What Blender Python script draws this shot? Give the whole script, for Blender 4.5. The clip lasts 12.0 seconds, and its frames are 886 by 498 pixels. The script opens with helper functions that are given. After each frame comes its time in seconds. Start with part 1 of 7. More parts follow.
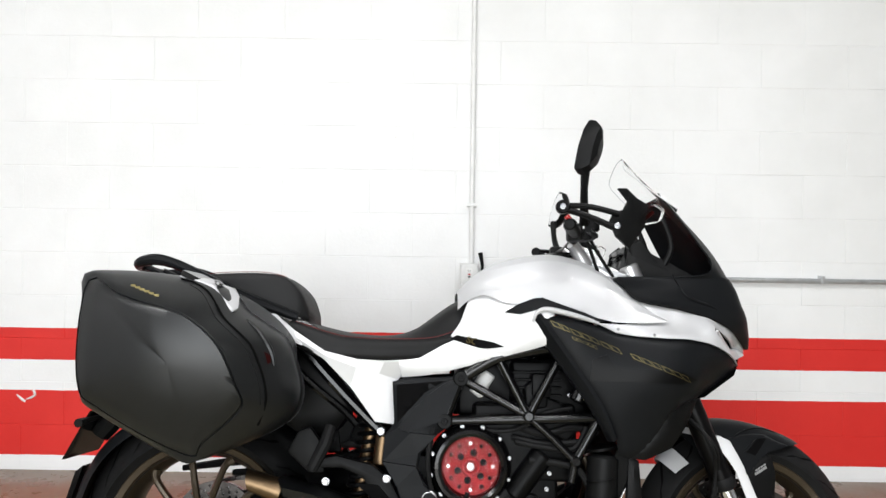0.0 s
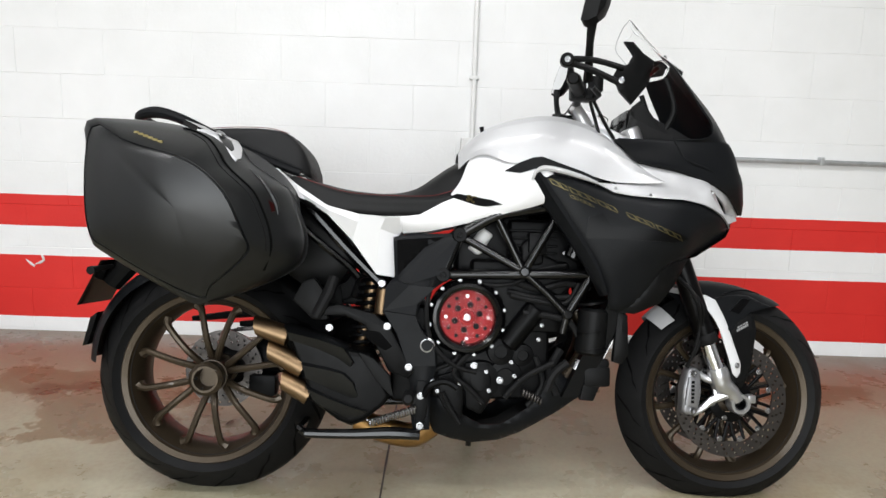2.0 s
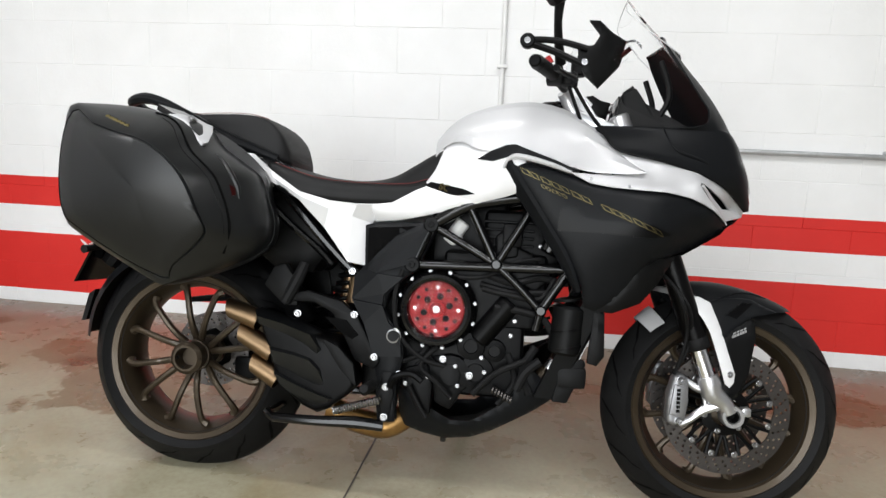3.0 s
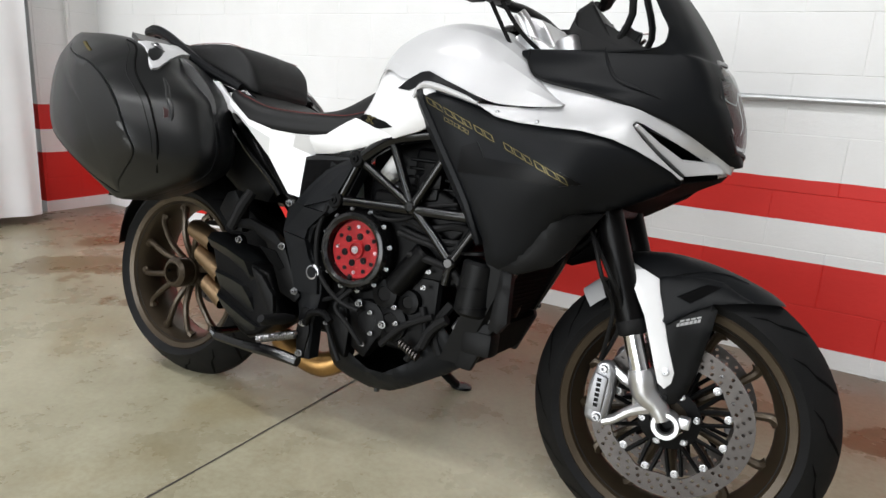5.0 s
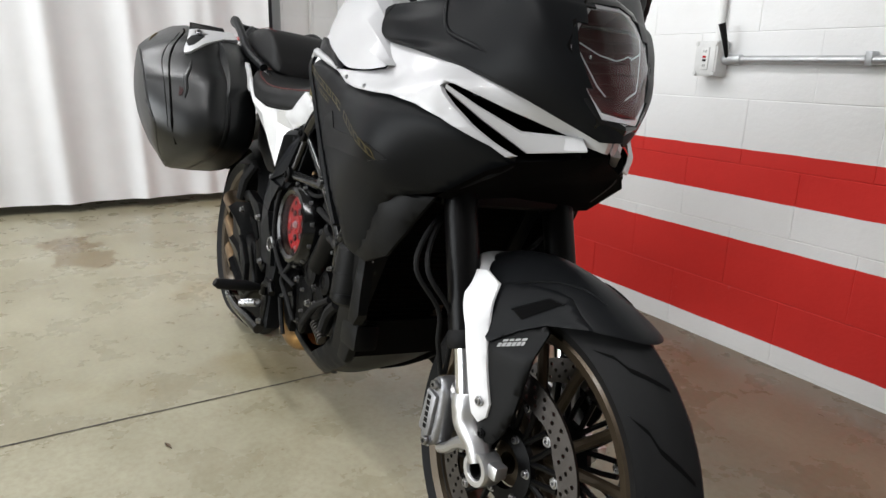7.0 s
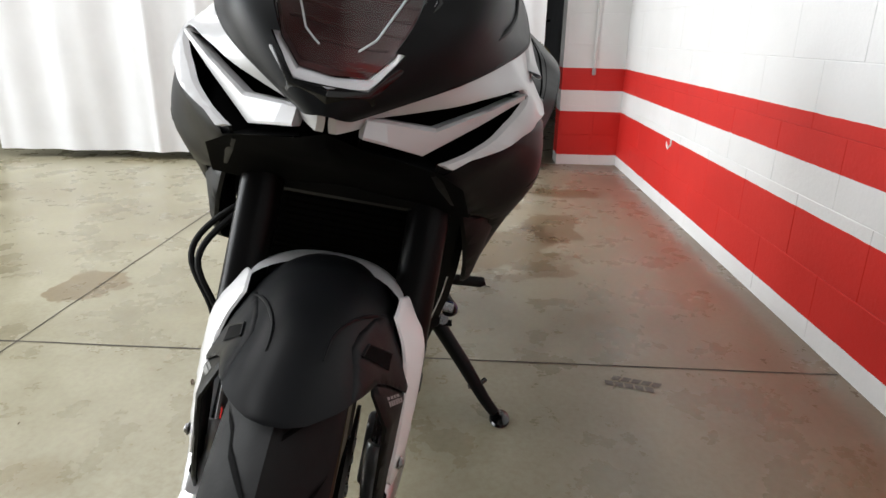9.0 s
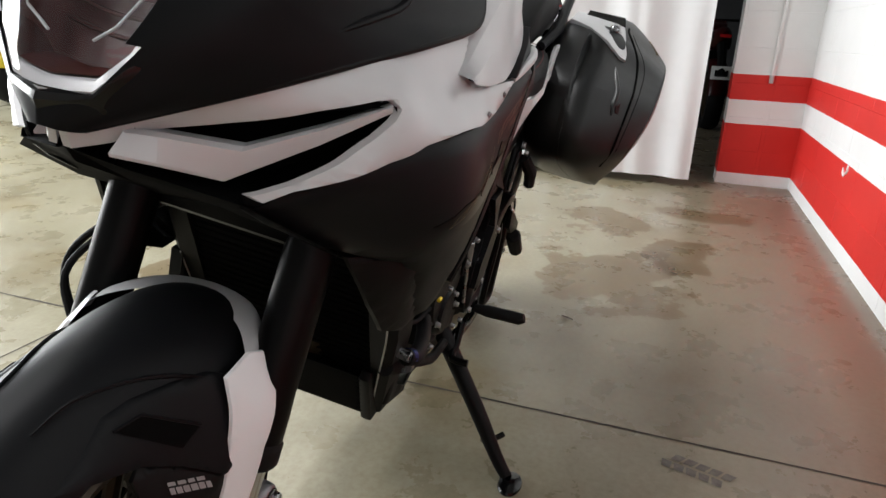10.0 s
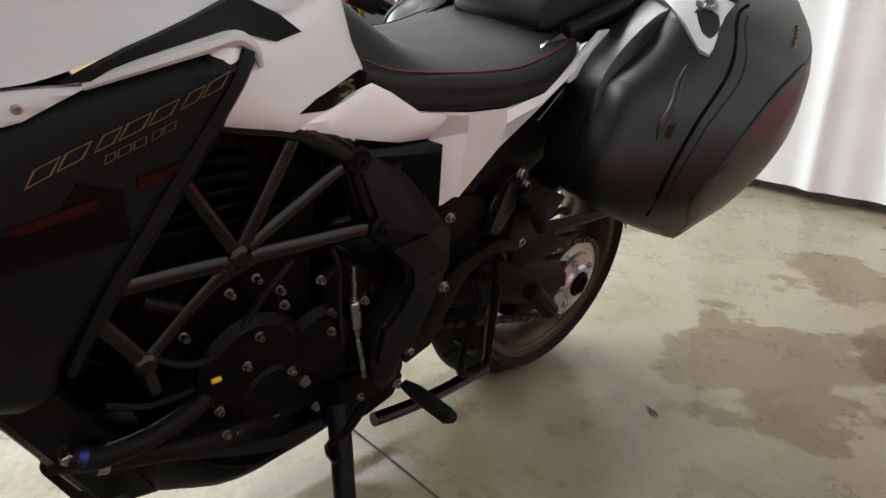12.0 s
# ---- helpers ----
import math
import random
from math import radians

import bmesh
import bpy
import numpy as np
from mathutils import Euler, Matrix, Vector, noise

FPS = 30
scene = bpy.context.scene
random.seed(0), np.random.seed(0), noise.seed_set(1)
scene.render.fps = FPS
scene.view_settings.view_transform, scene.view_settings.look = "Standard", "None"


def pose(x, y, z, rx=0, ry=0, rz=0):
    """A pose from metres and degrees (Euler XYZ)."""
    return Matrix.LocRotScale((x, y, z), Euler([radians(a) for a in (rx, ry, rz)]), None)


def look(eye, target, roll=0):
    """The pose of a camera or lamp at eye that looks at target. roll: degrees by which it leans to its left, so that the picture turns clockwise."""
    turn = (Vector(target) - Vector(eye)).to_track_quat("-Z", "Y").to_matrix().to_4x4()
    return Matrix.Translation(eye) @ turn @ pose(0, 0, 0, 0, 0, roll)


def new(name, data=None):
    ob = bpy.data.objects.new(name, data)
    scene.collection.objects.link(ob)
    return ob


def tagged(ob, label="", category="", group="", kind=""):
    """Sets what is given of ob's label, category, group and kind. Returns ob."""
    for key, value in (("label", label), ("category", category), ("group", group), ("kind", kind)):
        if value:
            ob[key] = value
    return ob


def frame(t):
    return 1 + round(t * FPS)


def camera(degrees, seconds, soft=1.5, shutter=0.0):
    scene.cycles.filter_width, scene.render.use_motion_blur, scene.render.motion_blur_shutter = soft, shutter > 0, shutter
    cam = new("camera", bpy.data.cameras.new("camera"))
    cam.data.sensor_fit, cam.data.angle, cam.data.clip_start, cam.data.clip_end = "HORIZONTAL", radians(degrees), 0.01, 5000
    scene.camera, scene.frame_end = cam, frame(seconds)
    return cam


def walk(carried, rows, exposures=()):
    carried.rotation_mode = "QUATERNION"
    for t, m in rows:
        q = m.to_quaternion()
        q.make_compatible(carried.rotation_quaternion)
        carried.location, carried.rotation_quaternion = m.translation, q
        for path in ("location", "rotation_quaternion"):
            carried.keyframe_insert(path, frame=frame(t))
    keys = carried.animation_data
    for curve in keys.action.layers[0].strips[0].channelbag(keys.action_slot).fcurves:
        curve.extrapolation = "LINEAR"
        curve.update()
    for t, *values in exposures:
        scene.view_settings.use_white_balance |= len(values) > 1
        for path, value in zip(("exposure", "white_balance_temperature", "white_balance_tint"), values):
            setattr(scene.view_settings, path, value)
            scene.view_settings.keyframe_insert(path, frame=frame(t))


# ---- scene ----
cam = camera(68.9, 12.0)

PATH = [
    (0, (1.202, -1.925, 1.073), (1.196, 0.075, 1.068), 0.8),
    (0.5, (1.198, -1.947, 1.039), (1.200, 0.047, 0.887), 1.1),
    (1, (1.191, -1.965, 1.009), (1.200, 0.016, 0.740), 1.6),
    (1.5, (1.178, -1.974, 0.996), (1.200, 0.000, 0.673), 1.9),
    (2, (1.2, -1.956, 0.979), (1.205, 0.017, 0.651), 1.9),
    (2.5, (1.327, -1.925, 0.990), (1.217, 0.038, 0.631), 1.9),
    (3, (1.503, -1.892, 0.970), (1.234, 0.058, 0.616), 2.3),
    (5, (2.214, -1.506, 0.923), (1.241, 0.17, 0.43), 3.3),
    (5.5, (2.376, -1.362, 0.91), (1.236, 0.207, 0.421), 2.4),
    (6, (2.524, -1.183, 0.905), (1.203, 0.233, 0.403), 1.7),
    (6.5, (2.661, -0.985, 0.898), (1.153, 0.225, 0.386), 1.1),
    (7, (2.746, -0.785, 0.895), (1.097, 0.211, 0.356), 1.4),
    (7.5, (2.780, -0.579, 0.886), (1.038, 0.216, 0.310), 1.8),
    (9.5, (2.576, 0.222, 0.872), (0.715, -0.133, 0.23), 1.7),
    (10, (2.419, 0.354, 0.873), (0.627, -0.249, 0.222), 2.2),
    (10.5, (2.254, 0.524, 0.878), (0.571, -0.35, 0.242), 1.1),
    (11, (2.094, 0.625, 0.877), (0.532, -0.445, 0.233), 1.1),
    (11.5, (1.903, 0.686, 0.883), (0.49, -0.547, 0.187), 1.2),
    (12, (1.716, 0.728, 0.877), (0.445, -0.641, 0.165), 1.3),
]
EXPOSURES = [(0.0, -0.08), (0.5, -0.15), (1.0, -0.16), (1.5, -0.17), (2.0, -0.18), (3.0, -0.16), (5.0, -0.1), (7.5, 0.0), (9.5, 0.14), (10.5, 0.22), (12.0, 0.24)]
walk(cam, [(t, look(eye, target, roll)) for t, eye, target, roll in PATH], EXPOSURES)

# ---- world and lights ----
world = bpy.data.worlds.new("world")
scene.world = world
world.use_nodes = True
wn = world.node_tree.nodes
sky = wn.new("ShaderNodeTexSky")
sky.sky_type, sky.sun_disc, sky.sun_elevation, sky.sun_rotation = "NISHITA", False, radians(40), radians(200)
world.node_tree.links.new(sky.outputs[0], wn["Background"].inputs[0])
wn["Background"].inputs[1].default_value = 0.1


def area(name, m, w, h, watts, colour=(1, 1, 1)):
    data = bpy.data.lights.new(name, "AREA")
    data.shape, data.size, data.size_y, data.energy, data.color = "RECTANGLE", w, h, watts, colour
    ob = new(name, data)
    ob.matrix_world = m
    return ob


# daylight through the wide door opposite the block wall, and two rows of unseen tube lamps added under the ceiling
area("door_daylight", look((0.3, -7.25, 1.6), (0.3, 0, 1.3)), 5.0, 2.8, 360, (0.93, 0.97, 1.0))
LAMP_ROWS = [(-0.2, -1.5), (2.6, -1.7), (-0.6, -3.8), (2.4, -3.8)]
for lx, ly in LAMP_ROWS:
    area("added_tube_light", look((lx, ly, 3.52), (lx, ly + 0.001, 0)), 2.2, 0.25, 64, (0.985, 0.99, 1.0))

# ---- materials ----
def nodes_of(name):
    m = bpy.data.materials.new(name)
    m.use_nodes = True
    return m, m.node_tree.nodes, m.node_tree.links, m.node_tree.nodes["Principled BSDF"]


def noise_node(n, l, coord, scale, detail=4.0, rough=0.6):
    t = n.new("ShaderNodeTexNoise")
    t.inputs["Scale"].default_value, t.inputs["Detail"].default_value, t.inputs["Roughness"].default_value = scale, detail, rough
    l.new(coord, t.inputs["Vector"])
    return t


def ramp(n, l, fac, stops):
    r = n.new("ShaderNodeValToRGB")
    while len(r.color_ramp.elements) < len(stops):
        r.color_ramp.elements.new(0.5)
    for e, (p, c) in zip(r.color_ramp.elements, stops):
        e.position, e.color = p, (c if len(c) == 4 else (*c, 1))
    l.new(fac, r.inputs[0])
    return r


def mixc(n, l, fac, a, b, mode="MIX"):
    x = n.new("ShaderNodeMix")
    x.data_type, x.blend_type = "RGBA", mode
    for sock, v in ((x.inputs[0], fac), (x.inputs[6], a), (x.inputs[7], b)):
        if isinstance(v, (int, float)):
            sock.default_value = v
        elif isinstance(v, tuple):
            sock.default_value = (*v[:3], 1)
        else:
            l.new(v, sock)
    return x.outputs[2]


def bump(n, l, height, bsdf, strength=0.2, dist=0.002):
    b = n.new("ShaderNodeBump")
    b.inputs["Strength"].default_value, b.inputs["Distance"].default_value = strength, dist
    l.new(height, b.inputs["Height"])
    l.new(b.outputs[0], bsdf.inputs["Normal"])


def mat(name, col, rough=0.5, metal=0.0, vary=0.12, scale=6.0, grain=180.0, bumps=0.05, coat=0.0, spread=0.1, spec=0.5):
    """Paint, plastic, metal or rubber: patchy tone at a coarse scale, fine grain in gloss and relief."""
    m, n, l, b = nodes_of(name)
    co = n.new("ShaderNodeTexCoord").outputs["Object"]
    big, fine = noise_node(n, l, co, scale), noise_node(n, l, co, grain, 2.0)
    lo, hi = tuple(max(0, c * (1 - vary)) for c in col), tuple(min(1, c * (1 + vary)) for c in col)
    l.new(ramp(n, l, big.outputs["Fac"], [(0.3, lo), (0.7, hi)]).outputs[0], b.inputs["Base Color"])
    r = n.new("ShaderNodeMapRange")
    r.inputs["To Min"].default_value, r.inputs["To Max"].default_value = max(0.02, rough - spread), min(1, rough + spread)
    l.new(noise_node(n, l, co, scale * 3).outputs["Fac"], r.inputs["Value"])
    l.new(r.outputs[0], b.inputs["Roughness"])
    b.inputs["Metallic"].default_value = metal
    b.inputs["Coat Weight"].default_value = coat
    b.inputs["Coat Roughness"].default_value = 0.06
    b.inputs["Specular IOR Level"].default_value = spec
    if bumps:
        bump(n, l, fine.outputs["Fac"], b, bumps, 0.001)
    return m


M = {}
M["white"] = mat("pearl_white_paint", (0.74, 0.74, 0.75), 0.32, 0.0, 0.03, 4, 400, 0.015, 0.6, 0.04)
M["silver_paint"] = mat("silver_grey_paint", (0.50, 0.50, 0.51), 0.44, 0.16, 0.05, 4, 500, 0.02, 0.30, 0.05)
M["matt"] = mat("matt_graphite_paint", (0.0066, 0.0071, 0.0080), 0.40, 0.0, 0.12, 5, 600, 0.02, 0.0, 0.05, spec=0.10)
M["plastic"] = mat("textured_black_plastic", (0.0030, 0.0031, 0.0033), 0.48, 0.0, 0.2, 8, 700, 0.12, 0.0, 0.08, spec=0.14)
M["case"] = mat("satin_black_case_plastic", (0.0045, 0.005, 0.0054), 0.35, 0.0, 0.12, 5, 700, 0.08, 0.0, 0.05, spec=0.42)
M["gloss"] = mat("gloss_black_enamel", (0.002, 0.002, 0.0022), 0.16, 0.0, 0.2, 8, 300, 0.02, 0.15, 0.06, spec=0.30)
M["engine"] = mat("black_cast_metal", (0.0022, 0.0022, 0.0024), 0.4, 0.1, 0.3, 12, 350, 0.25, 0.0, 0.1, spec=0.11)
# darker copy of the black plastic, with the shade of hollows put in
M["shade_black"] = mat("shade_black_plastic", (0.0018, 0.0018, 0.0019), 0.75, 0.0, 0.2, 8, 500, 0.1, 0.0, 0.08, spec=0.05)
M["forkblack"] = mat("satin_black_fork_anodising", (0.0028, 0.0026, 0.0027), 0.32, 0.0, 0.1, 8, 500, 0.02, 0.0, 0.05, spec=0.10)
M["rubber"] = mat("tyre_rubber", (0.0065, 0.0065, 0.0068), 0.6, 0.0, 0.25, 10, 260, 0.15, 0.0, 0.1, spec=0.14)
M["seat"] = mat("seat_vinyl", (0.004, 0.004, 0.0043), 0.58, 0.0, 0.15, 8, 420, 0.35, 0.0, 0.06, spec=0.28)
M["thread"] = mat("red_thread", (0.12, 0.012, 0.012), 0.7, 0, 0.1, 8, 300, 0.1)
M["bronze"] = mat("bronze_wheel_paint", (0.05, 0.036, 0.022), 0.38, 0.6, 0.12, 8, 500, 0.03, 0.1, 0.06)
M["gold"] = mat("champagne_exhaust_metal", (0.20, 0.135, 0.078), 0.40, 1.0, 0.15, 10, 500, 0.03, 0, 0.07)
M["amber"] = mat("heat_stained_pipe", (0.30, 0.17, 0.06), 0.35, 0.9, 0.35, 14, 300, 0.05, 0, 0.1)
M["chrome"] = mat("chromed_fork_tube", (0.80, 0.80, 0.82), 0.10, 1.0, 0.03, 6, 400, 0.01, 0, 0.03)
M["alu"] = mat("brushed_aluminium", (0.55, 0.55, 0.56), 0.32, 0.9, 0.08, 12, 500, 0.05, 0, 0.08)
M["caliper"] = mat("cast_caliper_metal", (0.27, 0.27, 0.28), 0.42, 0.75, 0.12, 14, 400, 0.12, 0, 0.08)
M["steel"] = mat("disc_steel", (0.08, 0.073, 0.069), 0.42, 1.0, 0.12, 14, 800, 0.08, 0, 0.08)
M["bolt"] = mat("bright_bolt_steel", (0.34, 0.34, 0.35), 0.28, 1.0, 0.06, 20, 600, 0.02, 0, 0.05)
M["red"] = mat("red_anodised_metal", (0.15, 0.003, 0.004), 0.5, 0.0, 0.15, 20, 500, 0.03, 0, 0.08, spec=0.15)
M["blue_anodised"] = mat("blue_anodised_metal", (0.01, 0.03, 0.16), 0.35, 0.6, 0.1, 20, 500, 0.02)
M["redplastic"] = mat("red_lens_plastic", (0.45, 0.01, 0.012), 0.15, 0, 0.1, 10, 300, 0.0, 0.5, 0.05)
M["goldfilm"] = mat("gold_film", (0.15, 0.122, 0.052), 0.35, 0.8, 0.15, 30, 500, 0.02, 0, 0.08)
M["decal_dark"] = mat("gloss_dark_decal", (0.0015, 0.0015, 0.0018), 0.30, 0, 0.1, 10, 400, 0.0, 0.0, 0.03, spec=0.12)
M["decal_red"] = mat("dark_red_decal", (0.022, 0.002, 0.002), 0.3, 0, 0.1, 10, 400, 0.0, 0.0, 0.03, spec=0.12)
M["decal_grey"] = mat("grey_print", (0.25, 0.25, 0.25), 0.4, 0, 0.15, 60, 400, 0.0)
M["yellow"] = mat("yellow_tag", (0.6, 0.45, 0.02), 0.5, 0, 0.1, 10, 300, 0.05)
M["whiteplastic"] = mat("white_plastic", (0.7, 0.7, 0.69), 0.45, 0, 0.08, 20, 300, 0.05)
M["mirror"] = mat("mirror_glass", (0.85, 0.86, 0.87), 0.03, 1.0, 0.01, 6, 300, 0.0, 0, 0.01)
M["fin"] = mat("radiator_core", (0.012, 0.012, 0.012), 0.5, 0.4, 0.3, 30, 300, 0.1)
M["galv"] = mat("galvanised_conduit", (0.52, 0.53, 0.54), 0.38, 0.7, 0.15, 16, 300, 0.06, 0, 0.1)
M["paintedpipe"] = mat("white_painted_pipe", (0.76, 0.76, 0.75), 0.5, 0, 0.06, 10, 300, 0.1)
M["boxgrey"] = mat("white_switch_box", (0.66, 0.66, 0.65), 0.45, 0, 0.1, 14, 300, 0.1)
M["lampwhite"] = mat("lamp_housing_white", (0.78, 0.78, 0.77), 0.4, 0, 0.05, 6, 300, 0.03)


def glass(name, col=(1, 1, 1), rough=0.01, ior=1.45):
    m, n, l, b = nodes_of(name)
    b.inputs["Base Color"].default_value = (*col, 1)
    b.inputs["Roughness"].default_value = rough
    b.inputs["IOR"].default_value = ior
    b.inputs["Transmission Weight"].default_value = 1.0
    return m


M["thinglass"] = glass("clutch_window_plastic", (0.99, 0.985, 0.985), 0.02, 1.07)
M["glass"] = glass("clear_polycarbonate", (0.985, 0.99, 0.99), 0.01, 1.04)
M["lens"] = glass("headlamp_lens", (0.96, 0.96, 0.97), 0.01, 1.5)
M["lampred"] = mat("dark_red_lamp_inside", (0.055, 0.006, 0.006), 0.42, 0.0, 0.3, 30, 120, 0.1, 0.0, 0.08, spec=0.3)
M["rimlens"] = mat("frosted_light_guide", (0.55, 0.55, 0.56), 0.22, 0, 0.1, 20, 300, 0.02, 0.5, 0.05)


def wall_paint():
    """Masonry paint in white with two red bands; the bands are painted at fixed heights across the blocks."""
    m, n, l, b = nodes_of("block_wall_paint")
    g = n.new("ShaderNodeNewGeometry").outputs["Position"]
    sep = n.new("ShaderNodeSeparateXYZ")
    l.new(g, sep.inputs[0])
    wob = noise_node(n, l, g, 9.0)
    z = n.new("ShaderNodeMath")
    z.operation = "MULTIPLY_ADD"
    l.new(wob.outputs["Fac"], z.inputs[0])
    z.inputs[1].default_value = 0.006
    l.new(sep.outputs[2], z.inputs[2])
    bands = []
    for lo, hi in ((0.071, 0.376), (0.519, 0.669)):
        a, c, d = (n.new("ShaderNodeMath") for _ in range(3))
        a.operation, c.operation, d.operation = "GREATER_THAN", "LESS_THAN", "MULTIPLY"
        l.new(z.outputs[0], a.inputs[0]), l.new(z.outputs[0], c.inputs[0])
        a.inputs[1].default_value, c.inputs[1].default_value = lo + 0.003, hi + 0.003
        l.new(a.outputs[0], d.inputs[0]), l.new(c.outputs[0], d.inputs[1])
        bands.append(d)
    both = n.new("ShaderNodeMath")
    both.operation = "ADD"
    l.new(bands[0].outputs[0], both.inputs[0]), l.new(bands[1].outputs[0], both.inputs[1])
    tone = noise_node(n, l, g, 2.2)
    whites = ramp(n, l, tone.outputs["Fac"], [(0.3, (0.76, 0.76, 0.755)), (0.7, (0.83, 0.83, 0.83))]).outputs[0]
    reds = ramp(n, l, tone.outputs["Fac"], [(0.3, (0.58, 0.014, 0.010)), (0.7, (0.66, 0.022, 0.016))]).outputs[0]
    scuff = ramp(n, l, noise_node(n, l, g, 17.0, 6.0, 0.7).outputs["Fac"], [(0.70, (0, 0, 0)), (0.76, (1, 1, 1))]).outputs[0]
    half = n.new("ShaderNodeMath")
    half.operation = "MULTIPLY"
    l.new(scuff, half.inputs[0])
    half.inputs[1].default_value = 0.35
    base = mixc(n, l, both.outputs[0], whites, reds)
    l.new(mixc(n, l, half.outputs[0], base, (0.55, 0.50, 0.47)), b.inputs["Base Color"])
    b.inputs["Roughness"].default_value = 0.55
    rough = noise_node(n, l, g, 55.0, 5.0, 0.65)
    bump(n, l, rough.outputs["Fac"], b, 0.35, 0.004)
    return m


def floor_mat():
    """Sealed old concrete: blotches, brown damp stains, a darker brown towards the block wall, fine dirt, a satin
    sealer.
    """
    m, n, l, b = nodes_of("sealed_concrete")
    g = n.new("ShaderNodeNewGeometry").outputs["Position"]
    big, mid, fine = noise_node(n, l, g, 0.9, 5, 0.6), noise_node(n, l, g, 4.5, 6, 0.65), noise_node(n, l, g, 60, 4, 0.6)
    base = ramp(n, l, big.outputs["Fac"], [(0.30, (0.262, 0.234, 0.160)), (0.5, (0.335, 0.314, 0.222)), (0.7, (0.405, 0.382, 0.284))]).outputs[0]
    mott = ramp(n, l, mid.outputs["Fac"], [(0.33, (0.72, 0.69, 0.64)), (0.64, (1, 1, 1))]).outputs[0]
    base = mixc(n, l, 0.8, base, mott, "MULTIPLY")
    spots = ramp(n, l, noise_node(n, l, g, 1.5, 4, 0.5).outputs["Fac"], [(0.57, (1, 1, 1)), (0.66, (0.80, 0.73, 0.62))]).outputs[0]
    base = mixc(n, l, 0.75, base, spots, "MULTIPLY")
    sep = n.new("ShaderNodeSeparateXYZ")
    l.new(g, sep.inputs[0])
    # blend to a darker brown towards the block wall, patchy with the blotches
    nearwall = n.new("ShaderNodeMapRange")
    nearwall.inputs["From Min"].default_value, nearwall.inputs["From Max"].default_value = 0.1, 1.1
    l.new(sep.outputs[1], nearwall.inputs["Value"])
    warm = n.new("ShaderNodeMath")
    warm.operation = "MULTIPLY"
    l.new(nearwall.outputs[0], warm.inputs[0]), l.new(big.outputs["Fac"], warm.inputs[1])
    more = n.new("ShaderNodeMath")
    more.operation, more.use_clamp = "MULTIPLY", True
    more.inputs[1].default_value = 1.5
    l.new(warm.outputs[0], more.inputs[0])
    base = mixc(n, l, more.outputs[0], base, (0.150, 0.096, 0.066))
    # old spills, each an uneven patch of its own
    for cx, cy, sx, sy in ((-0.75, 0.12, 0.42, 0.30), (-1.05, 0.62, 0.20, 0.34), (-0.75, -0.75, 0.55, 0.25), (0.03, 0.20, 0.52, 0.42), (-0.35, 0.47, 0.45, 0.20), (2.65, 0.55, 0.45, 0.25), (1.35, -2.0, 0.3, 0.28), (0.62, -1.25, 0.22, 0.2)):
        mp = n.new("ShaderNodeMapping")
        mp.inputs["Location"].default_value = (-cx / sx, -cy / sy, 0)
        mp.inputs["Scale"].default_value = (1 / sx, 1 / sy, 1)
        l.new(g, mp.inputs["Vector"])
        ln = n.new("ShaderNodeVectorMath")
        ln.operation = "LENGTH"
        l.new(mp.outputs[0], ln.inputs[0])
        ad = n.new("ShaderNodeMath")
        ad.operation = "MULTIPLY_ADD"
        l.new(noise_node(n, l, g, 3.6, 5, 0.6).outputs["Fac"], ad.inputs[0])
        ad.inputs[1].default_value = 2.2
        l.new(ln.outputs["Value"], ad.inputs[2])
        spill = ramp(n, l, ad.outputs[0], [(0.0, (0.62, 0.52, 0.40)), (0.84, (0.58, 0.47, 0.35)), (0.865, (1, 1, 1))])
        spill.color_ramp.interpolation = "LINEAR"
        sc = n.new("ShaderNodeMath")
        sc.operation = "MULTIPLY"
        sc.inputs[1].default_value = 0.5
        l.new(ad.outputs[0], sc.inputs[0])
        l.new(sc.outputs[0], spill.inputs[0])
        base = mixc(n, l, 0.85, base, spill.outputs[0], "MULTIPLY")
    dirt = ramp(n, l, fine.outputs["Fac"], [(0.3, (0.86, 0.84, 0.82)), (0.6, (1, 1, 1))]).outputs[0]
    base = mixc(n, l, 1.0, base, dirt, "MULTIPLY")
    specks = ramp(n, l, noise_node(n, l, g, 38, 2, 0.5).outputs["Fac"], [(0.77, (1, 1, 1)), (0.80, (0.5, 0.44, 0.38))]).outputs[0]
    l.new(mixc(n, l, 0.7, base, specks, "MULTIPLY"), b.inputs["Base Color"])
    r = n.new("ShaderNodeMapRange")
    r.inputs["From Min"].default_value, r.inputs["From Max"].default_value = 0.3, 0.7
    r.inputs["To Min"].default_value, r.inputs["To Max"].default_value = 0.19, 0.42
    l.new(mid.outputs["Fac"], r.inputs["Value"])
    l.new(r.outputs[0], b.inputs["Roughness"])
    bump(n, l, fine.outputs["Fac"], b, 0.12, 0.002)
    return m


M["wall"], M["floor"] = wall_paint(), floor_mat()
M["curtain"] = mat("white_curtain_cloth", (0.70, 0.70, 0.71), 0.85, 0, 0.05, 3, 500, 0.25)
# ceiling and plain walls are unseen; their tones set the bounced light
M["ceiling"] = mat("unseen_grey_ceiling", (0.24, 0.24, 0.24), 0.8, 0, 0.05, 2, 60, 0.1)
M["plaster"] = mat("unseen_pale_wall", (0.45, 0.45, 0.46), 0.8, 0, 0.08, 2, 60, 0.15)
# the dimness behind the curtain is put into this wall colour
M["darkroom"] = mat("dim_room_wall", (0.035, 0.035, 0.037), 0.8, 0, 0.2, 2, 60, 0.15)
M["tyre_print"] = mat("tyre_rubber_print", (0.12, 0.105, 0.088), 0.5, 0, 0.4, 60, 200, 0.1)
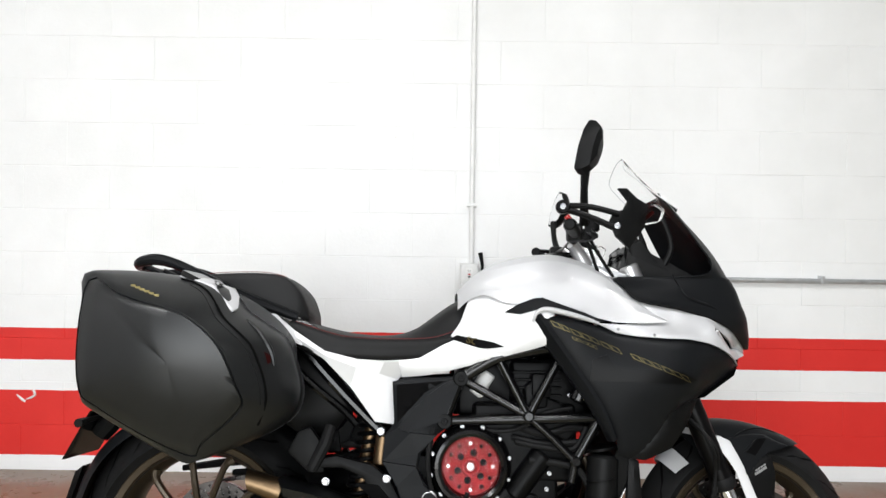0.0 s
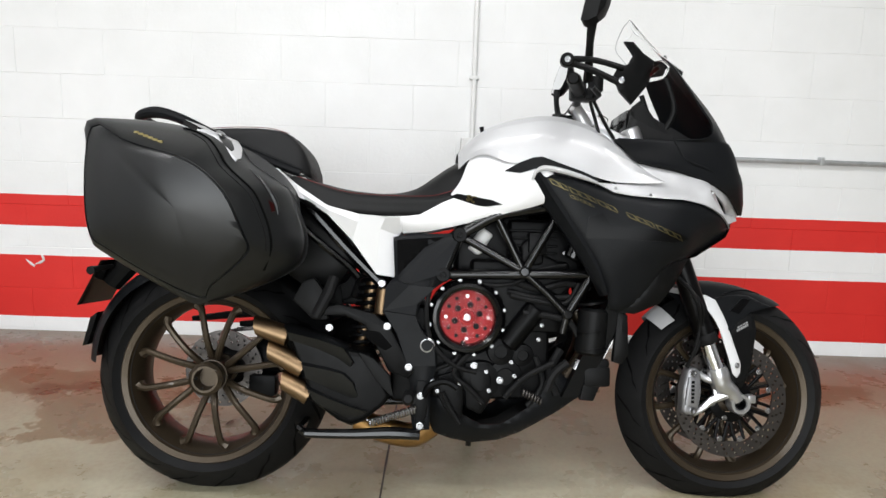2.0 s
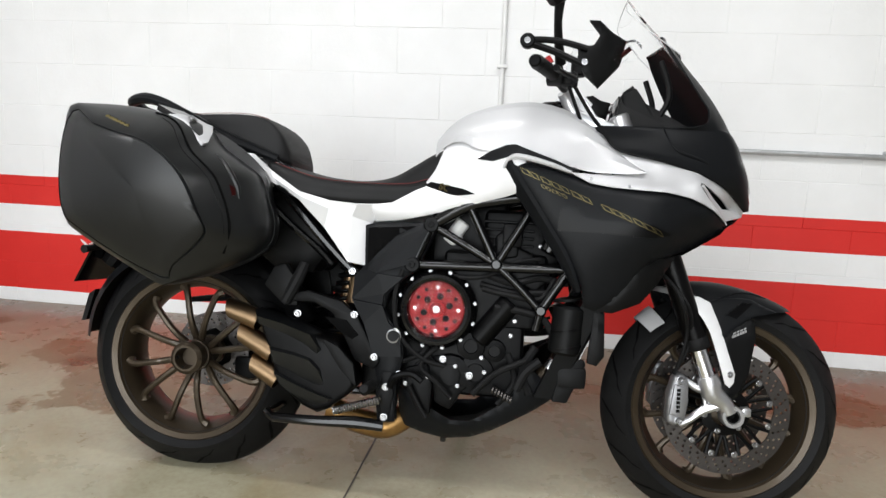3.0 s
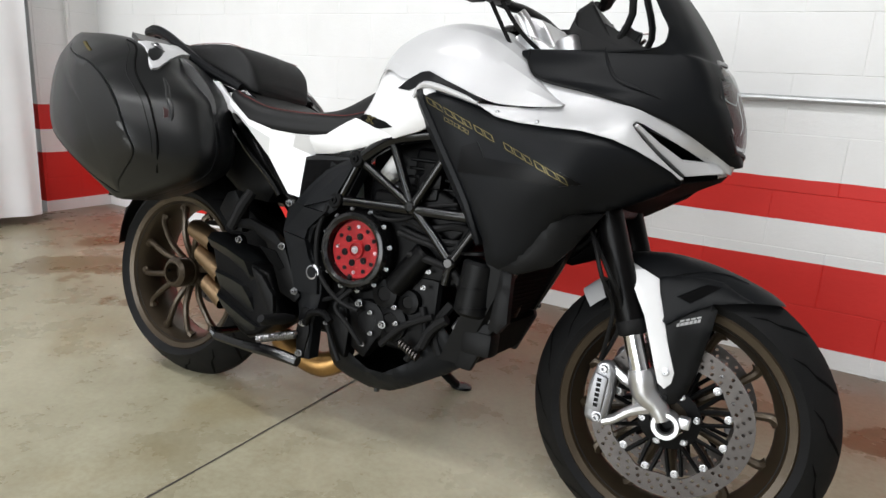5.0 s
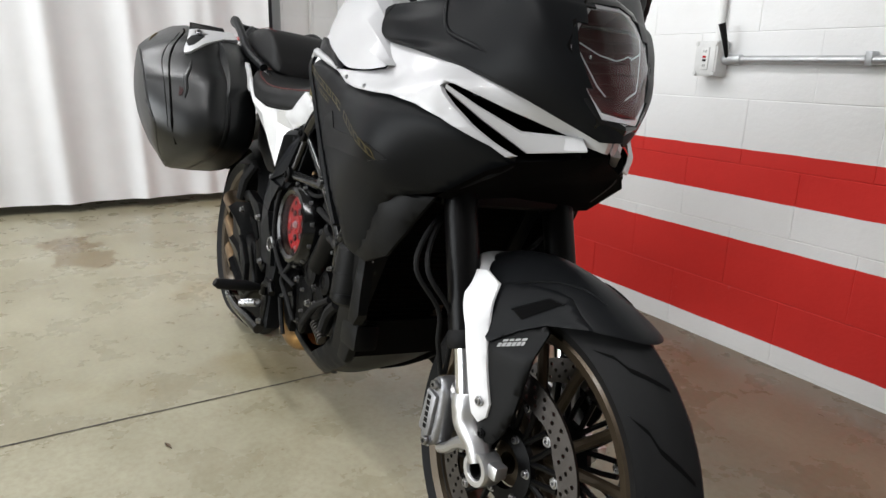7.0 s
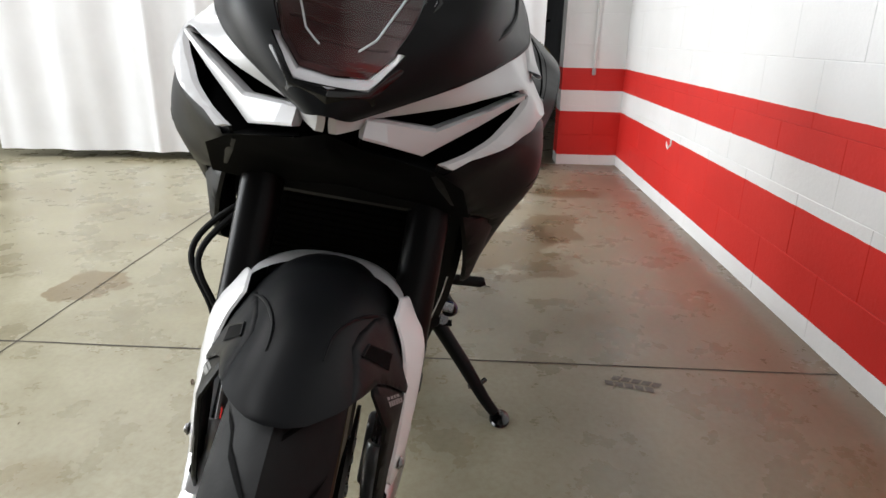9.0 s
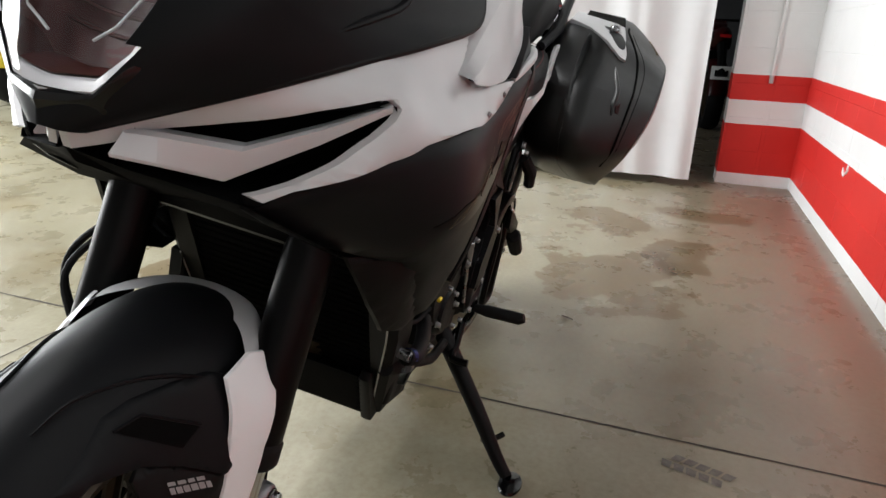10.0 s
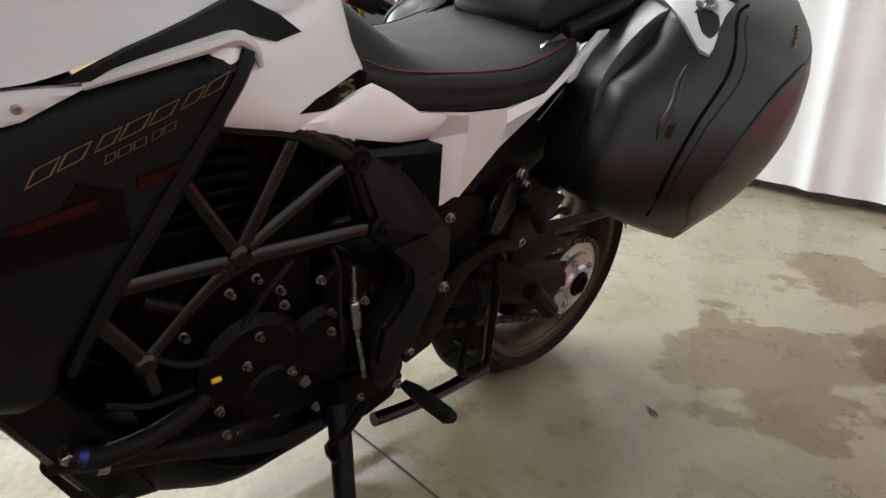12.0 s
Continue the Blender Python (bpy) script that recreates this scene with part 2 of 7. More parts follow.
M["crack"] = mat("joint_shadow_dirt", (0.05, 0.042, 0.035), 0.85, 0, 0.3, 20, 120, 0.2)
M["leaf"] = mat("dry_leaf", (0.10, 0.065, 0.035), 0.7, 0, 0.3, 60, 200, 0.2)

# ---- mesh helpers ----
def finish(bm, name, material, smooth=35):
    bmesh.ops.remove_doubles(bm, verts=bm.verts, dist=1e-5)
    bmesh.ops.recalc_face_normals(bm, faces=bm.faces)
    me = bpy.data.meshes.new(name)
    bm.to_mesh(me)
    bm.free()
    me.materials.append(material)
    if smooth:
        me.polygons.foreach_set("use_smooth", [True] * len(me.polygons))
        me.set_sharp_from_angle(angle=radians(smooth))
    return me


def part(name, bm, material, parent=None, label="", smooth=35):
    """Links a bmesh as one mesh object, under a thing or a part if one is given."""
    ob = new(name, finish(bm, name, material, smooth))
    if parent is not None:
        ob.parent = parent
    return tagged(ob, label)


def thing(name, m, label, category, group=""):
    ob = new(name)
    ob.empty_display_size = 0.1
    ob.matrix_world = m
    return tagged(ob, label, category, group)


def add(bm, other):
    me = bpy.data.meshes.new("tmp")
    other.to_mesh(me)
    bm.from_mesh(me)
    bpy.data.meshes.remove(me)
    other.free()
    return bm


def box(x0, x1, y0, y1, z0, z1, bev=0.004, seg=2):
    bm = bmesh.new()
    bmesh.ops.create_cube(bm, size=1)
    for v in bm.verts:
        v.co = ((x0 + x1) / 2 + v.co.x * (x1 - x0), (y0 + y1) / 2 + v.co.y * (y1 - y0), (z0 + z1) / 2 + v.co.z * (z1 - z0))
    if bev:
        bmesh.ops.bevel(bm, geom=bm.edges[:], offset=bev, segments=seg, profile=0.6, affect="EDGES")
    return bm


def spline(pts, n=8, closed=False):
    """A smooth curve through the given points."""
    p = [Vector(q) for q in pts]
    out, m = [], len(p)
    for i in range(m if closed else m - 1):
        a, b, c, d = (p[(i + k) % m] if closed else p[min(max(i + k, 0), m - 1)] for k in (-1, 0, 1, 2))
        for j in range(n):
            t = j / n
            out.append(0.5 * ((2 * b) + (c - a) * t + (2 * a - 5 * b + 4 * c - d) * t * t + (3 * b - a - 3 * c + d) * t ** 3))
    if not closed:
        out.append(p[-1])
    return out


def loft(rows, closed=False, caps=False):
    bm = bmesh.new()
    grid = [[bm.verts.new(q) for q in r] for r in rows]
    for a, b in zip(grid, grid[1:]):
        n = len(a)
        for j in range(n if closed else n - 1):
            try:
                bm.faces.new((a[j], a[(j + 1) % n], b[(j + 1) % n], b[j]))
            except ValueError:
                pass
    if caps:
        bm.faces.new(grid[0]), bm.faces.new(grid[-1])
    return bm


def tube(pts, r, seg=10, smooth=0, caps=True, closed=False):
    """A round bar along a line; r a radius, or one for each point."""
    p = spline(pts, smooth, closed) if smooth else [Vector(q) for q in pts]
    if isinstance(r, (int, float)):
        rr = [r] * len(p)
    else:
        rr = [float(v) for v in np.interp(np.linspace(0, 1, len(p)), np.linspace(0, 1, len(r)), r)]
    rows, up = [], None
    for i, q in enumerate(p):
        a, b = (p[i - 1], p[(i + 1) % len(p)]) if closed else (p[max(i - 1, 0)], p[min(i + 1, len(p) - 1)])
        d = (b - a).normalized()
        if up is None:
            up = d.orthogonal().normalized()
        up = (up - d * up.dot(d)).normalized()
        side = d.cross(up)
        rows.append([q + (up * math.cos(k) + side * math.sin(k)) * rr[i] for k in (2 * math.pi * j / seg for j in range(seg))])
    if closed:
        rows.append(rows[0])
    return loft(rows, True, caps and not closed)


def rod(a, b, r, r2=None, seg=14, bev=0.0):
    """A cylinder or cone from a to b, its ends chamfered by bev."""
    a, b = Vector(a), Vector(b)
    d = (b - a).normalized()
    r2 = r if r2 is None else r2
    if bev:
        pts, rr = [a, a + d * bev, b - d * bev, b], [r - bev, r, r2, r2 - bev]
    else:
        pts, rr = [a, b], [r, r2]
    up = d.orthogonal().normalized()
    side = d.cross(up)
    rows = [[q + (up * math.cos(k) + side * math.sin(k)) * s for k in (2 * math.pi * j / seg for j in range(seg))] for q, s in zip(pts, rr)]
    return loft(rows, True, True)


def turned(profile, centre, seg=48):
    """Turns (radius, y) pairs about an axle along y through centre."""
    cx, cy, cz = centre
    rows = [[(cx + r * math.cos(a), cy + y, cz + r * math.sin(a)) for r, y in profile] for a in (2 * math.pi * k / seg for k in range(seg + 1))]
    return loft(rows)


def bolt(p, d, r=0.008, h=0.006):
    """A socket-head bolt: head, chamfer and hollow."""
    p, d = Vector(p), Vector(d).normalized()
    up = d.orthogonal().normalized()
    side = d.cross(up)
    prof = [(r * 1.35, 0), (r * 1.35, 0.0015), (r, 0.0018), (r, h * 0.8), (r * 0.85, h), (r * 0.5, h), (r * 0.45, h * 0.3), (0.0001, h * 0.3)]
    return loft([[p + d * y + (up * math.cos(k) + side * math.sin(k)) * q for k in (2 * math.pi * j / 12 for j in range(12))] for q, y in prof], True)


def field(ctrl):
    """A smooth surface y(x, z) through control places (x, z, y): thin-plate spline."""
    c = np.array(ctrl, float)
    def basis(d2):
        return 0.5 * d2 * np.log(d2 + 1e-9)
    n = len(c)
    d2 = ((c[:, None, :2] - c[None, :, :2]) ** 2).sum(-1)
    a = np.zeros((n + 3, n + 3))
    a[:n, :n] = basis(d2) + 1e-4 * np.eye(n)
    a[:n, n:] = np.c_[np.ones(n), c[:, :2]]
    a[n:, :n] = a[:n, n:].T
    w = np.linalg.solve(a, np.r_[c[:, 2], 0, 0, 0])

    def f(x, z):
        d = (c[:, 0] - x) ** 2 + (c[:, 1] - z) ** 2
        return float(w[:n] @ basis(d) + w[n] + w[n + 1] * x + w[n + 2] * z)
    return f


def edge_gap(x, z, poly):
    best = 9.0
    for (ax, az), (bx, bz) in zip(poly, poly[1:] + poly[:1]):
        ex, ez = bx - ax, bz - az
        t = max(0, min(1, ((x - ax) * ex + (z - az) * ez) / (ex * ex + ez * ez + 1e-12)))
        best = min(best, math.hypot(x - ax - t * ex, z - az - t * ez))
    return best


def panel(outline, f, thick=0.004, side=1, step=0.02, off=0.0, roll=0.008, soft=0):
    """A moulded panel: a side-view outline laid on the surface f, with rolled edges and real thickness. side: 1 left, -1 right."""
    poly = [(q[0], q[1]) for q in outline]
    if soft:
        poly = [(q.x, q.y) for q in spline([(x, z, 0) for x, z in poly], soft, True)]
    bm = bmesh.new()
    bm.faces.new([bm.verts.new((x, 0, z)) for x, z in poly])
    for axis, vals in ((0, [p[0] for p in poly]), (2, [p[1] for p in poly])):
        s = min(vals) + step
        while s < max(vals) - 1e-4:
            co, no = [0, 0, 0], [0, 0, 0]
            co[axis], no[axis] = s, 1
            bmesh.ops.bisect_plane(bm, geom=bm.verts[:] + bm.edges[:] + bm.faces[:], plane_co=co, plane_no=no)
            s += step
    bmesh.ops.triangulate(bm, faces=[q for q in bm.faces if len(q.verts) > 4])
    tops = list(bm.faces)
    got = bmesh.ops.extrude_face_region(bm, geom=tops)
    low = {v for v in got["geom"] if isinstance(v, bmesh.types.BMVert)}
    for v in bm.verts:
        y = f(v.co.x, v.co.z) + off
        if roll:
            g = edge_gap(v.co.x, v.co.z, poly)
            y -= roll * max(0, 1 - g / (1.6 * roll)) ** 2
        v.co.y = side * (y - thick if v in low else y)
    return bm


def plate(outline, y0, y1, bev=0.003, seg=2):
    """A flat side-view outline with thickness from y0 to y1 and rounded edges."""
    bm = bmesh.new()
    low = bm.faces.new([bm.verts.new((x, y0, z)) for x, z in outline])
    got = bmesh.ops.extrude_face_region(bm, geom=[low])
    for v in got["geom"]:
        if isinstance(v, bmesh.types.BMVert):
            v.co.y = y1
    bmesh.ops.recalc_face_normals(bm, faces=bm.faces)
    if bev:
        bmesh.ops.bevel(bm, geom=bm.edges[:], offset=bev, segments=seg, profile=0.6, affect="EDGES", clamp_overlap=True)
    return bm


def mirrored(bm):
    bmesh.ops.scale(bm, vec=(1, -1, 1), verts=bm.verts)
    bmesh.ops.reverse_faces(bm, faces=bm.faces)
    return bm


def lettering(text, size, depth=0.0006, outline=False):
    """Raised letters of the built-in font, as a bmesh lying in its own plane, centred."""
    cu = bpy.data.curves.new("letters", "FONT")
    cu.body, cu.size, cu.extrude, cu.align_x, cu.align_y = text, size, depth, "CENTER", "CENTER"
    if outline:
        cu.fill_mode, cu.extrude, cu.bevel_depth, cu.bevel_resolution, cu.resolution_u = "NONE", 0, size * 0.034, 0, 4
    ob = bpy.data.objects.new("letters", cu)
    scene.collection.objects.link(ob)
    me = ob.to_mesh()
    bm = bmesh.new()
    bm.from_mesh(me)
    ob.to_mesh_clear()
    bpy.data.objects.remove(ob)
    bpy.data.curves.remove(cu)
    return bm

# ---- the room ----
WALL_Y, END_X, EDGE_Y = 1.108, -1.965, 0.680
ground = part("floor", box(-9.0, 7.2, -7.2, WALL_Y + 0.3, -0.12, 0.0, 0), M["floor"], None, "worn sealed concrete floor with brown damp stains, browner towards the block wall", 0)
tagged(ground, category="floor", kind="structure")


def simple_wall(name, b, label, material):
    return tagged(part(name, b, material, None, label, 0), category="wall", kind="structure")


wall_north = simple_wall("wall_north", box(END_X - 0.2, 7.2, WALL_Y + 0.0, WALL_Y + 0.2, 0, 3.6, 0), "white painted block wall with two red bands", M["wall"])
wall_end = simple_wall("wall_west", box(END_X - 0.2, END_X - 0.0, EDGE_Y + 0.004, WALL_Y + 0.0, 0, 3.6, 0), "short white block wall return with red bands", M["wall"])
# unseen east and south walls, added to close the room and bounce light
simple_wall("wall_east", box(7.2, 7.4, -7.2, WALL_Y + 0.2, 0, 3.6, 0), "plain pale wall, unseen, that bounces light back", M["plaster"])
for nm, x0, x1, z0 in (("wall_south", -9.2, -2.4, 0), ("wall_south_b", 3.0, 7.4, 0), ("wall_south_c", -2.4, 3.0, 3.2)):
    simple_wall(nm, box(x0, x1, -7.4, -7.2, z0, 3.6, 0), "plain pale wall, unseen, beside a wide door", M["plaster"])
# walls of the dim back room, painted near black in place of shade
simple_wall("wall_back", box(-9.2, -9.0, -7.2, WALL_Y + 0.3, 0, 3.6, 0), "back wall of the shop, its dimness in the colour", M["darkroom"])
simple_wall("wall_back_b", box(-9.0, END_X - 0.2, WALL_Y + 0.1, WALL_Y + 0.3, 0, 3.6, 0), "side wall behind the curtain, dimness in its colour", M["darkroom"])
# unseen ceiling, kept grey so that less light bounces down
ceil = part("ceiling", box(-9.2, 7.4, -7.4, WALL_Y + 0.3, 3.6, 3.75, 0), M["ceiling"], None, "plain grey ceiling board, unseen, closing the room", 0)
tagged(ceil, category="ceiling", kind="structure")

# housings for the added lamps, out of view under the ceiling, above and behind the camera
for lx, ly in LAMP_ROWS:
    lamp = thing("added_ceiling_light", pose(lx, ly, 3.6), "white housing of an added batten lamp, out of view", "ceiling light", "ceiling lamps")
    part("housing", box(-1.15, 1.15, -0.14, 0.14, -0.05, 0.0, 0.008), M["lampwhite"], lamp)

# masonry blocks, one mesh for all whole ones
BL, BH = 0.4064, 0.2032
block_mesh = finish(box(-BL / 2 + 0.0006, BL / 2 - 0.0006, -0.0020, 0.010, -BH / 2 + 0.0006, BH / 2 - 0.0006, 0.0018, 1), "block", M["wall"], 0)
half_mesh = finish(box(-BL / 4 + 0.0006, BL / 4 - 0.0006, -0.0020, 0.010, -BH / 2 + 0.0006, BH / 2 - 0.0006, 0.0018, 1), "half_block", M["wall"], 0)
rng = random.Random(4)
rest = bmesh.new()
for k in range(17):
    z = 0.010 + BH * (k + 0.5)
    start = 2.265 + (0 if k % 2 else BL / 2)
    for i in range(-13, 13):
        x = start + BL * (i + 0.5)
        if not END_X < x < 7.1:
            continue
        y = WALL_Y + rng.uniform(-0.0006, 0.0006)
        if x < 4.0 and k < 12:
            b = new("block", block_mesh)
            b.location, b.rotation_euler = (x, y, z), (0, 0, rng.uniform(-0.001, 0.001))
            b.parent = wall_north
        else:
            add(rest, box(x - BL / 2 + 0.0035, x + BL / 2 - 0.0035, y - 0.0020, y + 0.012, z - BH / 2 + 0.0035, z + BH / 2 - 0.0035, 0))
tagged(part("far_blocks", rest, M["wall"], wall_north, "", 0), kind="stuff")
for k in range(12):
    z = 0.010 + BH * (k + 0.5)
    for i in range(2):
        y = EDGE_Y + 0.004 + (i + 0.5) * (BL / 2 + 0.02) + 0.005
        b = new("half_block", half_mesh)
        b.location, b.rotation_euler = (END_X + rng.uniform(-0.001, 0.001), y, z), (0, 0, radians(90))
        b.parent = wall_end

# curtain: deep soft folds, its hem lifting and dipping
def curtain(y0, y1, x, seed, label, folds):
    r = random.Random(seed)
    n = int((y1 - y0) / 0.012)
    cols = []
    for i in range(n + 1):
        y = y0 + (y1 - y0) * i / n
        a = noise.noise((y * 1.1, seed, 0)) * 2.5 + y * folds
        cols.append((y, a, noise.noise((y * 2.3, seed + 7, 1))))
    rows = []
    for j in range(15):
        z = 0.055 + 3.373 * (j / 14) ** 1.3
        row = []
        for y, a, w in cols:
            depth = 0.034 * (0.55 + 0.45 * min(1, z / 1.2)) + 0.02 * w
            lift = 0.014 * noise.noise((y * 0.9, seed, 3)) if j == 0 else 0
            back = 0.06 * min(1, max(0, (-1.0 - y) / 2.0))
            row.append((x + back + depth * math.sin(a) + 0.05 * w * (1.3 - z * 0.3) + 0.010 * math.sin(2.3 * a + z), y + 0.02 * math.cos(a), z + lift))
        rows.append(row)
    bm = loft(rows)
    bmesh.ops.solidify(bm, geom=bm.faces[:], thickness=0.002)
    ob = part("curtain", bm, M["curtain"], None, label, 60)
    return tagged(ob, category="curtain")


curtain(-3.18, 0.51, -1.70, 3, "white cloth curtain in soft folds reaching the floor", 14.0)
rail = thing("curtain_rail", pose(-1.67, 0, 3.45), "thin steel rail that the white curtain hangs from", "curtain rail")
part("rail", box(-0.20, 0.20, -3.4, 0.66, -0.035, 0.012, 0.004), M["galv"], rail)
for k in range(6):
    part("hanger", rod((0, -3.2 + 0.74 * k, 0), (0, -3.2 + 0.74 * k, 0.152), 0.008, seg=8), M["galv"], rail)

# floor joint: a dark strip for a saw cut, its dirt and shadow both in the colour, and a second one along the room
def joint(pts, w, name, label):
    rows = []
    for i, (x, y) in enumerate(pts):
        a, b = pts[max(i - 1, 0)], pts[min(i + 1, len(pts) - 1)]
        d = Vector((b[0] - a[0], b[1] - a[1])).normalized()
        ww = w * (0.7 + 0.6 * abs(noise.noise((x * 9, y * 9, 2))))
        rows.append([(x - d.y * ww, y + d.x * ww, 0.0012), (x, y, 0.0006), (x + d.y * ww, y - d.x * ww, 0.0012)])
    ob = part(name, loft(rows), M["crack"], None, label, 0)
    return tagged(ob, category="floor joint", kind="structure")


joint([(1.052 + 0.004 * noise.noise((0, y * 0.15, 5)), y * 0.05) for y in range(-140, 23)], 0.0035, "floor_joint", "dark straight saw-cut joint across the concrete")
joint([(x * 0.05, -1.23 + 0.004 * noise.noise((x * 0.15, 0, 5))) for x in range(-170, 140)], 0.003, "floor_joint_b", "dark straight saw-cut joint along the concrete")


# ---- the motorcycle: x ahead, y to its left, z up from the rear tyre's contact; it leans on its side stand ----
BIKE = Matrix.Translation((0.58, -0.250, 0.0)) @ pose(0, 0, 0, 0, 0, 1.5) @ pose(0, 0, 0, -9.5)
bike = thing("motorcycle", BIKE, "white and matt black touring motorcycle with panniers on its side stand", "motorcycle")
RA, FA = (-0.006, 0.0, 0.314), (1.446, 0.0, 0.281)
RAKE = Vector((-0.415, 0, 1)).normalized()
HEAD = Vector((1.315, 0, 0.50))  # a place on the steering axis
STEER = Matrix.Translation(HEAD + Vector((0, 0.004, 0))) @ Matrix.Rotation(radians(1.5), 4, RAKE) @ Matrix.Translation(-HEAD)

BARS = Matrix.Translation(HEAD) @ Matrix.Rotation(radians(-6.0), 4, RAKE) @ Matrix.Translation(-HEAD)


def bp(name, bm, material, parent=bike, label="", steer=False, smooth=35):
    if steer:
        bm.transform(BARS if steer == "bar" else STEER)
    return part(name, bm, M[material], parent, label, smooth)


def both(name, make, material, parent=bike, label="", steer=False, smooth=35):
    """One part on each side."""
    return [bp(name, make() if s > 0 else mirrored(make()), material, parent, label, steer, smooth) for s in (1, -1)]


# wheels ------------------------------------------------------------------
def wheel(c, tyre_r, half, rim_half, spokes, name, label, steer, hub_r, spoke_y):
    prof = [(0.212, -rim_half + 0.004), (0.232, -rim_half - 0.003)]
    for k in range(17):
        a = math.pi * (k / 16 - 0.5)
        bulge = abs(math.sin(a)) ** 1.35
        prof.append((tyre_r - (tyre_r - 0.252) * bulge, half * math.sin(a) * (1.0 if bulge < 0.97 else 0.985)))
    prof += [(0.232, rim_half + 0.003), (0.212, rim_half - 0.004)]
    hub = Vector(c)
    w = bp(name, turned([(hub_r, -0.055), (hub_r, -0.035), (hub_r * 0.82, -0.03), (hub_r * 0.82, 0.03), (hub_r, 0.035), (hub_r, 0.055), (0.018, 0.06), (0.018, -0.06), (hub_r, -0.055)], c, 36), "bronze", bike, label, steer)
    bp("tyre", turned(prof, c, 72), "rubber", w, "black road tyre with angled grooves", steer, 50)
    R = rim_half
    rim = [(0.226, -R + 0.001), (0.236, -R - 0.005), (0.232, -R - 0.009), (0.218, -R - 0.004), (0.209, -R + 0.012), (0.196, -R + 0.035), (0.193, 0), (0.196, R - 0.035), (0.209, R - 0.012), (0.218, R + 0.004), (0.232, R + 0.009), (0.236, R + 0.005), (0.226, R - 0.001), (0.202, 0)]
    bp("rim", turned(rim, c, 72), "bronze", w, "", steer, 40)
    for k in range(spokes):
        a = 2 * math.pi * (k // 2) / (spokes / 2) + (0.235 if k % 2 else -0.235) + 0.45
        bend = 0.05 if k % 2 else -0.05
        pts = []
        for rr, da, yy in ((hub_r * 0.8, -bend * 2.2, spoke_y * 0.55), (0.10, -bend * 0.5, spoke_y), (0.165, 0, spoke_y), (0.188, bend * 0.4, spoke_y * 0.9), (0.199, bend * 1.3, spoke_y * 0.8)):
            pts.append((c[0] + rr * math.cos(a + da), c[1] + yy, c[2] + rr * math.sin(a + da)))
        bp("spoke", tube(pts, [0.0105, 0.0095, 0.009, 0.0105, 0.015], 8, 4), "bronze", w, "", steer)
    # tread grooves: chevron strips laid on the crown, the cuts' shade painted in their black
    count = 16
    for k in range(count):
        a0 = 2 * math.pi * k / count
        for sgn in (1, -1):
            rows = []
            for j in range(9):
                u = j / 8
                a = math.pi * (0.10 + 0.62 * u) / 2 * sgn
                rr = tyre_r - (tyre_r - 0.252) * abs(math.sin(a)) ** 1.35 + 0.0014
                t = a0 + 0.30 * u + 0.05 * (u > 0.55) + (0.19 if sgn > 0 else 0)
                wd = 0.016 * (1.1 - 0.8 * abs(2 * u - 0.8) ** 2)
                rows.append([(c[0] + rr * math.cos(t + d), c[1] + half * math.sin(a), c[2] + rr * math.sin(t + d)) for d in (-wd, wd)])
            bp("tread_groove_shade", loft(rows), "shade_black", w, "", steer, 60)
    return w


rear = wheel(RA, 0.328, 0.096, 0.073, 12, "rear_wheel", "bronze twelve-spoke rear wheel", False, 0.045, -0.055)
front = wheel(FA, 0.309, 0.061, 0.046, 12, "front_wheel", "bronze spoked front wheel", True, 0.036, 0.0)
# rear hub nut
bp("hub_nut", turned([(0.043, -0.06), (0.046, -0.085), (0.046, -0.098), (0.036, -0.107), (0.030, -0.107), (0.026, -0.07), (0.0, -0.07)], RA, 16), "bronze", rear, "large hollow hub nut")
for k in range(6):
    a = 2 * math.pi * k / 6
    bp("hub_bolt", bolt((0.034 * math.cos(a), -0.094, 0.314 + 0.034 * math.sin(a)), (0, -1, 0), 0.004, 0.008), "engine", rear)


def ring_disc(c, y0, y1, ro, ri, holes, seed=0):
    """A brake disc with drilled holes and a wavy inner edge."""
    bm = bmesh.new()
    def loop(cx, cz, r, n, wave=0.0):
        vs = [bm.verts.new((c[0] + cx + (r + wave * math.sin(9 * 2 * math.pi * k / n)) * math.cos(2 * math.pi * k / n), y0, c[2] + cz + (r + wave * math.sin(9 * 2 * math.pi * k / n)) * math.sin(2 * math.pi * k / n))) for k in range(n)]
        return [bm.edges.new((vs[k], vs[(k + 1) % n])) for k in range(n)]
    edges = loop(0, 0, ro, 96) + loop(0, 0, ri, 96, 0.003)
    for r, n, ph in holes:
        for k in range(n):
            a = 2 * math.pi * (k + ph) / n
            edges += loop(r * math.cos(a), r * math.sin(a), 0.0036, 8)
    bmesh.ops.triangle_fill(bm, use_beauty=True, use_dissolve=False, edges=edges)
    got = bmesh.ops.extrude_face_region(bm, geom=bm.faces[:])
    for v in got["geom"]:
        if isinstance(v, bmesh.types.BMVert):
            v.co.y = y1
    return bm


